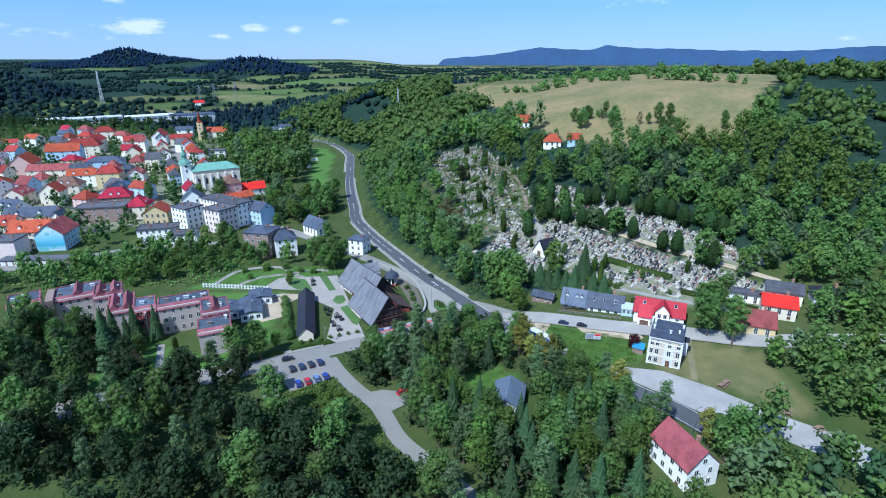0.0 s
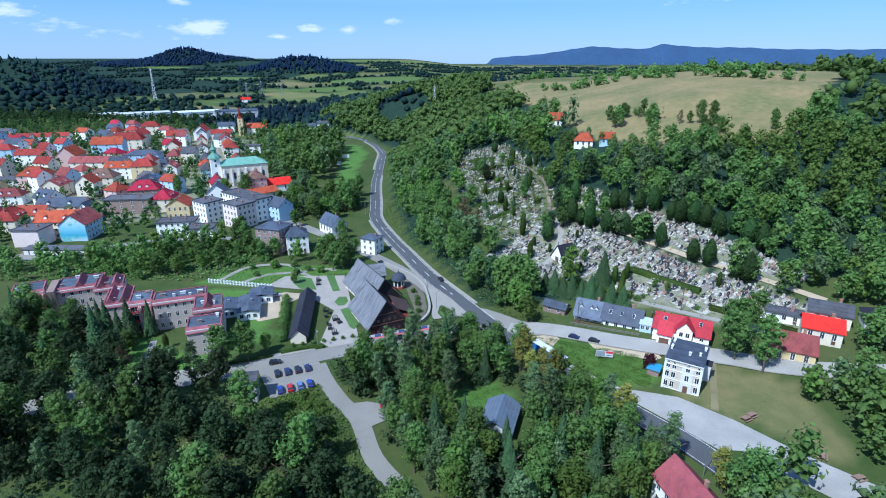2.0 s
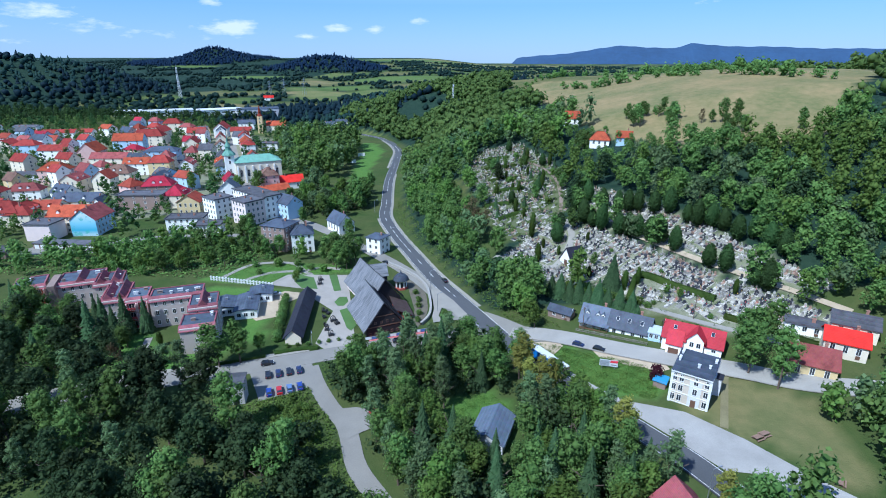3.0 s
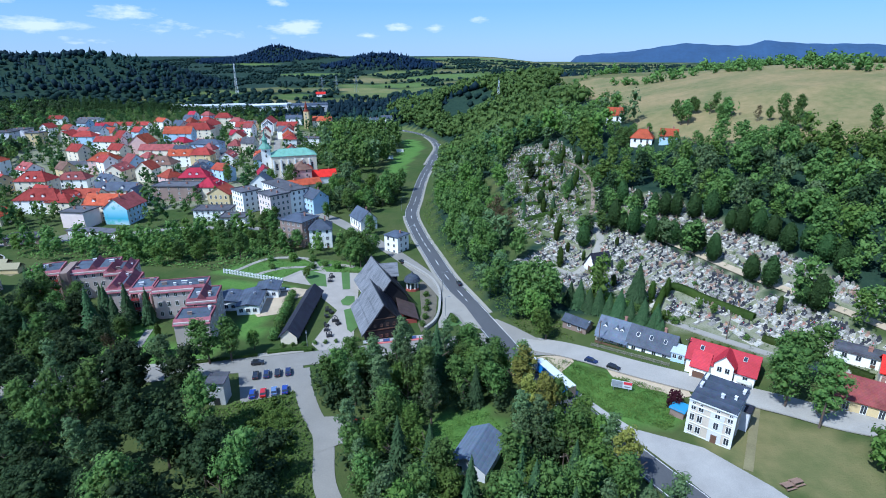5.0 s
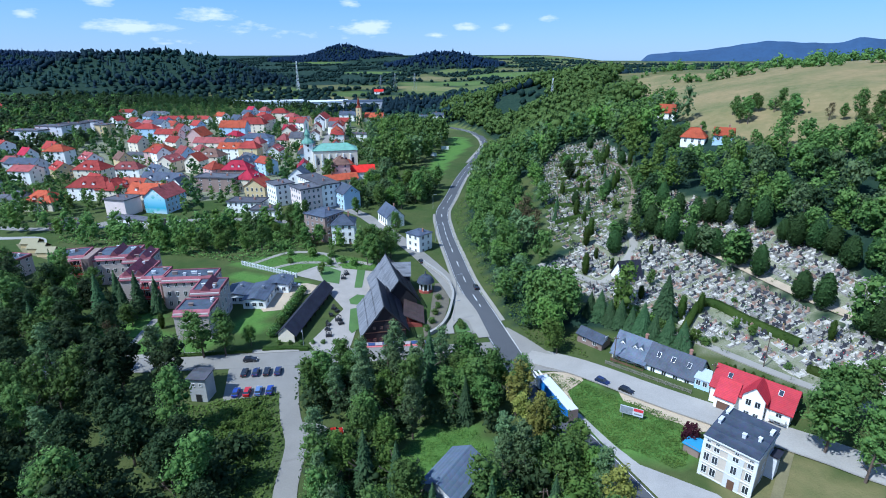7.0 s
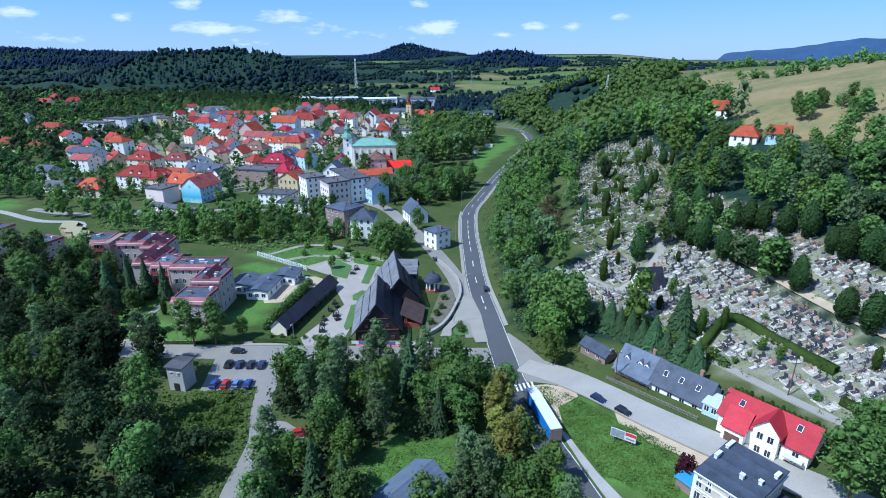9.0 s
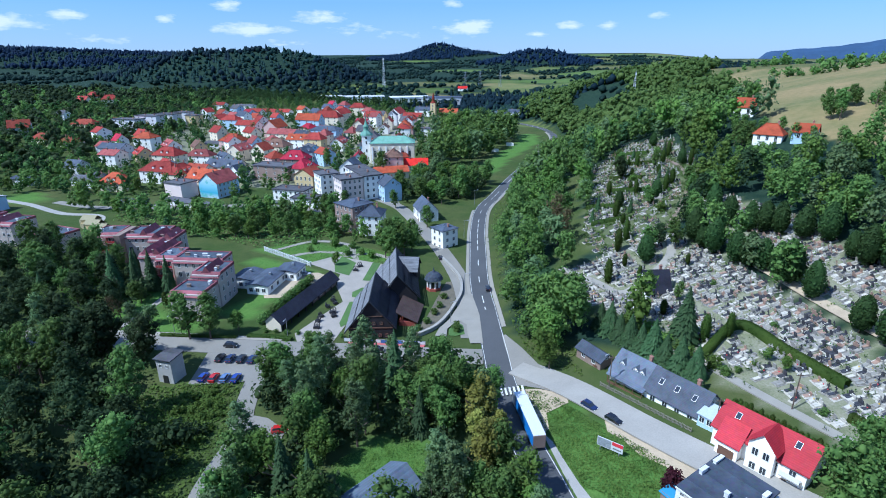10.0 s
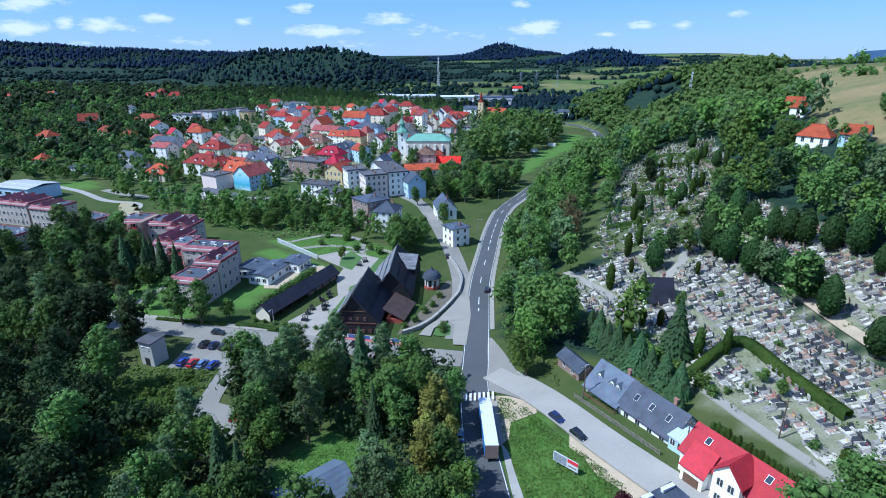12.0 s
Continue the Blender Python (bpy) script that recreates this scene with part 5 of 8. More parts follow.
    for px, py in ((-5.0, -1.6), (5.0, -1.5)):
        skylight(t, px, py, h + r * (1 - abs(py) / (d / 2)) + 0.28, tilt)


red_house()


def cottages():
    t = house(49.9, 179.2, -23, 9.4, 8.2, 3.0, 3.7, "gable", "greyslate", "cream", "low cottage with a blue-grey slate roof and small dormers", True, (0,), base=4.9)
    for px in (-2.8, 0.6, 2.2):
        dormer(t, px, -2.6, 4.0, 1.35, 0.95, 2.4, "greyslate", "white")
    for i in range(5):
        part("veranda_post", Solid().block(-4.4 + 2.2 * i, -5.4, -0.3, 0.14, 0.14, 2.7), DOOR, t)
    part("veranda_roof", Solid().slab([(-4.8, -5.7, 2.35), (4.8, -5.7, 2.35), (4.8, -4.0, 3.1), (-4.8, -4.0, 3.1)], 0.12), ROOFS["greyslate"], t)
    part("veranda_rail", Solid().box(-4.4, -5.45, 0.1, 4.4, -5.35, 0.8), DOOR, t)
    t = house(59.6, 174.9, -23, 12.4, 8.4, 3.0, 3.9, "gable", "darkslate", "white", "low white cottage with a dark slate roof and roof windows", True, (0, 90), base=4.7)
    tilt = math.degrees(math.atan2(3.9, 4.2))
    for px in (-3.8, -0.2, 3.6):
        skylight(t, px, -2.1, 3.0 + 3.9 * 0.5 + 0.3, tilt, 0.8, 1.3)
    g = thing("glazed_annex", 66.2, 169.0, gz(66, 169), -23, "small glazed annex with a pale bluish roof", "annex")
    FOOTPRINTS.append((66.2, 169, 3.5))
    part("wall", Solid().box(-2.3, -2.0, -0.5, 2.3, 2.0, 2.5), WALLS["bluewall"], g)
    part("roof", Solid().slab([(-2.6, -2.3, 2.5), (2.6, -2.3, 2.5), (2.6, 2.3, 3.2), (-2.6, 2.3, 3.2)], 0.15), plain("polycarbonate", (0.45, 0.5, 0.55), 0.3), g)
    for i in range(3):
        put_window(g, -1.5 + 1.5 * i, -2.0, 0.8, 0, 0.9, 1.2, True)
    s = house(38.6, 183.4, -30, 8.0, 4.0, 2.2, 1.4, "gable", "slate", "brown", "small dark wooden shed with a blue-grey roof", True, (0,), name="wooden_shed", stacks=False)
    part("tarpaulin", Solid().box(-4.3, -1.2, 2.5, -2.6, 1.4, 2.7), plain("teal_tarpaulin", (0.08, 0.4, 0.36), 0.4), s, "teal tarpaulin")


cottages()
house(103, 155.6, -22, 11, 9.4, 4.2, 3.6, "gable", "pinkroof", "yellow", "yellow house with a large faded raspberry red roof", True, (0, -90), base=7.0)
house(107.5, 170.5, -24, 10, 4.5, 2.8, 0.3, "flat", "greyroof", "white", "low white building with a flat pale roof", True, (0,))
house(113.6, 161.5, -24, 10, 8, 4.0, 2.6, "gable", "brightred", "cream", "house with a bright orange-red roof", True, (0,))
house(119.5, 169, -24, 11, 8, 3.8, 2.4, "gable", "greyroof", "cream", "cream house with a pale grey sheet roof", True, (0,))
house(131.5, 164, -22, 9, 8, 4, 2.2, "hip", "blackroof", "greywall", "grey house with a dark hipped roof", False, (0,))
house(55.8, 98.6, -73, 12, 8.6, 6.0, 4.2, "gable", "maroon", "white", "white house with a dark maroon roof among trees", True, (0, 90, -90))
house(18.2, 123.8, 77, 11.5, 8, 2.8, 2.2, "gable", "sheet", "greywall", "low garden house with a blue-grey sheet roof", True, (0, 90, -90), name="garden_house", stacks=False)
house(-41.4, 246.3, -21, 7.8, 7.8, 8.6, 0.7, "hip", "slate", "white", "square two-storey pale house with a low dark roof", True, (0, 90, -90), base=0.6)
house(67.6, 328.5, -12, 10.5, 7.6, 3.6, 3.8, "hip", "orange", "white", "white hillside house with a bright orange roof", True, (0, 90, -90))
house(79.5, 322.5, -12, 8, 7, 3.4, 3.0, "gable", "orange", "bluewall", "hillside house with an orange roof and a pale gable", True, (0, 90))
house(56, 374, -12, 9, 8, 5, 4, "gable", "orange", "white", "small white hillside house with an orange roof", False, (0, 90, -90))


def transformer_tower():
    t = thing("transformer_tower", -49.6, 129.0, gz(-49.6, 129), 16, "grey concrete transformer tower with a flat grey roof", "tower")
    FOOTPRINTS.append((-49.6, 129, 4))
    part("wall", Solid().box(-2.1, -2.1, -0.5, 2.1, 2.1, 6.4), CONCRETE, t)
    part("roof", Solid().slab([(-2.5, -2.5, 6.6), (2.5, -2.5, 6.6), (2.5, 2.5, 6.9), (-2.5, 2.5, 6.9)], 0.25), ROOFS["greyroof"], t)
    for px in (-0.9, 0.9):
        put_window(t, px, -2.1, 4.4, 0, 0.6, 0.7, True)
    part("door", Solid().box(-0.7, -2.2, 0, 0.7, -2.103, 2.1), DARKMETAL, t)


transformer_tower()


def chapel():
    t = house(45.2, 219.0, 33, 7.0, 7.4, 2.2, 5.2, "gable", "blackroof", "white", "white cemetery chapel with a steep black roof", True, (0,), name="chapel", base=10.4)
    part("gable_door", Solid().box(-3.72, -0.9, 0, -3.604, 0.9, 2.6), DOOR, t)
    part("cross", Solid().box(-3.5, -0.06, 7.5, -3.38, 0.06, 9.0).box(-3.5, -0.4, 8.4, -3.38, 0.4, 8.52), DARKMETAL, t)


chapel()


def town_church():
    t = thing("church", -170.5, 387, 1.5, 33, "cream baroque church with a green copper roof and a slender spire", "church")
    for cx in (-186, -176, -165, -157):
        FOOTPRINTS.append((cx, 387 + (cx + 170) * 0.65, 10))
    W = WALLS["cream"]
    part("nave_wall", Solid().box(-15, -8, -1, 17, 8, 15), W, t)
    part("nave_roof", roof_mesh(32, 16, 15, 4.0, "hip"), ROOFS["copper"], t, "green copper roof", at=pose(1, 0, 0))
    for i in range(6):
        put_window(t, -11.5 + 5.0 * i, -8.01, 5.0, 0, 1.6, 4.6, True)
        part("buttress", Solid().box(-14.2 + 5.1 * i, -8.7, -1, -13.2 + 5.1 * i, -8.005, 12.6), WALLS["white"], t)
    for i in range(2):
        put_window(t, 17.01, -3 + 6 * i, 5.0, 90, 1.6, 4.6, True)
    part("chapel_wall", Solid().box(5, -14, -1, 13, -8.8, 6.0), W, t)
    part("chapel_roof", roof_mesh(8, 5.4, 6.0, 2.6, "hip"), ROOFS["rustroof"], t, at=pose(9, -11.4, 0))
    part("tower_wall", Solid().box(-21.5, -3.4, -1, -15.01, 3.4, 20), WALLS["white"], t, "white tower shaft")
    for z in (8, 14):
        put_window(t, -18.2, -3.41, z, 0, 1.0, 2.2, True)
    part("clock", Solid().bar((-18.2, -3.42, 18.4), (-18.2, -3.6, 18.4), 0.8, 16), DARKMETAL, t, "round dark clock face")
    s = Solid()
    prof = [(4.9, 20), (4.3, 21.2), (2.2, 23.2), (1.8, 24), (1.8, 26), (2.3, 26.2), (1.3, 28), (0.55, 29.8), (0.3, 34), (0.05, 38)]
    for (r0, z0), (r1, z1) in zip(prof, prof[1:]):
        s.tube(-18.25, 0, z0, z1, r0, r1, 8)
    part("spire", s, ROOFS["copper"], t, "green copper spire")
    part("nave_cornice", Solid().box(-15.2, -8.3, 14.6, 17.3, 8.3, 14.95), FRAME, t)


town_church()


def mural_house():
    m, n, l, p = node_mat("sky_mural_paint")
    co = n.new("ShaderNodeTexCoord")
    sep = n.new("ShaderNodeSeparateXYZ")
    l.new(co.outputs["Generated"], sep.inputs[0])
    f = noise_fac(n, l, 0.3, 3.0)
    band = ramp(n, l, sep.outputs[2], [(0.0, (0.55, 0.68, 0.72)), (0.22, (0.1, 0.42, 0.6)), (0.5, (0.3, 0.6, 0.75)), (1.0, (0.75, 0.8, 0.82))])
    l.new(mixc(n, l, ramp(n, l, f, [(0.52, (0, 0, 0)), (0.6, (0.7, 0.7, 0.7))]), band, (0.1, 0.45, 0.42)), p.inputs["Base Color"])
    t = house(-197.5, 256.5, -80, 17, 13, 8.6, 5.2, "gable", "pinkroof", "bluewall", "pale blue house with a sky mural on its gable", True, (0, 180, -90))
    part("mural", Solid().extrude_x([(-6.4, 0.2), (6.4, 0.2), (6.4, 8.5), (0, 13.6), (-6.4, 8.5)], 8.51, 8.56), m, t, "mural of pale sky and turquoise water")


mural_house()


def garages():
    t = thing("garage_row", -191, 231.5, gz(-191, 231), 4, "low row of garages with white doors and a flat roof", "garage")
    FOOTPRINTS.append((-200, 231, 7)), FOOTPRINTS.append((-184, 232, 7))
    part("wall", Solid().box(-15.5, -3, -0.5, 15.5, 3, 2.6), WALLS["brown"], t)
    part("roof", Solid().box(-15.9, -3.4, 2.6, 15.9, 3.4, 2.9), ROOFS["greyroof"], t)
    for i in range(10):
        part("garage_door", Solid().box(-14.6 + 3.0 * i, -3.08, 0, -12.4 + 3.0 * i, -3.003, 2.2), FRAME, t)


garages()
house(-213, 243, 6, 13, 11, 8.5, 0.4, "flat", "greyroof", "pinkish", "windowless pink-white box building with a flat roof", windowless=True)


PICKET = plain("weathered_pickets", (0.2, 0.18, 0.15), 0.8)


def garden_fence():
    """Pale picket fence along the verge before the cottages."""
    a, b = Vector((42.6, 174.2)), Vector((62.6, 165.6))
    t = thing("garden_fence", a.x, a.y, gz(a.x, a.y) - 0.1, 0, "low pale wooden picket fence on the grass verge", "fence")
    n = 11
    zs = [gz(a.x + (b.x - a.x) * i / n, a.y + (b.y - a.y) * i / n) - gz(a.x, a.y) + 0.1 for i in range(n + 1)]
    P = [Vector(((b.x - a.x) * i / n, (b.y - a.y) * i / n, zs[i])) for i in range(n + 1)]
    for p in P:
        part("post", Solid().block(p.x, p.y, p.z - 0.3, 0.14, 0.14, 1.4), PICKET, t)
    for p, q in zip(P, P[1:]):
        for z in (0.3, 0.85):
            part("rail", Solid().bar(p + Vector((0, 0, z)), q + Vector((0, 0, z)), 0.05, 4), PICKET, t)
        for k in range(1, 7):
            c = p.lerp(q, k / 7)
            part("picket", Solid().block(c.x, c.y, c.z + 0.1, 0.1, 0.04, 0.95), PICKET, t)


garden_fence()

FOOTPRINTS.append((21.5, 116, 5.5))     # grass before the garden house
FOOTPRINTS.append((-13, 126, 5.5))      # widened lane
FOOTPRINTS.append((-17, 124, 5))
FOOTPRINTS.append((31, 136, 3.5))       # room for the yellowing birches
FOOTPRINTS.append((24, 147, 3.5))
FOOTPRINTS.append((51.5, 88.5, 7.5))   # small garden before the white house
FOOTPRINTS.append((67, 311, 8))        # yard below the hillside houses

# ---- the old town ----
house(-209, 258, 10, 21, 13, 9, 4.5, "gable", "orange", "cream", "three-storey town house with a long orange tiled roof")
house(-257, 261, 15, 25, 14, 8, 5, "hip", "redroof", "white", "long white villa with a red hipped roof and dormers")
house(-301, 294, 15, 20, 13, 9, 5, "hip", "redroof", "cream", "stately house with a steep red hipped roof")
house(-245, 265, 100, 17, 14, 7, 5, "hip", "redroof", "cream", "low house wing with a red hipped roof")
house(-239, 274, 10, 15, 12, 7, 4, "gable", "rustroof", "cream", "terraced house with a rusty red roof")
house(-263, 235, 20, 17, 14, 5, 5, "hip", "orange", "cream", "square villa with an orange hipped roof")
house(-280, 233, 20, 11, 11, 5, 4, "hip", "greyroof", "white", "small house with a dark grey hipped roof")
house(-216, 215, 25, 15, 9, 3, 0.5, "flat", "greyroof", "brown", "low dark pavilion with a flat grey roof")
house(-372, 321, 20, 16, 13, 10, 4, "hip", "orange", "white", "tall white villa with an orange hipped roof")
house(-356, 286, 15, 22, 12, 9, 3, "gable", "slate", "greywall", "grey tenement with a slate roof")
house(-367, 285, 15, 9, 11, 9, 3, "gable", "pinkroof", "white", "tenement with a faded red roof")
house(-459, 357, 12, 29, 12, 11, 0.5, "flat", "greyroof", "greywall", "long grey panel block with a flat roof")
house(-461, 380, 12, 27, 12, 12, 0.5, "flat", "greyroof", "greywall", "long grey panel block with a flat roof")
house(-461, 399, 12, 24, 12, 12, 0.5, "flat", "greyroof", "greywall", "long grey panel block with a flat roof")
house(-462, 418, 12, 15, 12, 12, 0.5, "flat", "greyroof", "greywall", "short grey panel block with a flat roof")
house(-443, 416, 12, 13, 11, 11, 0.5, "flat", "greyroof", "yellow", "yellow panel block with a flat roof")
house(-480, 359, 12, 18, 11, 5, 4, "hip", "orange", "cream", "house with an orange hipped roof among trees")
house(-463, 367, 30, 16, 11, 5, 4, "hip", "orange", "cream", "house with an orange hipped roof among trees")
house(-348, 437, 105, 20, 16, 9, 7, "gable", "orange", "pinkwall", "gabled town house with a steep orange roof")
house(-311, 414, 12, 30, 12, 9, 4, "gable", "pinkroof", "cream", "row house with a faded red roof")
house(-273, 395, 15, 19, 12, 9, 4, "gable", "orange", "white", "white row house with an orange roof")
house(-220, 344, 100, 18, 12, 9, 4, "gable", "slate", "white", "white tenement with a slate roof")
house(-209, 328, 20, 18, 12, 9, 5, "hip", "crimson", "brown", "tenement with a crimson hipped roof")
house(-185, 311, 100, 14, 12, 8, 5, "hip", "crimson", "cream", "corner house with a pinkish crimson roof")
house(-202, 303, 12, 26, 12, 9, 0.6, "flat", "greyroof", "brown", "long brown three-storey building with a grey flat roof")
house(-166, 296, 100, 12, 13, 8, 4, "gable", "rustroof", "yellow", "beige house with a windowless gable")
house(-280, 436, 15, 26, 14, 12, 3, "hip", "slate", "bluewall", "large pale blue town house with a slate roof")
house(-345, 482, 15, 27, 13, 12, 6, "gable", "orange", "bluewall", "pale blue gabled town house with an orange roof")
house(-347, 512, 15, 30, 13, 12, 6, "hip", "redroof", "cream", "large town house with a red roof")
house(-355, 543, 100, 22, 13, 12, 5, "gable", "redroof", "cream", "town house with a red gabled roof")
house(-312, 359, 12, 19, 14, 10, 5, "hip", "orange", "pinkwall", "four-storey pinkish house with an orange roof")
house(-279, 338, 100, 15, 12, 8, 4, "gable", "pinkroof", "cream", "row house with a faded red roof")
house(-404, 431, 12, 19, 12, 10, 4, "hip", "redroof", "bluewall", "grey-blue house with a red roof")
house(-374, 427, 12, 23, 12, 9, 4, "gable", "redroof", "white", "white house with a red roof")
house(-428, 435, 100, 15, 11, 8, 4, "gable", "redroof", "cream", "house with a red gabled roof")
house(-473, 454, 100, 12, 10, 8, 4, "gable", "redroof", "white", "white house with a red roof")
house(-335, 365, 12, 30, 10, 4, 2, "gable", "greyroof", "greywall", "low workshop with a grey roof")
house(-293, 314, 20, 19, 10, 6, 4, "hip", "pinkroof", "white", "house with a reddish roof and white ridges")
house(-236, 292, 12, 26, 12, 7, 4, "gable", "slate", "cream", "long house with a dark slate roof")
house(-216, 285, 100, 9, 9, 6, 5, "gable", "slate", "white", "white gabled house with black timber trim")
house(-259, 342, 100, 11, 12, 9, 5, "gable", "rustroof", "cream", "narrow house with a brownish red roof")
house(-262, 361, 12, 18, 13, 9, 5, "hip", "brownroof", "cream", "house with a large brown roof")
house(-456, 506, 12, 20, 10, 6, 3, "gable", "redroof", "white", "terraced cottage with a red roof")
house(-444, 518, 12, 20, 10, 6, 3, "gable", "redroof", "white", "terraced cottage with a red roof")
house(-433, 530, 12, 18, 10, 6, 3, "gable", "redroof", "white", "terraced cottage with a red roof")
house(-525, 511, 12, 17, 10, 6, 3, "gable", "redroof", "white", "far house with a red roof")
house(-480, 496, 12, 8, 9, 8, 2, "flat", "greyroof", "white", "small white block with a flat roof")
house(-495, 525, 12, 24, 12, 7, 1.5, "gable", "greyroof", "white", "far white hall with a pale roof")
house(-160, 328, 110, 11, 12, 8, 5, "gable", "slate", "white", "white house with a blue-grey slate roof")
house(-146, 290, -30, 13, 11, 12, 0.6, "flat", "greyroof", "white", "white four-storey apartment block with balconies")
house(-124, 283, -30, 13, 12, 13, 0.6, "flat", "greyroof", "pinkish", "pink-white apartment block with balconies and a flat roof")
house(-89, 246, -12, 13, 12, 12, 1.4, "hip", "slate", "brown", "dark reddish brown old tenement with a slate roof")
house(-78, 245, 25, 10, 11, 9, 3.2, "hip", "slate", "white", "white house with a slate hipped roof")
house(-69, 275, -43, 13, 9, 5.4, 4.4, "gable", "slate", "white", "white house with a blue slate hipped roof")
house(-153, 270, 15, 19, 10, 6, 0.5, "flat", "greyroof", "white", "low white building with a flat grey roof")
house(-136, 263, 15, 13, 9, 5, 0.5, "flat", "greyroof", "white", "low white annex with a flat roof")
house(-240, 408, 110, 15, 11, 7, 4, "gable", "pinkroof", "white", "white house with a cream gable")
house(-322, 607, 110, 29, 14, 10, 6, "gable", "redroof", "white", "large white gabled house with a crimson roof")
house(-294, 600, 15, 23, 12, 8, 4, "gable", "redroof", "cream", "town house with a red roof")
house(-293, 501, 110, 17, 12, 9, 5, "gable", "redroof", "cream", "town house with a red roof")
house(-386, 611, 15, 20, 12, 10, 5, "hip", "redroof", "cream", "town house with a red hipped roof")
house(-332, 572, 20, 19, 12, 9, 5, "gable", "redroof", "pinkwall", "town house with a red roof")
house(-258, 464, 15, 13, 12, 9, 4, "gable", "rustroof", "cream", "town house with a brown-red roof")
house(-222, 519, 15, 16, 10, 7, 1, "flat", "greyroof", "white", "white house with rows of windows")
house(-274, 650, 15, 23, 12, 8, 5, "gable", "orange", "cream", "house with an orange roof beside the far tower")
house(-320, 663, 15, 20, 12, 8, 4, "gable", "slate", "white", "white house with a slate roof")
house(-218, 681, 15, 15, 10, 6, 3, "gable", "slate", "white", "white house with a dark roof by the far road bend")
house(-204, 695, 15, 17, 10, 6, 3, "gable", "slate", "white", "white house with a dark roof by the far road bend")
house(-444, 232, 10, 16, 11, 6, 4, "hip", "orange", "cream", "house with an orange roof among trees")
house(-362, 202, 10, 9, 10, 5, 4, "hip", "orange", "cream", "small house with an orange roof among trees")
house(-490, 280, 60, 16, 11, 8, 6, "gable", "rustroof", "greywall", "tall house with a steep brown-red gable")
house(-439, 275, 20, 16, 10, 6, 4, "hip", "rustroof", "cream", "house with a rusty red roof among trees")
house(-413, 283, 20, 15, 10, 6, 4, "hip", "rustroof", "cream", "house with a rusty red roof among trees")
house(-328, 214, 15, 15, 11, 4, 1, "gable", "slate", "greywall", "low house with a dark blue-grey roof")
house(-330, 245, 15, 12, 10, 7, 3, "gable", "slate", "greywall", "grey house with a dark roof among trees")
house(-336, 273, 15, 15, 12, 9, 3, "gable", "pinkroof", "white", "white villa with a faded red roof")
house(-486, 332, 20, 24, 11, 6, 4, "hip", "rustroof", "cream", "house with a brown-red hipped roof")
house(-698, 450, 20, 14, 11, 8, 5, "hip", "redroof", "cream", "villa with a red roof on the wooded slope")
house(-637, 438, 60, 19, 12, 8, 5, "hip", "redroof", "cream", "villa with a red roof on the wooded slope")
house(-642, 410, 20, 14, 11, 8, 5, "gable", "redroof", "cream", "villa with a red roof on the wooded slope")
house(-550, 343, 20, 9, 9, 7, 3, "gable", "greyroof", "white", "white house among trees")
house(-820, 357, 20, 11, 9, 5, 3, "gable", "orange", "white", "small far house with an orange roof")
house(-818, 335, 20, 13, 9, 5, 3, "gable", "greyroof", "white", "small far white house")
house(-789, 305, 20, 23, 10, 6, 4, "hip", "redroof", "white", "far house with a red roof")
house(-294, 231, 20, 10, 10, 4, 2, "gable", "greyroof", "white", "small white house with a grey roof")
house(-128, 301, -32, 33, 11, 13, 0.5, "flat", "greyroof", "white", "long white four-storey apartment block with rows of windows", True, (0, 90, -90))
house(-106, 296, -32, 11, 10, 9, 4, "gable", "slate", "bluewall", "pale blue house with a blank gable", False, (0,))
house(-138, 341, 47, 22, 9, 4.5, 3, "gable", "orange", "cream", "low range with a long orange roof")
house(-135, 366, 33, 16, 9, 5, 4, "gable", "brightred", "white", "house with a glaring bright red roof")


def fill_rows(line, side, seed, lo, hi):
    """Close rows of town houses along a street."""
    g = random.Random(seed)
    run = 0.0
    for (xa, ya), (xb, yb) in zip(line, line[1:]):
        run -= math.hypot(xb - xa, yb - ya)
        if run > 0:
            continue
        tx, ty = xb - xa, yb - ya
        n = math.hypot(tx, ty)
        d, w = g.uniform(9, 12), g.uniform(10, 16)
        off = side * (6.5 + d / 2)
        x, y = xa + ty / n * off, ya - tx / n * off
        if all((x - fx) ** 2 + (y - fy) ** 2 > (r * 0.85 + w * 0.5) ** 2 for fx, fy, r in FOOTPRINTS):
            h = g.choice((6.2, 8.8, 8.8, 11.4))
            yaw = math.degrees(math.atan2(ty, tx)) + (180 if side < 0 else 0)
            yaw = (yaw + 90) % 180 - 90
            roof, word = g.choice((("redroof", "red tiled"), ("orange", "orange tiled"), ("slate", "slate"), ("redroof", "red tiled"), ("greyroof", "grey felt"), ("pinkroof", "faded red"), ("pinkroof", "faded red"), ("rustroof", "rusty red"), ("brownroof", "brown tiled"), ("crimson", "crimson")))
            wall, tone = g.choice((("white", "white"), ("white", "white"), ("white", "white"), ("cream", "cream"), ("pinkwall", "pink"), ("bluewall", "pale blue"), ("yellow", "ochre")))
            house(x, y, yaw, w, d, h, g.uniform(3.5, 5), g.choice(("gable", "gable", "hip")), roof, wall, "%s town house under a %s roof" % (tone, word), False, (0, 90))
        run = w + g.choice((2.0, 9.0, 16.0, 26.0))


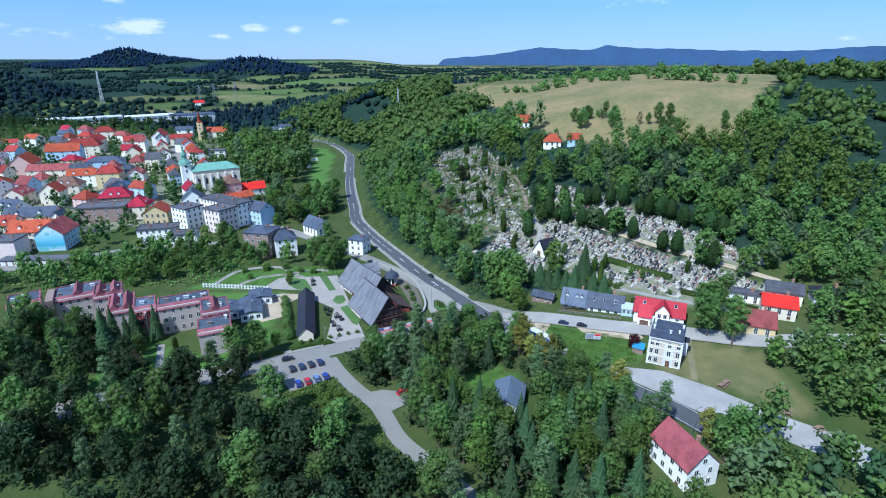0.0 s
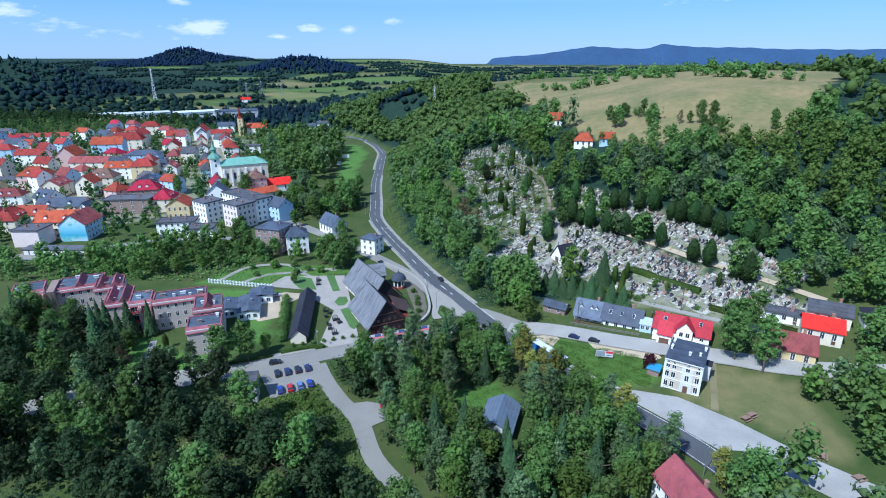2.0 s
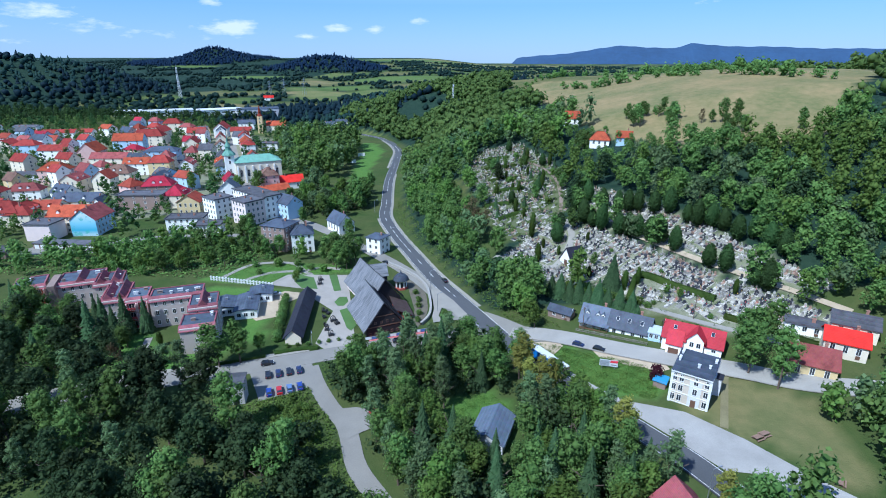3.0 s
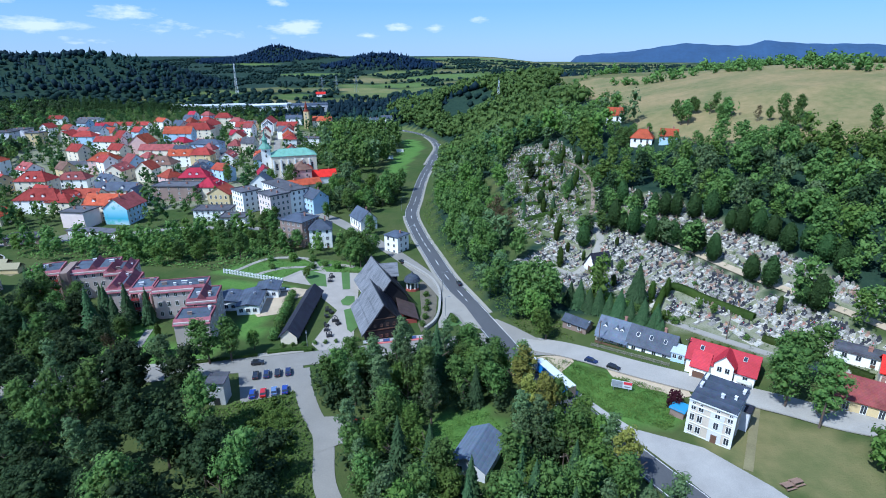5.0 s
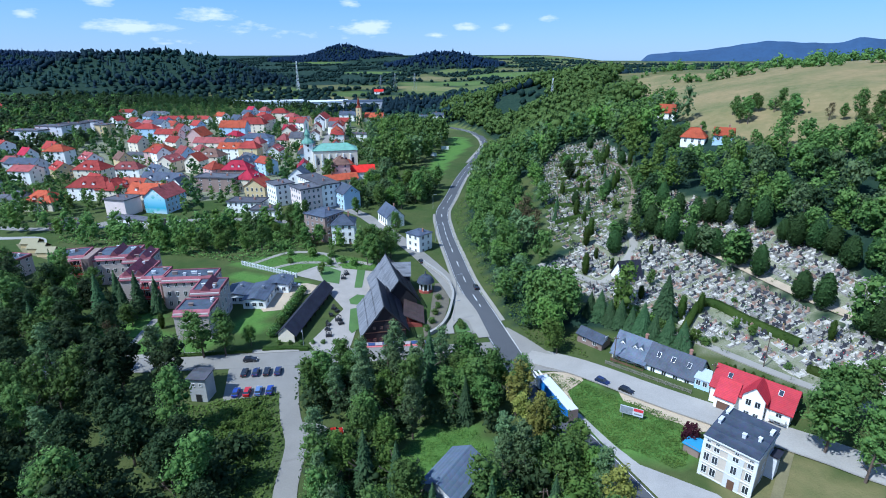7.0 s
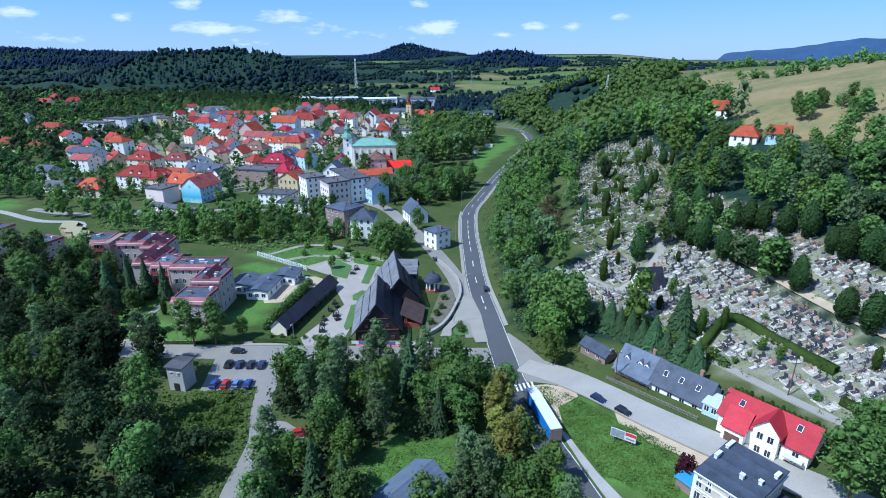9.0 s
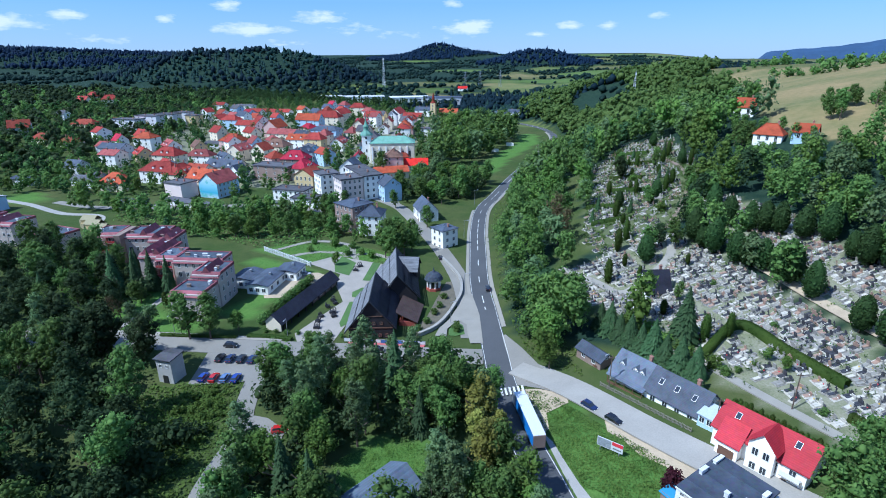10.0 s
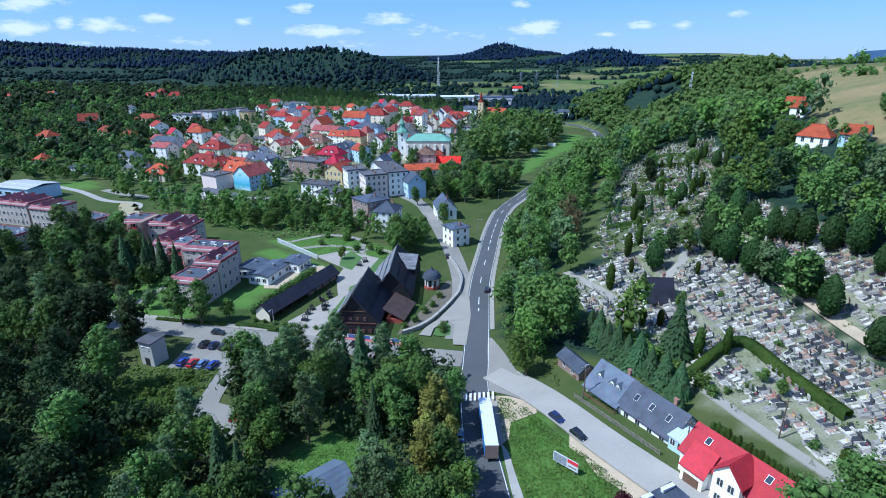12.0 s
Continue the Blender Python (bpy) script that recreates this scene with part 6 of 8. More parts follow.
LANES = [TOWN_STREET[12:], smooth_line([(-170, 330), (-230, 350), (-300, 380), (-380, 400)]), smooth_line([(-190, 300), (-250, 320), (-330, 345)]),
         smooth_line([(-230, 440), (-300, 440), (-390, 460), (-460, 470)]), smooth_line([(-200, 420), (-260, 400), (-320, 400)]), smooth_line([(-270, 540), (-340, 540), (-420, 560)]),
         smooth_line([(-300, 600), (-360, 590), (-440, 600)]), smooth_line([(-215, 280), (-290, 290), (-350, 310), (-420, 320)])]
for k, lane in enumerate(LANES):
    for side in (-1, 1):
        fill_rows(lane, side, 50 + 2 * k + side, 9, 16)


def far_tower():
    t = thing("town_hall_tower", -288, 636, gz(-288, 636), 15, "cream tower with a pointed orange roof", "tower")
    part("wall", Solid().box(-3, -3, -1, 3, 3, 20), WALLS["yellow"], t)
    part("roof", Solid().tube(0, 0, 20, 23, 3.6, 1.6, 8).tube(0, 0, 23, 25, 1.6, 1.6, 8).tube(0, 0, 25, 33, 1.9, 0.05, 8), ROOFS["rustroof"], t)
    for z in (6, 12, 16):
        put_window(t, 0, -3, z, 0, 1.2, 2.0)


far_tower()


def factory_hall(x, y, yaw, w, d, h, wall, roof, label):
    t = thing("factory_hall", x, y, gz(x, y), yaw, label, "factory")
    FOOTPRINTS.append((x, y, w * 0.5))
    part("wall", Solid().box(-w / 2, -d / 2, -2, w / 2, d / 2, h), WALLS[wall], t)
    part("roof", roof_mesh(w, d, h, 1.2, "gable"), roof, t)
    for i in range(int(w / 7)):
        put_window(t, -w / 2 + 4 + 7 * i, -d / 2, h * 0.45, 0, 4.5, 1.8)


PALESHEET = roof_mat("pale_sheet_roof", (0.55, 0.56, 0.58), 0.5, 1.0, 0.1)
factory_hall(-470, 720, 40, 70, 30, 8, "white", PALESHEET, "long white factory hall with a pale roof")
factory_hall(-420, 775, 40, 60, 34, 8, "white", PALESHEET, "white factory hall with a pale roof")
factory_hall(-372, 800, 30, 60, 34, 10, "greywall", ROOFS["slate"], "dark blue-grey factory hall")
factory_hall(-505, 690, 40, 36, 16, 7, "white", PALESHEET, "small white hall beside the factory")
factory_hall(-278, 168, 20, 26, 18, 7, "bluewall", PALESHEET, "pale blue sports hall with a white roof")
house(-452, 1010, 20, 18, 12, 5, 4, "gable", "brightred", "white", "far white house with a bright red roof")

# ---- trees ----
rng = np.random.default_rng(7)


def ico(sub):
    bm = bmesh.new()
    bmesh.ops.create_icosphere(bm, subdivisions=sub, radius=1.0)
    v = np.array([p.co[:] for p in bm.verts])
    f = np.array([[q.index for q in p.verts] for p in bm.faces])
    bm.free()
    return v, f


ICO1, ICO2 = ico(1), ico(2)
OCT = (np.array([(1, 0, 0), (-1, 0, 0), (0, 1, 0), (0, -1, 0), (0, 0, 1), (0, 0, -1)], float), np.array([(0, 2, 4), (2, 1, 4), (1, 3, 4), (3, 0, 4), (2, 0, 5), (1, 2, 5), (3, 1, 5), (0, 3, 5)]))


def join(chunks):
    vs, fs, o = [], [], 0
    for v, f in chunks:
        vs.append(v)
        fs.append(f + o)
        o += len(v)
    return np.concatenate(vs), np.concatenate(fs)


def leaf_quads(pos, nor, size, r):
    """Small leaf clumps, each a bent four-sided patch that faces roughly along its normal."""
    n = len(pos)
    nor = nor + r.normal(0, 0.45, (n, 3))
    nor /= np.linalg.norm(nor, axis=1)[:, None]
    a = np.cross(nor, r.normal(0, 1, (n, 3)))
    a /= np.linalg.norm(a, axis=1)[:, None] + 1e-9
    b = np.cross(nor, a)
    s = (size * r.uniform(0.6, 1.35, n))[:, None]
    bend = nor * s * 0.25
    v = np.stack([pos - a * s, pos - b * s * 0.7 + bend, pos + a * s, pos + b * s * 0.7 + bend], 1).reshape(-1, 3)
    k = np.arange(n)[:, None] * 4
    return v, np.concatenate([k + [0, 1, 2], k + [0, 2, 3]])


def broad_crown(seed, h, r, lobes, quads, size, sphere, low=0.22, core=0.8):
    """A crown of many uneven boughs, each a small dark core under loose leaf clumps."""
    g = np.random.default_rng(seed)
    chunks, cs, rs = [], [], []
    lean = g.normal(0, 0.05, 2) * r
    for i in range(lobes):
        t = (i + 0.5) / lobes
        zc = low + (0.95 - low) * t ** 0.85
        q = (zc - low * 0.4) / (1 - low * 0.4)
        wide = min(1.0, 1.9 * q) * (1 - q ** 2.4) ** 0.75 + 0.1
        ang = i * 2.4 + g.uniform(-0.6, 0.6)
        rad = r * wide * math.sqrt(g.uniform(0.05, 0.8)) * g.uniform(0.85, 1.12) if lobes > 1 else 0
        lr = r * g.uniform(0.5, 1.0) * (0.9 if lobes < 6 else 0.7 if lobes < 10 else 0.58 if lobes < 16 else 0.5) * (0.55 + 0.5 * wide)
        cs.append((rad * math.cos(ang) + lean[0] * zc * 8, rad * math.sin(ang) + lean[1] * zc * 8, h * zc))
        rs.append(lr)
    v0, f0 = OCT if lobes > 4 else sphere
    cs, rs = np.array(cs), np.array(rs)
    for c, lr in zip(cs, rs):
        bumps = 1 + g.normal(0, 0.16 if core < 0.85 else 0.3, len(v0))
        chunks.append((v0 * (bumps * lr * core * 0.9)[:, None] * [1, 1, 0.9] + c, f0))
    which = g.choice(lobes, quads, p=rs ** 2 / (rs ** 2).sum())
    dirs = g.normal(0, 1, (quads, 3))
    dirs[:, 2] = dirs[:, 2] * 0.8 + 0.35
    dirs /= np.linalg.norm(dirs, axis=1)[:, None]
    reach = rs[which] * (0.62 + 0.62 * g.uniform(0, 1, quads) ** 0.8)
    pos = cs[which] + dirs * reach[:, None]
    chunks.append(leaf_quads(pos, dirs + [0, 0, 0.25], np.full(quads, size), g))
    return join(chunks)


def spruce_crown(seed, h, r, whorls, per):
    """Whorls of drooping branches round a slim cone."""
    g = np.random.default_rng(seed)
    n = 8
    ring = [[(r * 0.33 * math.cos(2 * math.pi * i / n), r * 0.33 * math.sin(2 * math.pi * i / n), h * 0.1) for i in range(n)], [(0, 0, h * 0.97)]]
    chunks = [(np.array(ring[0] + ring[1]), np.array([[i, (i + 1) % n, n] for i in range(n)]))]
    V, F = [], []
    for k in range(whorls):
        t = k / (whorls - 1)
        z = h * (0.08 + 0.88 * t)
        length = r * (1 - t) ** 0.85 * 1.02 + 0.18
        cnt = max(4, int(per * (1 - 0.55 * t)))
        for i in range(cnt):
            a = 2 * math.pi * (i + g.uniform(-0.35, 0.35)) / cnt + k * 0.7
            ln = length * g.uniform(0.72, 1.15)
            w = max(0.2, ln * 0.24)
            d = np.array([math.cos(a), math.sin(a), 0])
            s = np.array([-d[1], d[0], 0])
            zz = z + g.uniform(-0.15, 0.15)
            o = len(V)
            V += [d * 0.05 + [0, 0, zz + 0.25], d * ln * 0.55 + s * w + [0, 0, zz - ln * 0.2], d * ln + [0, 0, zz - ln * 0.34], d * ln * 0.55 - s * w + [0, 0, zz - ln * 0.2], d * ln * 0.6 + [0, 0, zz + 0.06 * ln]]
            F += [[o, o + 1, o + 4], [o + 1, o + 2, o + 4], [o + 2, o + 3, o + 4], [o + 3, o, o + 4]]
    chunks.append((np.array(V), np.array(F)))
    return join(chunks)


def column_crown(seed, h, r, quads, size):
    g = np.random.default_rng(seed)
    v0, f0 = ICO2
    v = v0 * (1 + g.normal(0, 0.06, len(v0)))[:, None] * [r * 0.9, r * 0.9, h * 0.49] + [0, 0, h * 0.5]
    d = g.normal(0, 1, (quads, 3))
    d /= np.linalg.norm(d, axis=1)[:, None]
    pos = d * [r, r, h * 0.5] * g.uniform(0.9, 1.08, quads)[:, None] + [0, 0, h * 0.5]
    return join([(v, f0), leaf_quads(pos, d, np.full(quads, size), g)])


def egg_crown(seed, h, r, quads, size):
    """A clipped egg-shaped crown over a short stem."""
    v, f = column_crown(seed, h, r, quads, size)
    v = v.copy()
    q = np.clip(v[:, 2] / h, 0, 1)
    v[:, :2] *= (1.12 - 0.4 * q)[:, None]
    v[:, 2] += 1.0
    return v, f


def trunk_mesh(seed, h, r, limbs=5):
    g = random.Random(seed)
    s = Solid()
    s.tube(0, 0, -0.8, 0.5, r * 1.5, r, 7).tube(0, 0, 0.5, h * 0.55, r, r * 0.6, 7).tube(0, 0, h * 0.55, h * 0.85, r * 0.6, r * 0.2, 6)
    for i in range(limbs):
        a, z = g.uniform(0, 6.28), h * g.uniform(0.25, 0.55)
        e = h * g.uniform(0.18, 0.3)
        s.bar((0, 0, z), (math.cos(a) * e, math.sin(a) * e, z + e * 0.9), r * 0.33)
    return s.mesh("trunk")


KINDS = {}


def tree_kind(key, crown, leaf, trunk_h, trunk_r, labels):
    me = mesh_from("crown", *crown, smooth=False)
    me.materials.append(LEAF[leaf])
    tr = trunk_mesh(len(KINDS) + 3, trunk_h, trunk_r)
    tr.materials.append(BARK)
    KINDS[key] = (me, tr, labels)


for i in range(4):
    tree_kind("broad%d" % i, broad_crown(10 + i, 14.0 + 1.5 * i, 4.2 + 0.2 * i, 34, 1560, 0.29, ICO1), "broad", 11, 0.3, "tall broad-leaved tree with a dense dark green crown")
# broad-leaved trees whose leaf colour holds the cloud shade
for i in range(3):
    tree_kind("alder%d" % i, broad_crown(24 + i, 14.0 + 1.5 * i, 4.3 + 0.2 * i, 34, 1500, 0.29, ICO1), "alder", 11, 0.3, "tall broad-leaved tree with a dense crown, leaf colour darkened for cloud shade")
for i in range(2):
    tree_kind("light%d" % i, broad_crown(30 + i, 12 + i, 4.1, 30, 1400, 0.28, ICO1), "light", 9, 0.25, "broad-leaved tree with a bright green crown")
for i in range(3):
    tree_kind("spruce%d" % i, spruce_crown(40 + i, 17 + 2 * i, 3.1 + 0.3 * i, 32, 22), "spruce", 15, 0.28, "tall dark green spruce with drooping branches")
for i in range(2):
    tree_kind("pine%d" % i, spruce_crown(46 + i, 10 + 2 * i, 3.1 + 0.3 * i, 28, 30), "spruce", 8, 0.2, "bushy dark green young spruce")
for i in range(2):
    tree_kind("thuja%d" % i, column_crown(50 + i, 5 + i, 0.9, 420, 0.17), "thuja", 1.5, 0.12, "slim columnar dark green thuja")
tree_kind("poplar0", broad_crown(58, 18, 2.9, 34, 1500, 0.27, ICO1, 0.12), "grey", 14, 0.26, "slender tall tree with grey-green leaves")
tree_kind("yellow0", broad_crown(60, 15, 3.3, 30, 1400, 0.26, ICO1), "yellow", 11, 0.25, "birch with a yellowing crown")
tree_kind("purple0", broad_crown(61, 4.6, 2.2, 16, 700, 0.24, ICO1, 0.1), "purple", 2, 0.15, "round dark purple-leaved tree")
tree_kind("willow0", broad_crown(62, 11, 4.6, 26, 1050, 0.38, ICO1), "grey", 8, 0.3, "weeping willow with a pale green crown")
tree_kind("bare0", broad_crown(63, 17, 4.2, 24, 900, 0.3, ICO1, core=0.5), "bare", 14, 0.28, "half-bare tree with thin brownish leaves")
tree_kind("round0", egg_crown(64, 8.2, 2.5, 1000, 0.3), "lime", 5, 0.22, "clipped round-crowned lime tree")
tree_kind("round1", egg_crown(65, 9.2, 2.45, 1000, 0.3), "lime", 5, 0.22, "clipped round-crowned lime tree")
tree_kind("bush0", broad_crown(66, 2.6, 1.8, 9, 300, 0.25, ICO1, 0.05), "light", 0.6, 0.06, "leafy bright green rounded bush")
tree_kind("bush1", broad_crown(67, 2.2, 1.5, 9, 280, 0.22, ICO1, 0.05), "broad", 0.6, 0.06, "dark green rounded garden bush")
PLANTED = []


def tree(key, x, y, scale=1.0, group="", label=""):
    me, tr, lab = KINDS[key]
    kind = next((v for k, v in (("bush", "bush"), ("spruce", "spruce_tree"), ("pine", "spruce_tree"), ("thuja", "thuja")) if key.startswith(k)), "tree")
    t = thing(kind, x, y, gz(x, y) - 0.1, float(rng.uniform(0, 360)), label or lab, kind.split("_")[0], group)
    s = scale * float(rng.uniform(0.92, 1.08))
    t.scale = (s * float(rng.uniform(0.92, 1.08)), s * float(rng.uniform(0.92, 1.08)), s)
    part("trunk", tr, None, t)
    part("crown", me, None, t)
    PLANTED.append((x, y))
    return t


def free(x, y, margin=0.0):
    """Which of the points are clear of roads, houses and yards."""
    ok = np.ones(np.shape(x), bool)
    for line, w in LINES:
        ok &= ~near_line(x, y, line, w + margin)
    for fx, fy, r in FOOTPRINTS:
        ok &= (x - fx) ** 2 + (y - fy) ** 2 > (r + margin) ** 2
    for poly in (CAR_PARK, MILL_YARD, PITCH, NORTH_LAWN):
        ok &= ~inside(x, y, poly)
    return ok


def scatter(poly, spacing, seed, jitter=0.4):
    g = np.random.default_rng(seed)
    xs, ys = [p[0] for p in poly], [p[1] for p in poly]
    gx, gy = np.meshgrid(np.arange(min(xs), max(xs), spacing), np.arange(min(ys), max(ys), spacing))
    x, y = gx.ravel() + g.uniform(-jitter, jitter, gx.size) * spacing, gy.ravel() + g.uniform(-jitter, jitter, gx.size) * spacing
    keep = inside(x, y, poly)
    return x[keep], y[keep]


def grove(poly, spacing, seed, mix, margin=1.5, lo=0.75, hi=1.15, group="", clear=()):
    """Single trees over a stretch of the plan."""
    g = np.random.default_rng(seed)
    x, y = scatter(poly, spacing, seed)
    keep = free(x, y, margin)
    for c in clear:
        keep &= ~inside(x, y, c)
    for a, b in zip(x[keep], y[keep]):
        tree(mix[int(g.integers(0, len(mix)))], float(a), float(b), float(g.uniform(lo, hi)), group)


def woods(name, x, y, crowns, seed, leaf, label, lo=0.8, hi=1.2, lift=0.0):
    """Many trees in one object."""
    g = np.random.default_rng(seed)
    which = g.integers(0, len(crowns), len(x))
    z = ground_z(x, y) - 0.3 + lift
    chunks = []
    for k, (v, f) in enumerate(crowns):
        idx = np.nonzero(which == k)[0]
        if not len(idx):
            continue
        a = g.uniform(0, 2 * math.pi, len(idx))
        s = g.uniform(lo, hi, len(idx))
        ca, sa = np.cos(a) * s, np.sin(a) * s
        st = g.uniform(0.85, 1.2, len(idx)) * s
        vx = v[None, :, 0] * ca[:, None] - v[None, :, 1] * sa[:, None] + x[idx][:, None]
        vy = v[None, :, 0] * sa[:, None] + v[None, :, 1] * ca[:, None] + y[idx][:, None]
        vz = v[None, :, 2] * st[:, None] + z[idx][:, None]
        V = np.stack([vx, vy, vz], 2).reshape(-1, 3)
        F = (f[None] + (np.arange(len(idx)) * len(v))[:, None, None]).reshape(-1, 3)
        chunks.append((V, F))
    V, F = join(chunks)
    me = mesh_from(name, V, F)
    me.materials.append(LEAF[leaf])
    return tagged(part(name, me, None), label, "woods", kind="stuff")


# trees one by one
FRONT_WOOD = [(-26, 142), (-24, 147), (-12, 152), (2, 158), (13, 163), (18, 158), (28, 146), (38, 130), (44, 122), (60, 90), (40, 62), (4, 66), (-6, 106), (-12, 130)]
grove(FRONT_WOOD, 5.8, 3, ["broad0", "poplar0", "spruce1", "light1", "poplar0", "broad3", "spruce0", "light0", "broad1", "poplar0"], 1.2, 0.7, 1.0, "trees between the lane and the main road", [HUT_GARDEN])
ROAD_WOOD = [(40, 118), (50, 119), (60, 107), (66, 96), (60, 86), (46, 92)]
grove(ROAD_WOOD, 5.4, 15, ["broad0", "poplar0", "broad2", "spruce0", "broad1"], 0.8, 0.65, 0.9, "trees between the lane and the main road")
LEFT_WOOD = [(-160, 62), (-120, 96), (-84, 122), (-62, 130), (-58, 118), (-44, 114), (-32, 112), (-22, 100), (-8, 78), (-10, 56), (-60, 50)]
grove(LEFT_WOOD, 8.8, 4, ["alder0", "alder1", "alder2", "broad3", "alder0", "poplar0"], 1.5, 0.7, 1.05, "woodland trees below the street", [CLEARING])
for k, (px, py) in enumerate(((39.7, 234), (51.3, 246), (54.6, 242), (57.9, 238.4), (64, 233), (67.5, 231), (70.6, 229), (74.4, 225.6), (77.3, 222.7), (82, 216.9), (91, 206), (95.4, 202.4), (102, 193.5), (104.5, 190.5),
                              (49, 258), (54.7, 262), (60, 254), (66.1, 250), (70, 248.5), (73.9, 247), (79.6, 244), (85.2, 242), (90.4, 234), (93, 230.5), (97.9, 228.7), (101.5, 225.6), (104.2, 219), (109.7, 219), (113, 213), (116, 208))):
    tree("round%d" % (k % 2), px, py, (1.02, 1.12, 0.95, 1.18, 1.06)[k % 5], "clipped trees in rows across the cemetery")
for k, (px, py) in enumerate(((36, 198), (39, 196), (42, 193.5), (45, 192), (48, 190), (51, 188.5), (54, 187), (57.5, 185), (61, 183))):
    tree("pine%d" % (k % 2), px, py, 0.82, "spruces between the small houses and the cemetery")
tree("pine1", 56.5, 196, 1.25)
tree("pine0", 62, 178.5, 0.6)
tree("pine0", 60.2, 182, 0.55)
tree("thuja1", 61, 197, 1.35)
tree("thuja0", 46, 206, 1.0)
tree("broad1", 52, 214, 0.42)
tree("light0", 29.5, 176.8, 0.82, label="broad-leaved tree beside the wooden shed")
tree("purple0", 61, 149, 1.0)
for px, py, k in ((91, 165, 0.9), (86, 152, 0.95), (89, 158, 1.0), (90, 164, 0.7), (91, 146, 0.85)):
    tree("broad%d" % (px % 4), px, py, k, "trees between the red-roofed houses")
for k, (p, q) in enumerate(zip(MAIN_ROAD[:-1], MAIN_ROAD[1:])):
    if (92 < p[1] < 112 or 128 < p[1] < 164) and k % 2 == 0 and p[0] > 22:
        tx, ty = q[0] - p[0], q[1] - p[1]
        d = -(6.6 + 1.2 * (k % 4 == 0)) / math.hypot(tx, ty)
        tree(("poplar0", "broad1", "light0", "broad2", "yellow0")[(k // 2) % 5], p[0] + ty * d, p[1] - tx * d, 0.72 + 0.1 * (k % 3), "roadside trees along the main road")
for px, py in ((-198.6, 395.0), (-188.1, 407.8)):
    tree("poplar0", px, py, 0.85, "slender trees before the church")
for px, py in ((-10.4, 179), (-10.6, 184), (-12, 190), (-13, 195), (-15, 201), (-2, 186), (-0.8, 184)):
    tree("bush1", px, py, 0.9, "clipped bushes in the creek garden")
tree("yellow0", 31, 137, 1.0)
tree("yellow0", 24.5, 149, 1.0)
tree("yellow0", 28, 143, 0.8)
tree("light0", 38.8, 130.4, 0.9)
tree("light1", 44, 131, 0.85)
tree("bare0", -2, 258, 1.0)
tree("bare0", 3, 250, 0.9)
MILL_WOOD = [(-60, 216), (-46, 220), (-44, 232), (-52, 244), (-62, 236)]
grove(MILL_WOOD, 6.0, 6, ["broad0", "broad2", "broad1"], 0.5, 0.65, 0.9, "trees behind the old mill")
PARK_WOOD = [(-140, 200), (-128, 240), (-104, 254), (-84, 236), (-78, 228), (-100, 222), (-118, 208)]
grove(PARK_WOOD, 7.6, 8, ["broad1", "broad2", "light0", "broad0"], 0.5, 0.5, 0.76, "trees behind the gardens")
for px, py, k in ((-68, 216, "bush1"), (-84, 212, "bush1"), (-80, 222, "bush0"), (-64, 220, "bush1"), (-90, 220, "bush1"), (-72, 224, "bush1"), (-58, 219, "bush0")):
    tree(k, px, py, 1.2, "rounded bushes in the garden")
tree("light0", -66, 206, 0.5)
HEDGE_POINTS = [(-52 - 0.31 * i * 2.4, 160 + 0.95 * i * 2.4) for i in range(14)]
for k, (px, py) in enumerate(HEDGE_POINTS):
    tree("bush1", px - 1.0, py, 1.15, "row of clipped bushes beside the long shed")
for px in range(-48, -26, 3):
    tree("bush1", px, 156.5 + (px + 48) * 0.42, 0.55, "low bushes along the street")
for px, py, k, s in ((-58, 146, "broad1", 0.92), (-63, 143, "broad2", 0.9), (-55, 153, "light1", 0.52), (-82, 142, "willow0", 0.6), (-98, 150, "broad0", 0.6), (-104, 158, "spruce0", 0.85),
                    (-110, 156, "spruce1", 0.85), (-116, 160, "spruce0", 0.8), (-124, 158, "broad1", 0.9), (-134, 156, "broad2", 0.95), (-146, 160, "spruce1", 0.85), (-92, 140, "bare0", 0.5),
                    (-88, 152, "thuja0", 1.0), (-126, 140, "broad3", 0.95), (-140, 142, "broad0", 1.0), (-112, 138, "broad1", 0.9), (-104, 128, "broad2", 0.85), (-154, 148, "broad3", 1.0), (-166, 156, "broad1", 1.0)):
    tree(k, px, py, s, "trees before the apartment blocks")
for px, py, k, s in ((-60, 262, "broad0", 0.7), (-92, 282, "broad1", 0.7), (-100, 300, "broad2", 0.9), (-94, 316, "willow0", 1.1), (-113, 366, "willow0", 1.3), (-120, 372, "broad1", 1.0), (-86, 300, "broad3", 0.8),
                    (-75, 300, "broad2", 0.75), (-78, 318, "light0", 0.7), (-84, 336, "broad0", 0.7), (-162, 342, "light0", 1.0), (-152, 346, "broad0", 1.1), (-198, 346, "broad1", 0.9), (-120, 276, "broad0", 0.6)):
    tree(k, px, py, s, "trees at the edge of the town")
for px, py in ((88, 343), (91, 341), (105, 333), (128, 313), (132, 316), (136, 311), (161, 308), (60, 330), (58, 326), (55, 333)):
    tree("broad%d" % (px % 4), px, py, 0.7, "trees below the meadow")

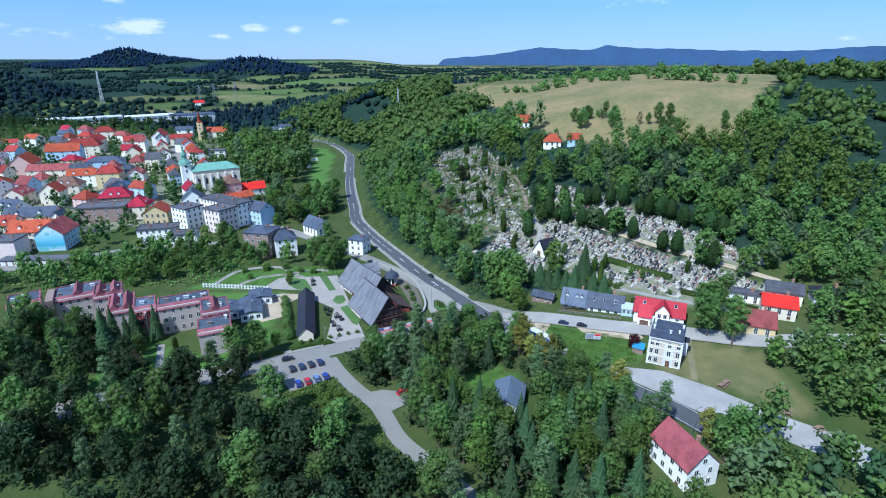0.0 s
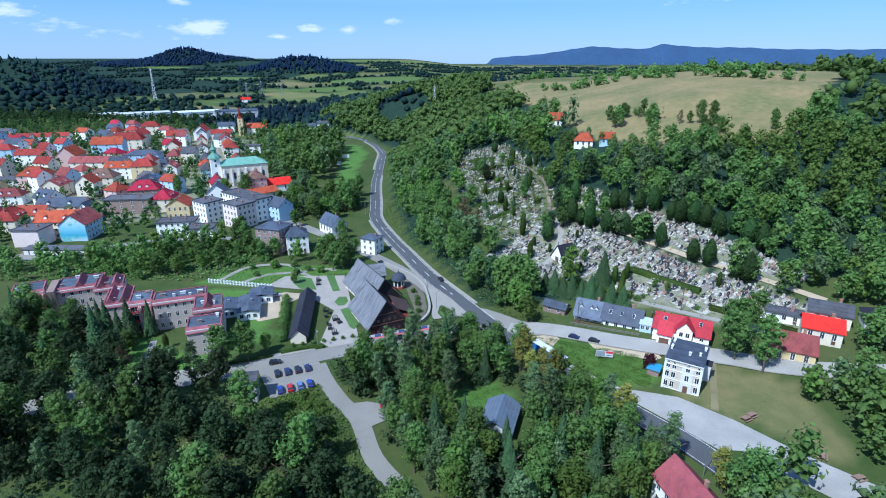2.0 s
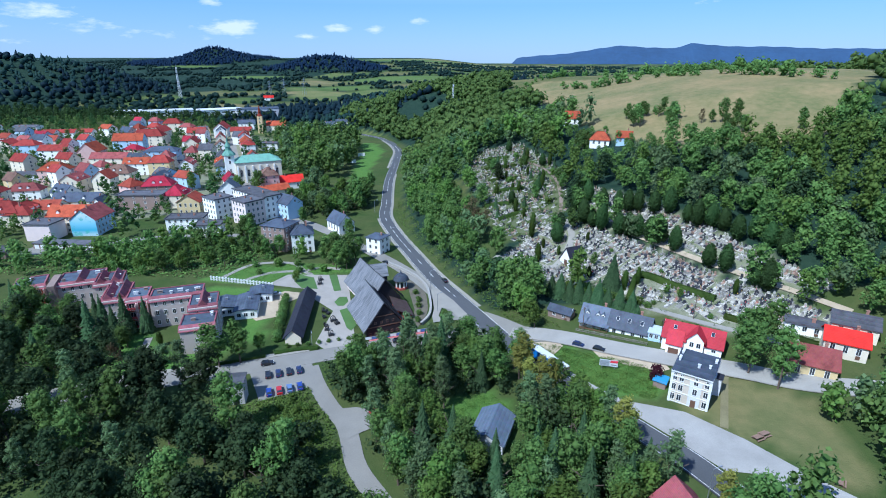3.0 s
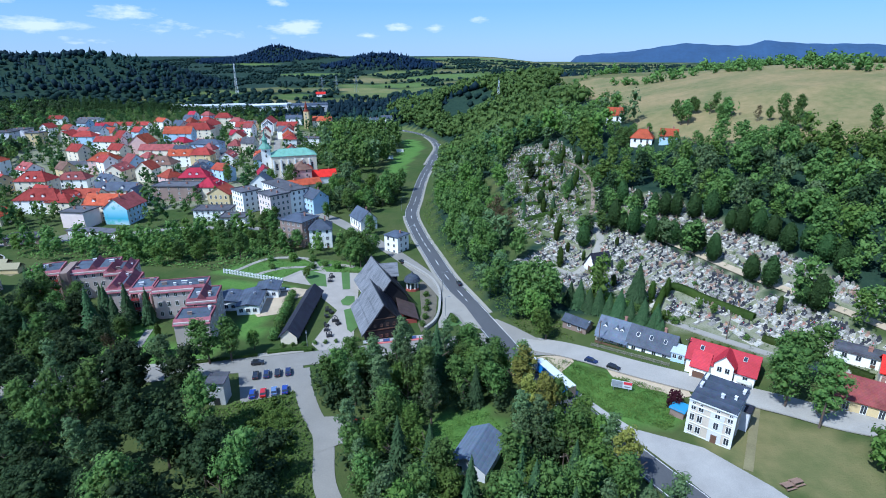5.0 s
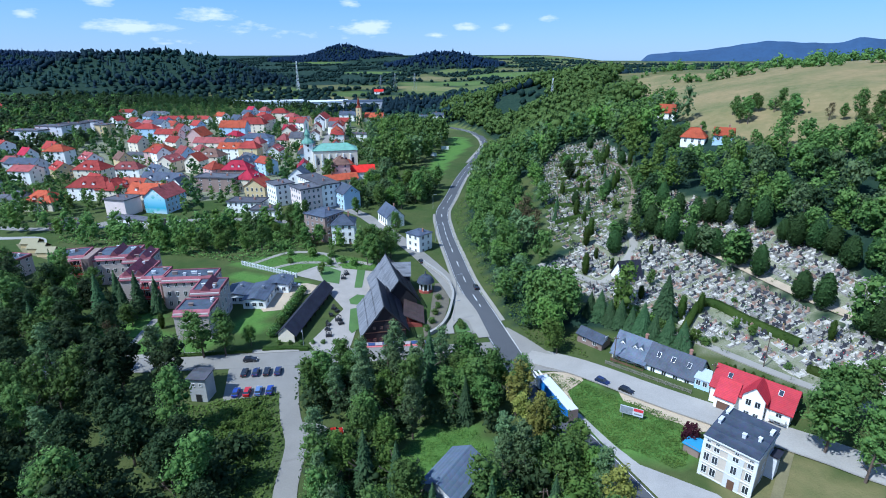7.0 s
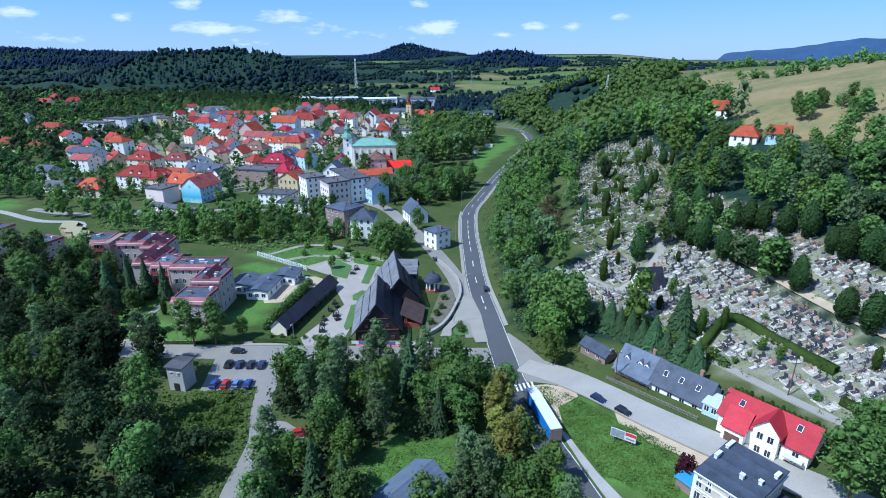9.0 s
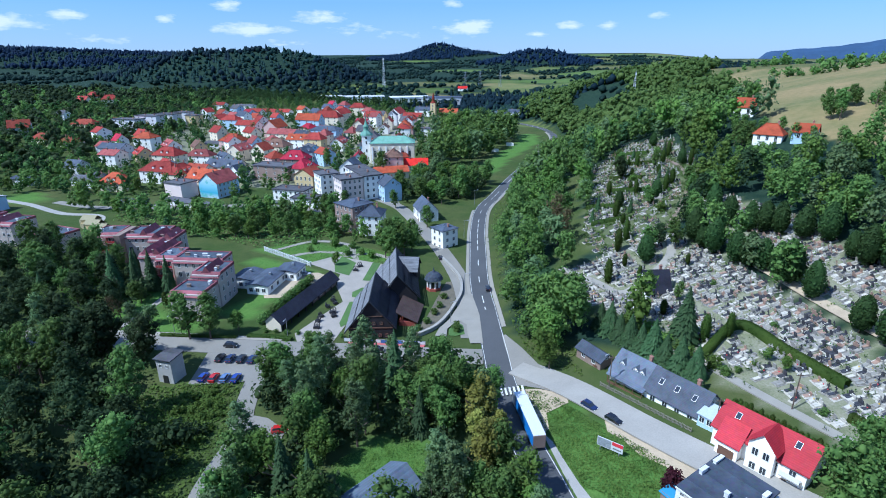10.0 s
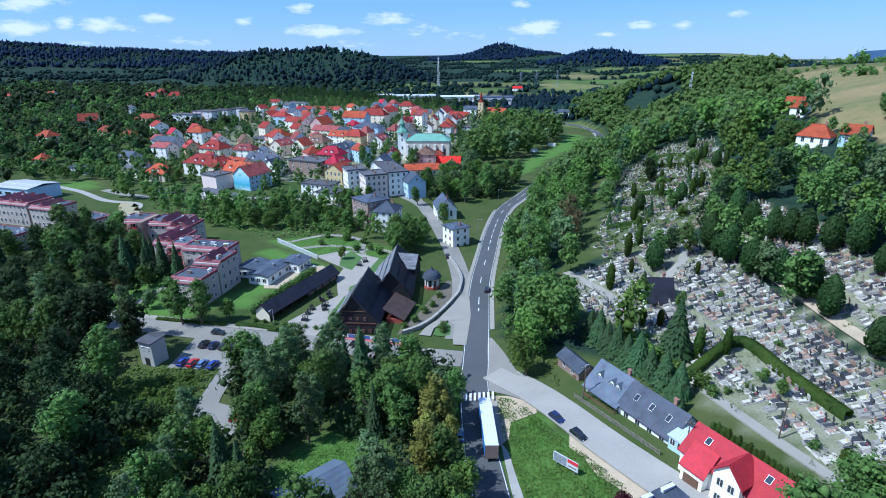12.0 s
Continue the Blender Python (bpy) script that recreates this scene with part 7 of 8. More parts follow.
for px, py, k in ((86, 357, 0.62), (94, 356, 0.58), (97, 355, 0.5), (103, 351, 0.7), (108, 345, 0.75), (121, 331, 0.5), (126, 330, 0.45), (131, 329, 0.7), (137, 328, 0.8)):
    tree(("broad%d" % (px % 4)) if px != 121 else "bare0", px, py, k, "trees standing at the foot of the meadow")
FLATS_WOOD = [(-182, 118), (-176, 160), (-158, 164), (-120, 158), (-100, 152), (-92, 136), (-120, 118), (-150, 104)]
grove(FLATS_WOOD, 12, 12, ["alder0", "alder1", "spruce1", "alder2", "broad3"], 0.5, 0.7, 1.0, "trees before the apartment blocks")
EDGE_WOOD = [(-114, 296), (-84, 290), (-66, 320), (-76, 362), (-98, 366), (-120, 372), (-128, 340)]
grove(EDGE_WOOD, 11.5, 13, ["broad0", "willow0", "broad1", "broad2", "light0"], 0.5, 0.7, 1.1, "trees between the town and the main road")
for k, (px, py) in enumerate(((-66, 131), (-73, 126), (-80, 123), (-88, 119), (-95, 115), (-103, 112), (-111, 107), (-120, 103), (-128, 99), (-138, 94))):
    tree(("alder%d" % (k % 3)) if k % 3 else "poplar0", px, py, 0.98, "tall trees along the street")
for k, (px, py) in enumerate(((-7, 117), (-4, 111), (-1, 105.5), (3, 100.5))):
    tree("poplar0" if k % 2 else "broad%d" % (k % 3), px, py, 0.72, "trees along the narrow lane")
for k, (px, py) in enumerate(((-98, 160), (-103, 152), (-108, 148), (-114, 152), (-119, 147), (-127, 151), (-135, 149))):
    tree("spruce%d" % (k % 3) if k < 4 else "broad%d" % (k % 4), px, py, 0.8, "trees before the apartment blocks")
tree("broad0", -21, 149, 0.78, label="tall dense broad-leaved tree beside the street")
tree("broad1", -16, 145, 0.72)

# woods as masses
MID = [broad_crown(70 + i, 12 + 1.5 * i, 4.3, 9, 140, 0.68, ICO1) for i in range(3)]
MIDFINE = [broad_crown(80 + i, 12 + 1.5 * i, 4.2, 16, 360, 0.5, ICO1) for i in range(3)]
MIDTOWN = [broad_crown(76 + i, 12 + i, 4.2, 6, 62, 0.9, ICO1, core=0.8) for i in range(3)]
FAR = [broad_crown(90 + i, 13, 6.0, 4, 24, 1.5, ICO1, core=0.86) for i in range(3)]


def far_cone(seed, h, r):
    """A distant spruce: two ragged five-sided skirts."""
    g = np.random.default_rng(seed)
    V, F = [], []
    for z0, z1, k in ((0.0, 0.62, 1.0), (0.4, 1.0, 0.6)):
        o = len(V)
        V += [(r * k * g.uniform(0.8, 1.2) * math.cos(1.257 * i + k), r * k * g.uniform(0.8, 1.2) * math.sin(1.257 * i + k), h * z0) for i in range(5)] + [(0, 0, h * z1)]
        F += [[o + i, o + (i + 1) % 5, o + 5] for i in range(5)]
    return np.array(V), np.array(F)


def far_clump(seed, h, r):
    g = np.random.default_rng(seed)
    v, f = ICO1
    return v * (1 + g.normal(0, 0.18, len(v)))[:, None] * [r, r, h * 0.5] + [0, 0, h * 0.45], f


FARCLUMP = [far_clump(120 + i, 9 + i, 5.5 + 0.5 * i) for i in range(4)]
FARSPRUCE = [far_cone(95, 15, 5.0), far_cone(96, 13, 5.4), far_clump(97, 12, 5.4), far_clump(98, 10, 6.0), far_clump(99, 11, 5.0)]


def hillside():
    x, y = scatter([(-60, 170), (420, 60), (460, 700), (300, 800), (-330, 800), (-120, 480)], 6.8, 21)
    d = (x - axis_x(y)) * 0.87
    keep = (d > 11) & free(x, y, 1.0)
    for poly in (CEMETERY, UPPER_CEMETERY, SIDE_CEMETERY, MEADOW, HOUSE_YARD, GREEN_SLOPE):
        keep &= ~inside(x, y, poly)
    keep &= ~inside(x, y, [(30, 150), (110, 120), (112, 165), (60, 190), (34, 196)])
    for poly in (HILL_GARDENS, CEMETERY_EDGE, UPPER_EDGE):
        keep &= ~inside(x, y, poly)
    return x[keep], y[keep]


gx1, gy1 = scatter(HILL_GARDENS, 6.2, 27)
ok = free(gx1, gy1, -2.0) & ~inside(gx1, gy1, MEADOW)
woods("woods", gx1[ok], gy1[ok], MIDFINE, 28, "broad", "low garden trees below the hillside houses", 0.28, 0.55)
hx, hy = hillside()
near = (hy < 330) & (hx < 40)
def mixed_woods(x, y, crowns, seed, label, lo, hi):
    """A wood of several kinds of tree."""
    u = np.random.default_rng(seed).uniform(0, 1, len(x))
    for a, b, leaf in ((0.0, 0.62, "broad"), (0.62, 0.82, "light"), (0.82, 0.93, "grey"), (0.93, 1.0, "spruce")):
        k = (u >= a) & (u < b)
        if k.any():
            woods("woods", x[k], y[k], crowns, seed + 1, leaf, label, lo, hi)


mixed_woods(hx[near], hy[near], [broad_crown(74 + i, 11 + 1.5 * i, 4.1, 17, 520, 0.46, ICO1) for i in range(3)], 5, "dense broad-leaved wood on the bank above the main road", 0.75, 1.15)
light = (~near) & (np.sin(hx * 0.05) + np.sin(hy * 0.043 + hx * 0.02) > 0.75)
far_off = ~near & ((hy > 420) | (hx > 190))
thin = far_off & (np.random.default_rng(77).uniform(0, 1, len(hx)) < np.where(hx > 130, 0.72, 0.15))
hx, hy, near, light, far_off = hx[~thin], hy[~thin], near[~thin], light[~thin], far_off[~thin]
woods("woods", hx[far_off & ~light], hy[far_off & ~light], FAR, 14, "broad", "broad-leaved wood on the upper hillside", 0.7, 1.1)
near |= far_off
light &= ~far_off
close = ~near & ~light & (np.hypot(hx - 75, hy - 80) < 235)
mixed_woods(hx[close], hy[close], MIDFINE, 26, "broad-leaved wood beside the cemetery", 0.7, 1.15)
near |= close
mixed_woods(hx[~near & ~light], hy[~near & ~light], MID, 6, "broad-leaved wood covering the hillside", 0.75, 1.3)
woods("woods", hx[light], hy[light], MID, 7, "light", "bright green young trees on the hillside", 0.6, 1.0)

# gardens and trees through the town
tx, ty = scatter([(-175, 205), (-560, 150), (-640, 480), (-420, 700), (-190, 660), (-150, 420)], 10.8, 22, 0.5)
keep = free(tx, ty, 0.5) & ((tx < -330) | (np.sin(tx * 0.071) * np.sin(ty * 0.063) > -0.25))
half = np.random.default_rng(92).uniform(0, 1, len(tx)) < 0.5
woods("town_trees", tx[keep & half], ty[keep & half], MIDTOWN, 8, "broad", "garden trees scattered between the town houses", 0.5, 0.95)
woods("town_trees", tx[keep & ~half], ty[keep & ~half], MIDTOWN, 21, "lime", "dark old trees scattered between the town houses", 0.5, 1.05)
tx, ty = scatter([(-340, 60), (-900, 40), (-1100, 420), (-640, 640), (-380, 330), (-330, 220)], 12.5, 23, 0.5)
keep = free(tx, ty, 0.5)
u = np.random.default_rng(91).uniform(0, 1, len(tx))
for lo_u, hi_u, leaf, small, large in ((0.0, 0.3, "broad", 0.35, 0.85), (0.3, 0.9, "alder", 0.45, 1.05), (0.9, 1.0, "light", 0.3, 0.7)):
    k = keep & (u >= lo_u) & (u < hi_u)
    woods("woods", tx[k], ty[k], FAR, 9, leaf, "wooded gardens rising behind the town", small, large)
tx, ty = scatter([(-108, 392), (-118, 460), (-132, 525), (-146, 560), (-200, 610), (-250, 620), (-220, 540), (-170, 440), (-140, 390)], 9.5, 24)
mixed_woods(tx, ty, MID, 10, "tall old park trees beside the lawn", 0.75, 1.7)
tx, ty = scatter([(-330, 110), (-170, 60), (-160, 40), (-340, 20)], 8.0, 25)
woods("woods", tx, ty, MID, 11, "broad", "woodland trees beyond the street", 0.8, 1.1)


UNDER = [broad_crown(110 + i, 6.0, 3.2, 6, 80, 0.5, ICO1, 0.03, 0.62) for i in range(3)]
ux, uy = [], []
for poly, gap in ((FRONT_WOOD, 5.6), (LEFT_WOOD, 6.0), (FLATS_WOOD, 7.0), (EDGE_WOOD, 7.0), ([(-230, 20), (-210, 100), (-185, 118), (-150, 100), (-120, 94), (-100, 40)], 5.0), ([(-64, 128), (-55, 122), (-48, 116), (-30, 108), (-34, 102), (-58, 112)], 3.8), ([(-24, 147), (-10, 158), (5, 166), (13, 168), (20, 160), (12, 156), (-8, 150)], 3.0), ([(-27.5, 140), (-23.5, 149), (-17, 146), (-14, 134), (-20, 131.5)], 3.0), ([(-27, 122), (-16, 104), (0, 86), (-6, 76), (-26, 96), (-36, 112)], 3.6)):
    px, py = scatter(poly, gap, 51, 0.5)
    k = free(px, py, 0.3) & ~inside(px, py, HUT_GARDEN) & ~inside(px, py, CLEARING)
    ux.append(px[k]), uy.append(py[k])
ux, uy = np.concatenate(ux), np.concatenate(uy)
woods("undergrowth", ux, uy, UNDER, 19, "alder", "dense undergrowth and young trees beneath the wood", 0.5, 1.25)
# belts of trees between the apartment blocks and the town, and along the roads
for k, (poly, gap, lo, hi) in enumerate((([(-260, 196), (-170, 196), (-130, 200), (-112, 250), (-118, 268), (-150, 246), (-172, 222), (-214, 216)], 7.6, 0.4, 0.95),
                                    ([(-74, 226), (-46, 228), (-52, 238), (-70, 254), (-84, 240)], 7.0, 0.4, 0.85),
                                    ([(60, 106), (68, 107), (88, 76), (114, 30), (100, 26), (70, 56), (60, 84)], 4.8, 0.75, 1.1),
                                    ([(100, 143), (96, 136), (94, 122), (102, 107), (124, 78), (240, 50), (240, 165), (140, 162)], 6.0, 0.6, 1.1),
                                    ([(77, 111), (86, 101), (98, 88), (112, 66), (106, 62), (92, 84)], 4.6, 0.6, 1.0),
                                    ([(-74, 300), (-62, 340), (-76, 410), (-90, 480), (-84, 480), (-70, 400), (-58, 336)], 6.0, 0.4, 0.7),
                                    ([(-330, 190), (-260, 210), (-235, 240), (-290, 250), (-340, 240)], 8.0, 0.5, 0.9))):
    px, py = scatter(poly, gap, 60 + k, 0.5)
    ok = free(px, py, 0.3)
    mixed_woods(px[ok], py[ok], MID, 70 + k, "belt of mixed broad-leaved trees and shrubs", lo, hi)


for k, poly in enumerate(([(-720, 560), (-650, 470), (-520, 590), (-430, 680), (-420, 730), (-640, 660)], [(-540, 650), (-410, 690), (-330, 750), (-340, 790), (-430, 725), (-540, 675)])):
    px, py = scatter(poly, 9.5, 66 + k, 0.5)
    ok = free(px, py, -3.0)
    woods("woods", px[ok], py[ok], MIDTOWN, 80 + k, "lime", "trees between the town and the factory", 0.6, 1.0)


def far_woods():
    x, y = scatter([(-2800, 200), (-2200, 2900), (900, 3000), (700, 640), (-220, 640), (-420, 700), (-640, 640), (-900, 420), (-1000, 200)], 12.5, 31, 0.5)
    f = FIELD_NOISE(x, y)
    hill = ridge(x, y, -800, 905, -940, 790, 1, 150) + ridge(x, y, -2150, 1500, -2600, 450, 1, 420) + ridge(x, y, -1500, 2550, -1440, 2575, 1, 230) + ridge(x, y, -730, 2060, -680, 2060, 1, 165)
    # cloud-shadowed valley band: its shade is put in as dark spruces
    dark = ridge(x, y, -250, 820, 20, 900, 1, 120)
    keep = ((f > -0.2) & (f < 0.16)) | (hill > 0.45) | (dark > 0.4) | inside(x, y, [(-760, 560), (-420, 610), (-330, 690), (-300, 830), (-520, 920), (-760, 800)])
    keep &= free(x, y, 2.0)
    keep &= ~inside(x, y, MEADOW) & ~far_fields(x, y, 0) & ~far_fields(x, y, 1)
    far = (y > 1500) | (x < -1300)
    g = np.random.default_rng(5)
    conifer = (hill > 0.45) | (dark > 0.4)
    patch_wood = inside(x, y, [(-760, 560), (-420, 610), (-330, 690), (-300, 830), (-520, 920), (-760, 800)])
    keep &= np.where(patch_wood & ~conifer, g.uniform(0, 1, len(x)) < 0.8, np.where(conifer, ~far | (g.uniform(0, 1, len(x)) < 0.62), g.uniform(0, 1, len(x)) < 0.5))
    return x[keep], y[keep], conifer[keep]


fx, fy, conifer = far_woods()
u = np.random.default_rng(17).uniform(0, 1, len(fx)) + 0.5 * np.sin(fx * 0.021 + 1.3 * np.sin(fy * 0.013))
mixed = conifer & (fy < 1400) & (u > 0.55)
dark = conifer & ~mixed
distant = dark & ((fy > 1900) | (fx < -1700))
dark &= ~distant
woods("woods", fx[dark], fy[dark], FARSPRUCE, 12, "forest", "spruce forest on the hill and valley band, coloured dark for cloud shade", 0.65, 1.05)
woods("woods", fx[distant], fy[distant], FARSPRUCE, 20, "blue", "spruce forest on the most distant hills, haze put into its blue", 0.95, 1.4)
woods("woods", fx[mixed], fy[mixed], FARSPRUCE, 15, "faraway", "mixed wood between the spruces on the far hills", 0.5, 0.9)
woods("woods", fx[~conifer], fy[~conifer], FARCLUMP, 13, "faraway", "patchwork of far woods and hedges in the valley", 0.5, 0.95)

# ---- cemetery ----
GRANITES = [surface("grey_granite", (0.25, 0.235, 0.21), 0.2, 0.8, 9.0, 0.45, 0.05), surface("black_granite", (0.05, 0.05, 0.058), 0.2, 0.8, 9.0, 0.25, 0.02),
            surface("pale_terrazzo", (0.46, 0.43, 0.375), 0.15, 0.8, 9.0, 0.7, 0.05), surface("brown_granite", (0.3, 0.2, 0.15), 0.2, 0.8, 9.0, 0.45, 0.05)]
FLOWERS = [plain("red_flowers", (0.55, 0.05, 0.06), 0.8), plain("yellow_flowers", (0.6, 0.42, 0.06), 0.8), plain("white_flowers", (0.75, 0.75, 0.72), 0.8), plain("green_wreath", (0.05, 0.16, 0.04), 0.8)]
UA, VA = Vector((0.66, -0.75)), Vector((0.75, 0.66))     # along the rows, up the slope


def grave_parts(style):
    """Kerb, cover slab, headstone and flowers of one grave, as solids."""
    kerb = Solid().box(-0.55, -1.05, -0.9, 0.55, 1.05, 0.2).box(-0.8, -1.25, -0.9, 0.8, 1.3, 0.04)
    slab = Solid().box(-0.44, -0.92, 0.2, 0.44, 0.72, 0.32)
    if style == 0:
        head = Solid().box(-0.5, 0.74, 0.2, 0.5, 0.95, 1.15)
    elif style == 1:
        head = Solid().extrude_y([(-0.36, 0.2), (0.36, 0.2), (0.42, 0.95), (0.2, 1.3), (-0.2, 1.3), (-0.42, 0.95)], 0.74, 0.95)
    elif style == 2:
        head = Solid().box(-0.09, 0.78, 0.2, 0.09, 0.95, 1.75).box(-0.42, 0.78, 1.15, 0.42, 0.95, 1.3).box(-0.3, 0.72, 0.2, 0.3, 1.0, 0.55)
    else:
        head = Solid().box(-0.7, 0.76, 0.2, 0.7, 0.97, 0.95).box(-0.3, 0.78, 0.95, 0.3, 0.95, 1.35)
        kerb = Solid().box(-0.76, -1.05, -0.9, 0.76, 1.05, 0.2).box(-0.95, -1.25, -0.9, 0.95, 1.3, 0.04)
        slab = Solid().box(-0.66, -0.92, 0.2, -0.04, 0.72, 0.32).box(0.04, -0.92, 0.2, 0.66, 0.72, 0.32)
    fl = Solid()
    fl.tube(0.12, 0.45, 0.32, 0.48, 0.1, 0.15, 6).tube(0.12, 0.45, 0.48, 0.62, 0.17, 0.05, 6)
    return kerb, slab, head, fl


GRAVE_SOLIDS = [grave_parts(k) for k in range(4)]
GRAVE_WORDS = ["grey granite grave with an upright headstone", "dark polished grave with an arched headstone", "pale terrazzo grave with a stone cross", "double grave with a broad low headstone"]


def graves():
    g = np.random.default_rng(11)
    spots = []
    c = Vector((60, 210))
    for i in range(-148, 83):
        for j in range(-75, 93):
            if g.uniform() < 0.06 or j % 13 == 0 or i % 23 == 0:
                continue
            p = c + UA * (i * 1.34 + g.normal(0, 0.14)) + VA * (j * 2.2 + g.normal(0, 0.2) + 0.5 * math.sin(i * 0.35))
            spots.append((p.x, p.y))
    S = np.array(spots)
    keep = np.zeros(len(S), bool)
    for poly in (CEMETERY, UPPER_CEMETERY, SIDE_CEMETERY):
        keep |= inside(S[:, 0], S[:, 1], poly)
    keep &= ~near_line(S[:, 0], S[:, 1], CEM_HEDGE, 1.6) & ~near_line(S[:, 0], S[:, 1], CEM_HEDGE_TWO, 1.6)
    for line in ([(14, 231), (28, 222), (38, 217), (46, 236), (44, 252)], [(66, 236), (88, 212), (110, 192), (124, 178)], [(42, 256), (43.5, 272), (42.5, 299), (36, 320), (26, 340)], [(44, 206), (60, 192), (78, 179), (100, 164.5)]):
        keep &= ~near_line(S[:, 0], S[:, 1], line, 2.2)
    for fx, fy, r in FOOTPRINTS:
        keep &= (S[:, 0] - fx) ** 2 + (S[:, 1] - fy) ** 2 > (r - 1) ** 2
    for px, py in PLANTED:
        keep &= (S[:, 0] - px) ** 2 + (S[:, 1] - py) ** 2 > 1.3
    up = inside(S[:, 0], S[:, 1], UPPER_CEMETERY)
    S = S[keep & (g.uniform(0, 1, len(S)) < np.where(up, 0.58, 0.95))]
    yaw = math.degrees(math.atan2(UA.y, UA.x))
    protos = {}
    single = S[:, 1] + 0.35 * S[:, 0] < np.sort(S[:, 1] + 0.35 * S[:, 0])[min(290, len(S) - 1)]
    rest = [Solid() for _ in range(5)]
    for (x, y), one in zip(S, single):
        st, tone, fl = int(g.integers(0, 4)), int(g.choice([0, 0, 0, 1, 1, 1, 1, 2, 2, 3])), int(g.choice([0, 1, 2, 3, 3, 3]))
        x, y = float(x), float(y)
        z = gz(x, y) + 0.05
        rise = math.degrees(math.atan2(gz(x + VA.x, y + VA.y) - gz(x - VA.x, y - VA.y), 2.0))
        m = pose(x, y, z, 0.85 * rise, 0, yaw + float(g.normal(0, 7)))
        m = m @ Matrix.Diagonal((float(g.uniform(0.7, 1.04)), float(g.uniform(0.68, 1.04)), float(g.uniform(0.7, 1.35)), 1))
        if one:
            key = (st, tone, fl)
            if key in protos:
                copy_thing(protos[key], m @ Matrix.Diagonal((*(1 / v for v in protos[key].scale), 1)))
                continue
            t = thing("grave", 0, 0, 0, 0, ("dark " if tone == 1 else "") + GRAVE_WORDS[st], "grave", "graves in rows on the slope")
            t.matrix_basis = m
            k, s, h, f = GRAVE_SOLIDS[st]
            part("kerb", k, GRANITES[(2, 2, 0, 0)[(st + tone) % 4]], t)
            part("cover_slab", s, GRANITES[tone], t)
            part("headstone", h, GRANITES[tone], t)
            if fl < 3:
                part("flower_pot", f, FLOWERS[fl], t, "pot of grave flowers")
            protos[key] = t
        else:
            for idx, sol in zip(((2, 2, 0, 0)[(st + tone) % 4], tone, (tone + st // 2 * 2) % 4), GRAVE_SOLIDS[st][:3]):
                rest[idx].add([m @ Vector(v) for v in sol.v], sol.f)
            if fl < 3 and g.uniform() < 0.5:
                sol = GRAVE_SOLIDS[st][3]
                rest[4].add([m @ Vector(v) for v in sol.v], sol.f)
    for r, mt in zip(rest, GRANITES + [FLOWERS[3]]):
        if r.v:
            tagged(part("graves", mesh_from("graves", r.v, r.f), mt), "rows of further stone graves up the slope", "graves", kind="stuff")


CEM_HEDGE = [(61, 189), (67.6, 204), (78, 195.5), (88, 187)]
CEM_HEDGE_TWO = [(88, 178), (98, 171), (108, 163)]
graves()


def hedge(line, w, h, label, leaf="thuja"):
    """A clipped hedge: a solid core with small leaf sprays over it."""
    pts = smooth_line(line, 1.0) if len(line) > 2 else [(line[0][0] + (line[1][0] - line[0][0]) * i / 20, line[0][1] + (line[1][1] - line[0][1]) * i / 20) for i in range(21)]
    s = strip(pts, -w / 2, w / 2, h, h + 0.3)
    tri = []
    for f in s.f:
        for k in range(1, len(f) - 1):
            tri.append((f[0], f[k], f[k + 1]))
    g = np.random.default_rng(len(pts))
    n = len(pts) * 34
    i = g.integers(0, len(pts) - 1, n)
    P = np.array(pts)
    base = P[i] + (P[i + 1] - P[i]) * g.uniform(0, 1, n)[:, None]
    t = P[i + 1] - P[i]
    t /= np.linalg.norm(t, axis=1)[:, None]
    side = g.uniform(-1, 1, n)
    top = g.uniform(0, 1, n) < 0.5
    off = np.where(top, side, np.sign(side)) * w / 2
    zz = np.where(top, h, g.uniform(0.1, h, n))
    pos = np.stack([base[:, 0] + t[:, 1] * off, base[:, 1] - t[:, 0] * off, ground_z(base[:, 0], base[:, 1]) + zz], 1)
    nor = np.stack([t[:, 1] * np.sign(side) * ~top, -t[:, 0] * np.sign(side) * ~top, top * 1.0], 1) + 1e-3
    V, F = join([(np.array(s.v), np.array(tri)), leaf_quads(pos, nor, np.full(n, 0.2), g)])
    me = mesh_from("hedge", V, F)
    me.materials.append(LEAF[leaf])
    return tagged(part("hedge", me, None), label, "hedge")


def grave_green(poly, count, seed, leaf, label, size):
    """Small shrubs, wreaths and ivy between the graves."""
    g = np.random.default_rng(seed)
    P = np.array(poly)
    x, y = g.uniform(P[:, 0].min(), P[:, 0].max(), count), g.uniform(P[:, 1].min(), P[:, 1].max(), count)
    k = inside(x, y, poly) & (np.sin(x * 0.53 + 1.2 * np.sin(y * 0.31)) * np.sin(y * 0.47) > -0.2)
    x, y = np.repeat(x[k], 7) + g.normal(0, 0.3, 7 * int(k.sum())), np.repeat(y[k], 7) + g.normal(0, 0.3, 7 * int(k.sum()))
    pos = np.stack([x, y, ground_z(x, y) + g.uniform(0.1, 0.85, len(x))], 1)
    me = mesh_from("grave_plants", *leaf_quads(pos, np.tile([0.0, 0.0, 1.0], (len(x), 1)), np.full(len(x), size), g))
    me.materials.append(LEAF[leaf])
    tagged(part("grave_plants", me, None), label, "plants", kind="stuff")


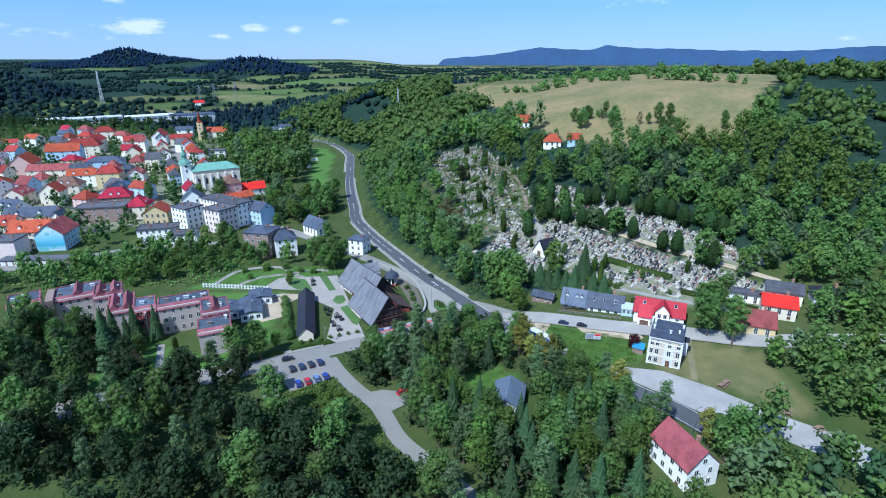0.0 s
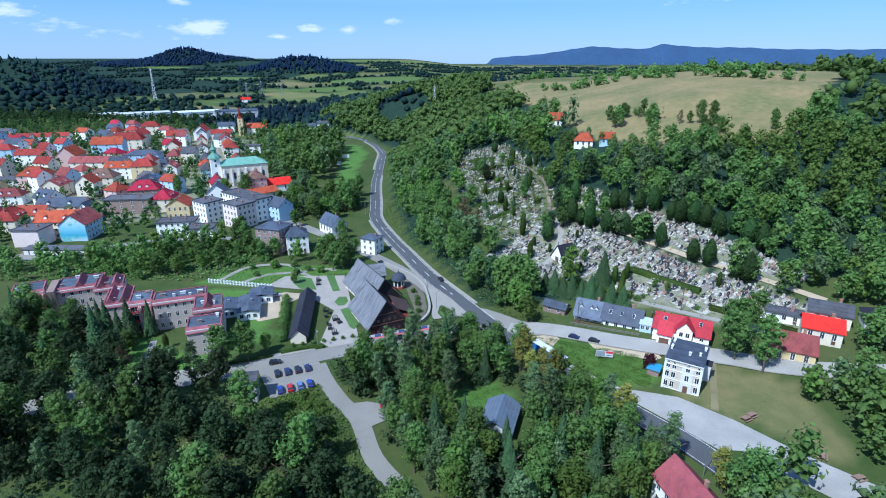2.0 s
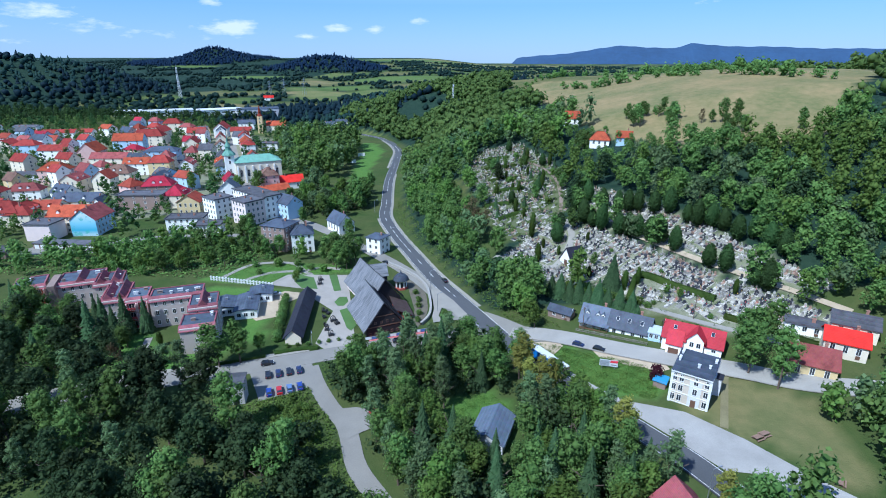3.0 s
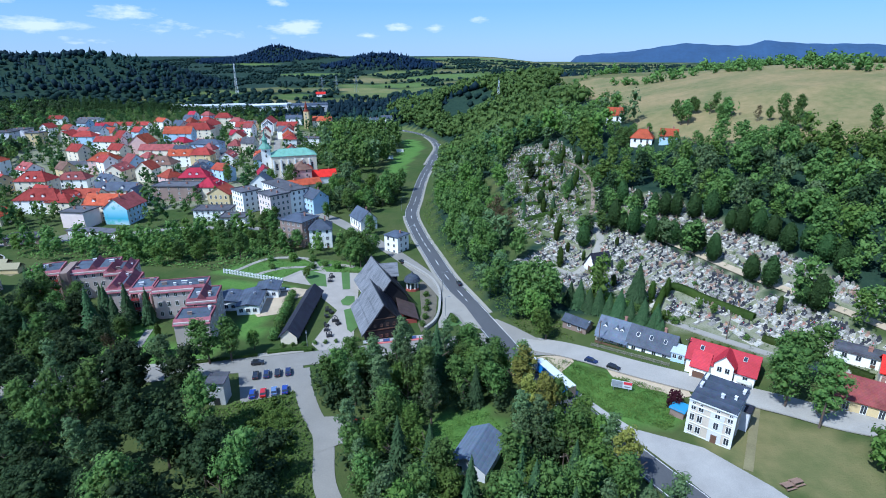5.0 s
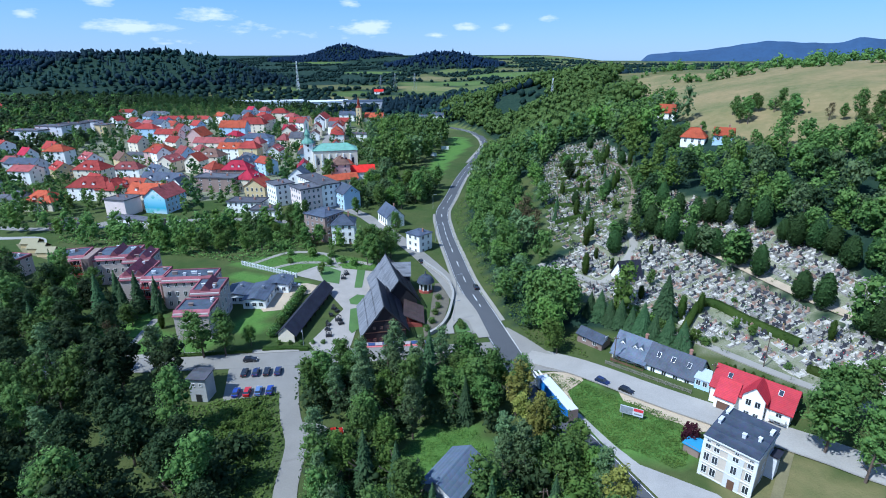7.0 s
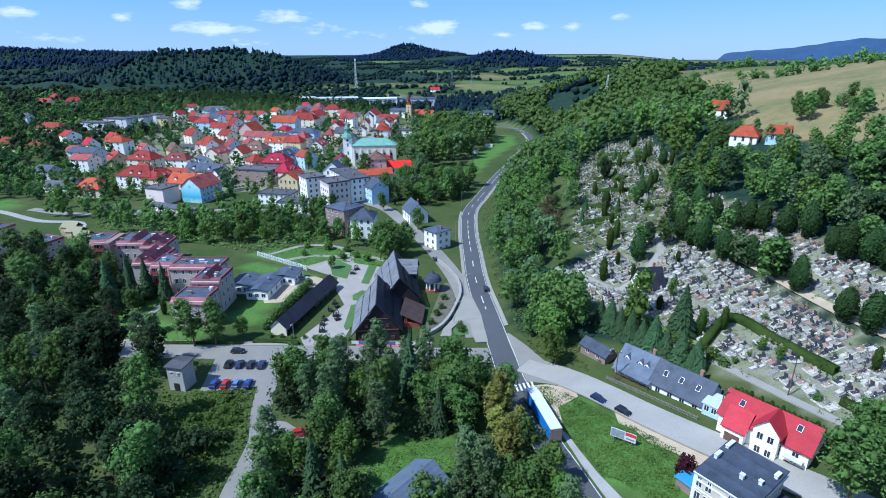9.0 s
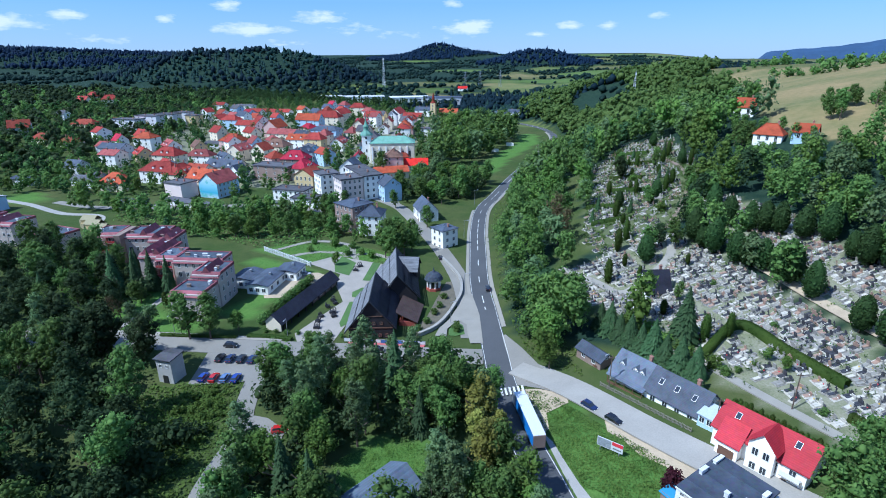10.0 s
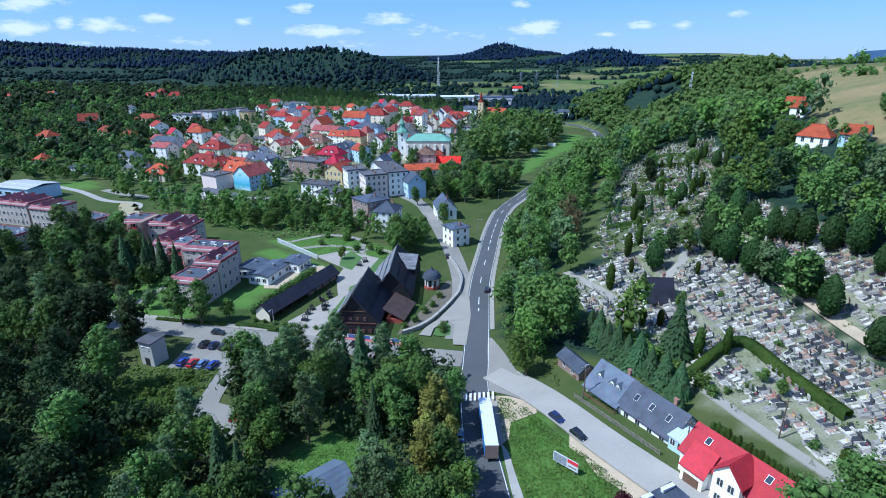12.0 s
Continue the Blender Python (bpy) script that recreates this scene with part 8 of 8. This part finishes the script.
grave_green(UPPER_CEMETERY, 7600, 31, "broad", "dark evergreen shrubs between the upper graves", 0.28)
grave_green(CEMETERY, 2600, 32, "thuja", "small evergreens and ivy between the graves", 0.2)
grave_green(SIDE_CEMETERY, 900, 33, "light", "grass and low shrubs between the graves", 0.24)
hedge(CEM_HEDGE, 1.7, 1.9, "tall clipped hedge between the graves")
hedge(CEM_HEDGE_TWO, 1.5, 1.5, "clipped hedge along the lower graves")
for ax, ay, bx, by in ((6, 285, 19, 281), (14, 264, 28, 266), (10, 303, 26, 297), (6, 322, 22, 314), (2, 345, 22, 334), (0, 364, 16, 354)):
    hedge([(ax, ay), ((ax + bx) / 2, (ay + by) / 2 + 1), (bx, by)], 1.6, 1.5, "clipped hedge on a terrace of the upper cemetery")
hedge([(-50, 152), (-44, 155), (-38, 157)], 1.2, 0.9, "low clipped hedge along the street")
hedge([(-72, 140), (-62, 145), (-52, 150)], 1.0, 0.8, "low clipped hedge along the footway")
for k in range(17):
    hx1, hy1 = 69.2 + 0.9 * k, 174.2 - 0.5 * k
    tree("thuja%d" % (k % 2), hx1, hy1, 0.66, "row of small thujas behind the red-roofed house")
for px, py in ((63, 196), (72, 190), (69, 187), (84, 178), (96, 172), (50, 207), (40, 225), (34, 232), (75, 205), (95, 190), (60, 222), (52, 232), (26, 262), (32, 282), (20, 300), (16, 320), (10, 340), (28, 316), (36, 292)):
    tree(("thuja%d" % (px % 2)) if px % 3 else "bush1", px, py, 0.9 if px % 3 else 0.7, "small evergreens among the graves")
for px, py, k, s in ((40, 240, "broad1", 0.6), (47, 242, "broad2", 0.62), (12.6, 317, "alder0", 0.8), (41.7, 243, "alder1", 0.62), (29.3, 242, "thuja1", 1.35), (31.5, 222, "thuja1", 1.3), (5.6, 250, "bare0", 0.85), (8, 330, "broad0", 0.75), (6, 338, "broad1", 0.7), (26, 340, "spruce0", 0.5), (40, 320, "thuja1", 1.3), (34, 300, "spruce1", 0.4),
                    (44, 290, "broad2", 0.6), (12, 280, "spruce0", 0.45), (22, 268, "thuja1", 1.4), (30, 250, "thuja1", 1.2), (66, 200, "thuja1", 1.1), (74, 193, "light0", 0.3), (78, 190, "light0", 0.35)):
    tree(k, px, py, s, "trees standing among the graves")

for k in range(34):
    hx1, hy1 = 8 + (k * 37 % 40) * 0.9 + (k % 3), 262 + (k * 53 % 120)
    if inside(np.array([hx1]), np.array([hy1]), UPPER_CEMETERY)[0]:
        tree(("thuja1", "spruce0", "broad1", "thuja0", "bush0", "round0")[k % 6], hx1, hy1, (1.2, 0.4, 0.55, 1.2, 1.2, 0.8)[k % 6], "trees standing among the graves")
for k in range(10):
    tree("bush1" if k % 2 else "bush0", 43 + 2.6 * k, 201 - 1.75 * k, 1.1, "bushes below the cemetery path")

# ---- vehicles ----
CARPAINT = {}


def paint(name, c):
    if name not in CARPAINT:
        m = plain(name, c, 0.25, 0.2, 0.6)
        m.node_tree.nodes["Principled BSDF"].inputs["Coat Weight"].default_value = 0.6
        CARPAINT[name] = m
    return CARPAINT[name]


TYRE = plain("tyre_rubber", (0.02, 0.02, 0.02), 0.8)


def car(x, y, yaw, colour, rgb, group="", words="parked on grey asphalt", lift=0.2):
    t = thing("car", x, y, gz(x, y) + lift, yaw, colour + " hatchback car " + words, "car", group)
    t.scale = (0.86, 0.88, 0.92)
    body = Solid().extrude_y([(-2.1, 0.28), (2.1, 0.28), (2.15, 0.62), (1.95, 0.86), (1.0, 0.95), (-1.7, 0.98), (-2.1, 0.85)], -0.85, 0.85)
    part("body", body, paint(colour.replace(" ", "_") + "_paint", rgb), t)
    cabin = Solid().add([(-1.85, -0.78, 0.97), (1.05, -0.78, 0.94), (0.35, -0.62, 1.46), (-1.5, -0.62, 1.46), (-1.85, 0.78, 0.97), (1.05, 0.78, 0.94), (0.35, 0.62, 1.46), (-1.5, 0.62, 1.46)],
                        [(0, 1, 2, 3), (7, 6, 5, 4), (1, 5, 6, 2), (4, 0, 3, 7), (3, 2, 6, 7), (0, 4, 5, 1)])
    part("cabin", cabin, GLASS, t, "dark glazed cabin")
    part("roof", Solid().box(-1.5, -0.62, 1.44, 0.35, 0.62, 1.5), CARPAINT[colour.replace(" ", "_") + "_paint"], t)
    for wx in (-1.3, 1.3):
        for wy in (-0.8, 0.8):
            w = part("wheel", Solid().bar((wx, wy - 0.1, 0.31), (wx, wy + 0.1, 0.31), 0.31, 12), TYRE, t)
            part("rim", Solid().bar((wx, wy - 0.11, 0.31), (wx, wy + 0.11, 0.31), 0.18, 8), METAL, w)
    for wy in (-0.6, 0.6):
        part("headlight", Solid().box(2.08, wy - 0.18, 0.62, 2.17, wy + 0.18, 0.76), FRAME, t)
        part("tail_light", Solid().box(-2.14, wy - 0.15, 0.7, -2.08, wy + 0.15, 0.85), REDRAIL, t)
    return t


BLUE, RED, BLACK, SILVER, NAVY = (0.03, 0.06, 0.3), (0.5, 0.02, 0.02), (0.015, 0.015, 0.02), (0.45, 0.46, 0.48), (0.02, 0.03, 0.1)
LOT = "cars in the small car park"
for cx, cy, col, rgb in ((-42.6, 132.4, "dark blue", BLUE), (-40.2, 133.6, "bright red", RED), (-37.8, 134.9, "grey-blue", (0.15, 0.22, 0.4)), (-35.4, 136.2, "dark blue", BLUE)):
    car(cx, cy, 118, col, rgb, LOT)
for cx, cy, col, rgb in ((-46.6, 140.3, "black", BLACK), (-44.0, 141.5, "navy", NAVY), (-41.4, 142.8, "black", BLACK), (-38.8, 144.0, "navy", NAVY)):
    car(cx, cy, 118, col, rgb, LOT)
car(42.6, 165.8, -24, "navy", NAVY, "cars on the side street")
car(48.4, 163.2, -24, "black", BLACK, "cars on the side street")
car(-13.8, 164.2, 25, "black", BLACK, "cars in the streets", "on the street beside the mill", 0.25)
car(-49.5, 146.0, 26, "dark grey", BLACK, "cars in the streets", "on the street beside the car park", 0.25)
car(-5.4, 214, 120, "black", BLACK, "cars in the streets", "on the main road", 0.25)
car(-11.6, 128.2, 40, "bright red", RED, "cars in the streets", "parked under the trees", 0.22)
car(28.4, 152, 126, "grey-blue", (0.15, 0.22, 0.4), "cars in the streets", "on the main road", 0.25)
car(-34.2, 231, 132, "black", BLACK, "cars in the streets", "parked beside the narrow street", 0.2)
car(-45.0, 247, 132, "black", BLACK, "cars in the streets", "parked beside the narrow street", 0.2)
car(-78, 192, 20, "black", BLACK, "cars in the streets", "parked beside the clinic", 0.15)
car(-68, 193, 30, "silver", SILVER, "cars in the streets", "parked beside the clinic", 0.15)
car(-187, 224.5, 10, "silver", SILVER, "cars in the streets", "parked before the garages", 0.15)
car(-176, 228, 10, "black", BLACK, "cars in the streets", "parked before the garages", 0.15)
car(-155, 258, 30, "silver", SILVER, "cars in the streets", "parked in the town", 0.15)
car(-100, 268, 40, "red", RED, "cars in the streets", "parked in the town", 0.15)


def truck():
    x, y = 33.0, 155.0
    t = thing("truck", x, y, gz(x, y) + 0.22, 128.5, "articulated truck with a white roof and blue side curtains", "truck")
    W, B = paint("truck_white", (0.75, 0.76, 0.78)), plain("blue_tarpaulin_side", (0.03, 0.16, 0.5), 0.5)
    part("trailer_bed", Solid().box(-7.2, -1.2, 0.95, 6.0, 1.2, 1.2), DARKMETAL, t)
    part("trailer_roof", Solid().box(-7.2, -1.27, 3.85, 6.0, 1.27, 4.0), W, t, "white trailer roof")
    for sy in (-1, 1):
        part("side_curtain", Solid().box(-7.1, min(sy * 1.18, sy * 1.26), 1.2, 6.0, max(sy * 1.18, sy * 1.26), 3.85), B, t, "blue side curtain")
    part("rear_door", Solid().box(-7.28, -1.25, 1.0, -7.2, 1.25, 3.9), WALLS["brown"], t, "brown rear doors")
    part("front_wall", Solid().box(5.9, -1.2, 1.2, 6.0, 1.2, 3.85), W, t)
    part("cab", Solid().extrude_y([(6.5, 0.6), (8.6, 0.6), (8.65, 1.9), (8.3, 3.2), (7.6, 3.7), (6.5, 3.7)], -1.22, 1.22), W, t)
    part("windscreen", Solid().box(8.42, -1.05, 1.95, 8.6, 1.05, 2.9), GLASS, t)
    for wx in (-5.8, -4.5, -3.2, 5.2, 7.8):
        for wy in (-1.05, 1.05):
            part("wheel", Solid().bar((wx, wy - 0.16, 0.5), (wx, wy + 0.16, 0.5), 0.5, 12), TYRE, t)


truck()

# ---- street furniture ----
def billboard():
    x, y = 49.8, 154.4
    t = thing("billboard", x, y, gz(x, y), -6, "roadside billboard, grey and white with a red end panel", "billboard")
    for px in (-1.8, 1.8):
        part("post", Solid().block(px, 0, -0.4, 0.14, 0.14, 2.4), METAL, t)
    part("panel", Solid().box(-2.5, -0.1, 1.0, 2.5, 0.0, 3.0), plain("billboard_white", (0.6, 0.62, 0.64)), t)
    part("red_field", Solid().box(0.4, -0.13, 2.2, 2.45, -0.104, 2.95), plain("billboard_red", (0.6, 0.04, 0.06)), t, "red field")
    part("photo_field", Solid().box(-2.4, -0.13, 1.15, 0.2, -0.104, 2.9), surface("billboard_photo", (0.25, 0.27, 0.3), 0.5, 1.2, 3.0, 0.5, 0), t, "grey picture field")
    part("text_bar", Solid().box(0.6, -0.13, 1.4, 2.2, -0.104, 1.7), plain("billboard_grey", (0.2, 0.2, 0.22)), t, "grey bar of lettering")


billboard()


def street_lamp(x, y, yaw, h=8):
    t = thing("street_lamp", x, y, gz(x, y), yaw, "tall grey street lamp on a tapered steel pole", "street lamp", "street lamps along the roads")
    part("pole", Solid().tube(0, 0, -0.3, h, 0.11, 0.06, 8), METAL, t)
    part("arm", Solid().bar((0, 0, h), (1.6, 0, h + 0.25), 0.05), METAL, t)
    part("lamp_head", Solid().box(1.2, -0.14, h + 0.16, 2.1, 0.14, h + 0.3), METAL, t)


for k, (px, py) in enumerate(MAIN_ROAD[60:150:22]):
    street_lamp(px - 5.2, py - 2.6, 25)
for px, py in ((-40, 157.5), (-70, 143), (-96, 131)):
    street_lamp(px, py, -60, 6)
street_lamp(-4.5, 187.5, 40, 7)


def wire_pole(x, y, h=8.5):
    t = thing("utility_pole", x, y, gz(x, y), 30, "weathered wooden utility pole with a crossbar", "utility pole", "utility poles")
    part("pole", Solid().tube(0, 0, -0.4, h, 0.14, 0.1, 7), BARK, t)
    part("crossbar", Solid().box(-0.8, -0.06, h - 0.7, 0.8, 0.06, h - 0.55), BARK, t)
    for i in (-0.7, 0, 0.7):
        part("insulator", Solid().tube(i, 0, h - 0.55, h - 0.35, 0.05, 0.03, 6), FRAME, t)


for px, py in ((44.6, 174.0), (66.5, 166.2), (76.5, 262), (96, 240), (74, 280), (36, 120), (79, 178)):
    wire_pole(px, py)


def lattice_mast(x, y, h, w, label, mat_a, mat_b):
    t = thing("lattice_mast", x, y, gz(x, y), 10, label, "mast")
    n = max(6, int(h / 4))
    for k in range(n):
        z0, z1 = h * k / n, h * (k + 1) / n
        a, b = w * (1 - 0.75 * k / n), w * (1 - 0.75 * (k + 1) / n)
        s = Solid()
        c0 = [(-a, -a, z0), (a, -a, z0), (a, a, z0), (-a, a, z0)]
        c1 = [(-b, -b, z1), (b, -b, z1), (b, b, z1), (-b, b, z1)]
        for i in range(4):
            s.bar(c0[i], c1[i], 0.16, 4).bar(c0[i], c1[(i + 1) % 4], 0.1, 4).bar(c1[i], c1[(i + 1) % 4], 0.1, 4)
        part("mast_section", s, mat_a if k % 2 else mat_b, t)
    part("antenna", Solid().tube(0, 0, h, h + 4, 0.12, 0.05, 6), METAL, t)
    for k in range(3):
        part("aerial", Solid().box(w * 0.4, -0.5 + k, h - 3, w * 0.4 + 0.4, -0.2 + k, h - 0.8), FRAME, t)


lattice_mast(-53, 640, 23, 1.4, "slender pale grey lattice telecom mast above the trees", plain("mast_blue_grey", (0.42, 0.45, 0.52)), plain("mast_white", (0.65, 0.66, 0.68)))
lattice_mast(-575, 920, 52, 2.2, "tall slim grey-white lattice mast in the valley", plain("mast_grey", (0.6, 0.62, 0.65)), plain("mast_pale", (0.7, 0.7, 0.72)))


def pylon(x, y, h=34):
    t = thing("power_pylon", x, y, gz(x, y), 60, "grey steel power pylon in the far valley", "pylon", "power pylons")
    for sx in (-1, 1):
        for sy in (-1, 1):
            part("pylon_leg", Solid().bar((sx * 3, sy * 3, -1), (sx * 0.4, sy * 0.4, h), 0.22, 4), METAL, t)
    for z, w in ((h * 0.68, 7), (h * 0.82, 6), (h * 0.94, 4)):
        part("cross_arm", Solid().bar((-w, 0, z), (w, 0, z), 0.22, 4), METAL, t)


for px, py in ((-460, 1035), (-455, 1090), (-430, 1135)):
    pylon(px, py)


PICNIC = surface("weathered_bench_wood", (0.22, 0.14, 0.1), 0.3, 1.0, 9.0)


def picnic_table(x, y, yaw):
    t = thing("picnic_table", x, y, gz(x, y), yaw, "wooden picnic table with benches on dry grass", "picnic table", "garden furniture in the yard")
    part("tabletop", Solid().box(-1.2, -0.45, 0.7, 1.2, 0.45, 0.78), PICNIC, t)
    for sy in (-0.85, 0.85):
        part("bench", Solid().box(-1.2, sy - 0.15, 0.42, 1.2, sy + 0.15, 0.48), PICNIC, t)
    for sx in (-0.9, 0.9):
        part("trestle", Solid().box(sx - 0.06, -0.9, 0.36, sx + 0.06, 0.9, 0.44).bar((sx, -0.7, -0.1), (sx, -0.2, 0.7), 0.06).bar((sx, 0.7, -0.1), (sx, 0.2, 0.7), 0.06), DOOR, t)


for px, py, pw in ((79.4, 127.6, 30), (81.2, 128.8, 30), (88, 118, 20), (90.4, 115.2, 60), (94.5, 109, 20)):
    picnic_table(px, py, pw)


def sign_board(x, y, yaw):
    t = thing("road_sign", x, y, gz(x, y), yaw, "white roadside sign board on two posts", "sign", "sign boards on the lawn")
    part("board", Solid().box(-3.2, -0.08, 1.2, 3.2, 0.08, 4.0), FRAME, t)
    for px in (-2.4, 2.4):
        part("post", Solid().block(px, 0.15, -0.3, 0.2, 0.12, 3.0), METAL, t)


sign_board(-118, 455, 20)
sign_board(-120, 490, 20)


def market_tents():
    for k, (px, py) in enumerate(((-204, 189), (-195, 186), (-186, 184))):
        t = thing("tent", px, py, gz(px, py), 20, "pale yellow pitched canvas tent on sandy ground", "tent", "row of pale tents")
        FOOTPRINTS.append((px, py, 4))
        part("canvas_wall", Solid().box(-3.6, -2.4, -0.2, 3.6, 2.4, 2.2), WALLS["yellow"], t)
        part("canvas_roof", roof_mesh(7.2, 4.8, 2.2, 1.7, "gable", 0.3, 0.1), plain("pale_canvas", (0.3, 0.27, 0.17), 0.9, 0.0, 0.1), t)


market_tents()


MEADOW_ROWS = [[(70, 572), (84, 541), (98, 519), (121, 517)], [(137, 512), (148, 492), (156, 466), (168, 476)], [(166, 462), (183, 432), (197, 410), (212, 394)],
               [(172, 600), (190, 575), (215, 560), (240, 530)], [(176, 608), (200, 590), (228, 560)], [(84, 360), (94, 356), (104, 351), (109, 345)],
               [(30, 640), (60, 690), (110, 720), (200, 700)], [(150, 520), (200, 560), (260, 560)], [(120, 600), (170, 610)]]


def tufts(poly, count, seed, leaf, label, size=0.3, tall=0.7, margin=-1.2):
    """Rank grass and weeds: loose leaf clumps close over the ground."""
    g = np.random.default_rng(seed)
    P = np.array(poly)
    x, y = g.uniform(P[:, 0].min(), P[:, 0].max(), count), g.uniform(P[:, 1].min(), P[:, 1].max(), count)
    hump = 0.5 + 0.5 * np.sin(x * 0.9 + np.sin(y * 0.7)) * np.sin(y * 1.1 + 1.3)
    k = inside(x, y, poly) & free(x, y, margin) & (g.uniform(0, 1, count) < 0.35 + 0.65 * hump)
    x, y, hump = x[k], y[k], hump[k]
    pos = np.stack([x, y, ground_z(x, y) + g.uniform(0.05, 1, len(x)) * tall * (0.3 + hump)], 1)
    up = np.tile([0.0, 0.0, 1.0], (len(x), 1))
    me = mesh_from("weeds", *leaf_quads(pos, up, np.full(len(x), size), g))
    me.materials.append(LEAF[leaf])
    return tagged(part("weeds", me, None), label, "weeds", kind="stuff")


tufts(GREEN_SLOPE, 38000, 81, "light", "rank green weeds on the slope below the side street", 0.15, 0.55)
tufts(HUT_GARDEN, 12000, 82, "light", "uncut bright green grass round the garden house", 0.13, 0.4, -2)
tufts([(-36, 136), (-30, 128), (-24, 116), (-30, 110), (-42, 122), (-44, 128)], 5000, 83, "light", "dry yellow-green grass beside the lane", 0.28, 0.6)
tufts([(24, 178), (38, 176), (34, 186), (26, 192), (10, 212), (4, 212), (16, 190)], 6000, 84, "light", "rough grass between the road and the wood", 0.28, 0.5)
tufts([(-200, 196), (-105, 205), (-84, 232), (-112, 262), (-160, 246), (-215, 216)], 9000, 86, "broad", "overgrown gardens between the blocks and the town", 0.6, 1.3, 0.2)
tufts([(-52, 127), (-36, 132), (-28, 128), (-22, 116), (-30, 110), (-48, 118)], 6000, 87, "light", "dry yellow-green grass below the car park", 0.3, 0.6, 0.0)
tufts([(-34, 147), (-24, 155), (-10, 161), (-2, 166), (2, 160), (-18, 146), (-24, 136), (-30, 140)], 5000, 88, "broad", "rough grass beside the street", 0.3, 0.5, 0.0)
tufts([(-40, 150), (-104, 118), (-104, 124), (-60, 146), (-42, 155)], 3000, 89, "broad", "rough grass beside the street", 0.3, 0.5, -0.8)
tufts([(-34, 139), (-27, 131), (-19, 118), (-9, 104), (-2, 95), (-10, 90), (-25, 110), (-36, 126)], 8000, 90, "light", "tall weeds beside the narrow lane", 0.34, 1.0, -0.7)
bank = cut(MAIN_ROAD, 184, 330)
tufts([(px + 6.0, py + 3.0) for px, py in bank] + [(px + 13.0, py + 6.5) for px, py in reversed(bank)], 14000, 91, "light", "rough grass and brambles on the bank beside the main road", 0.36, 1.2, 0.4)
tufts(MILL_GARDEN, 5000, 85, "broad", "low garden plants beside the mill yard", 0.25, 0.5, -1.5)


def weeds():
    """Rough growth on the slopes beside the side street."""
    g = np.random.default_rng(3)
    x, y = scatter([(-120, 236), (-100, 222), (-84, 232), (-110, 262), (-150, 250), (-170, 225), (-150, 205), (-135, 205)], 3.2, 42, 0.5)
    k = free(x, y, 0.5) & (g.uniform(0, 1, len(x)) < 0.6)
    woods("shrubs", x[k], y[k], [broad_crown(103 + i, 2.6, 1.7, 5, 70, 0.35, ICO1, 0.02) for i in range(2)], 16, "broad", "overgrown shrubs on the fallow plot", 0.5, 1.4)
    x, y = scatter([(-34, 134), (-26, 124), (-20, 112), (-30, 112), (-40, 126)], 2.4, 43, 0.5)
    k = free(x, y, 0.0)
    woods("shrubs", x[k], y[k], [broad_crown(105 + i, 1.8, 1.2, 4, 60, 0.28, ICO1, 0.02) for i in range(2)], 17, "light", "rough shrubs beside the lane", 0.4, 1.2)
    rows = [smooth_line(q, 5.0) for q in MEADOW_ROWS]
    x, y = np.array([p[0] for r in rows for p in r]), np.array([p[1] for r in rows for p in r])
    x, y = x + g.normal(0, 2.5, len(x)), y + g.normal(0, 4, len(y))
    k = g.uniform(0, 1, len(x)) < 0.75
    woods("shrubs", x[k], y[k], [broad_crown(107 + i, 5, 3, 5, 70, 0.7, ICO1, 0.02) for i in range(2)], 18, "broad", "hawthorn bushes and hedgerow trees across the meadow", 0.6, 1.7)


weeds()


RIDGE = ((-60, 0, 300, 800, 1215, 1307, 1675, 2500, 2820, 3560, 4300), (40, 95, 120, 184, 164, 199, 176, 152, 165, 209, 215))


def far_ridge():
    """The table mountains on the horizon; their blue is haze put into the colour."""
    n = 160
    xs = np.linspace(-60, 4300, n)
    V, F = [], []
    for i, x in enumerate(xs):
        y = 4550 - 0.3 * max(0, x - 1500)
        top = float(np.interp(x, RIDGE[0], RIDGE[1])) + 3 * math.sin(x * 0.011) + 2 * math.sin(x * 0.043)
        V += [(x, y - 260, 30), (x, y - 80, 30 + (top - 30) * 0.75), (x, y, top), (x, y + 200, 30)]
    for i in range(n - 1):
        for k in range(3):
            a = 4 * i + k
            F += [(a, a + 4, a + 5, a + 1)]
    ob = part("backdrop", mesh_from("backdrop", V, F), surface("haze_blue_forest", (0.026, 0.06, 0.13), 0.25, 0.004, 0.03, 0.95, 0))
    tagged(ob, "table mountains on the far horizon, haze put into their blue", "mountains", kind="structure")


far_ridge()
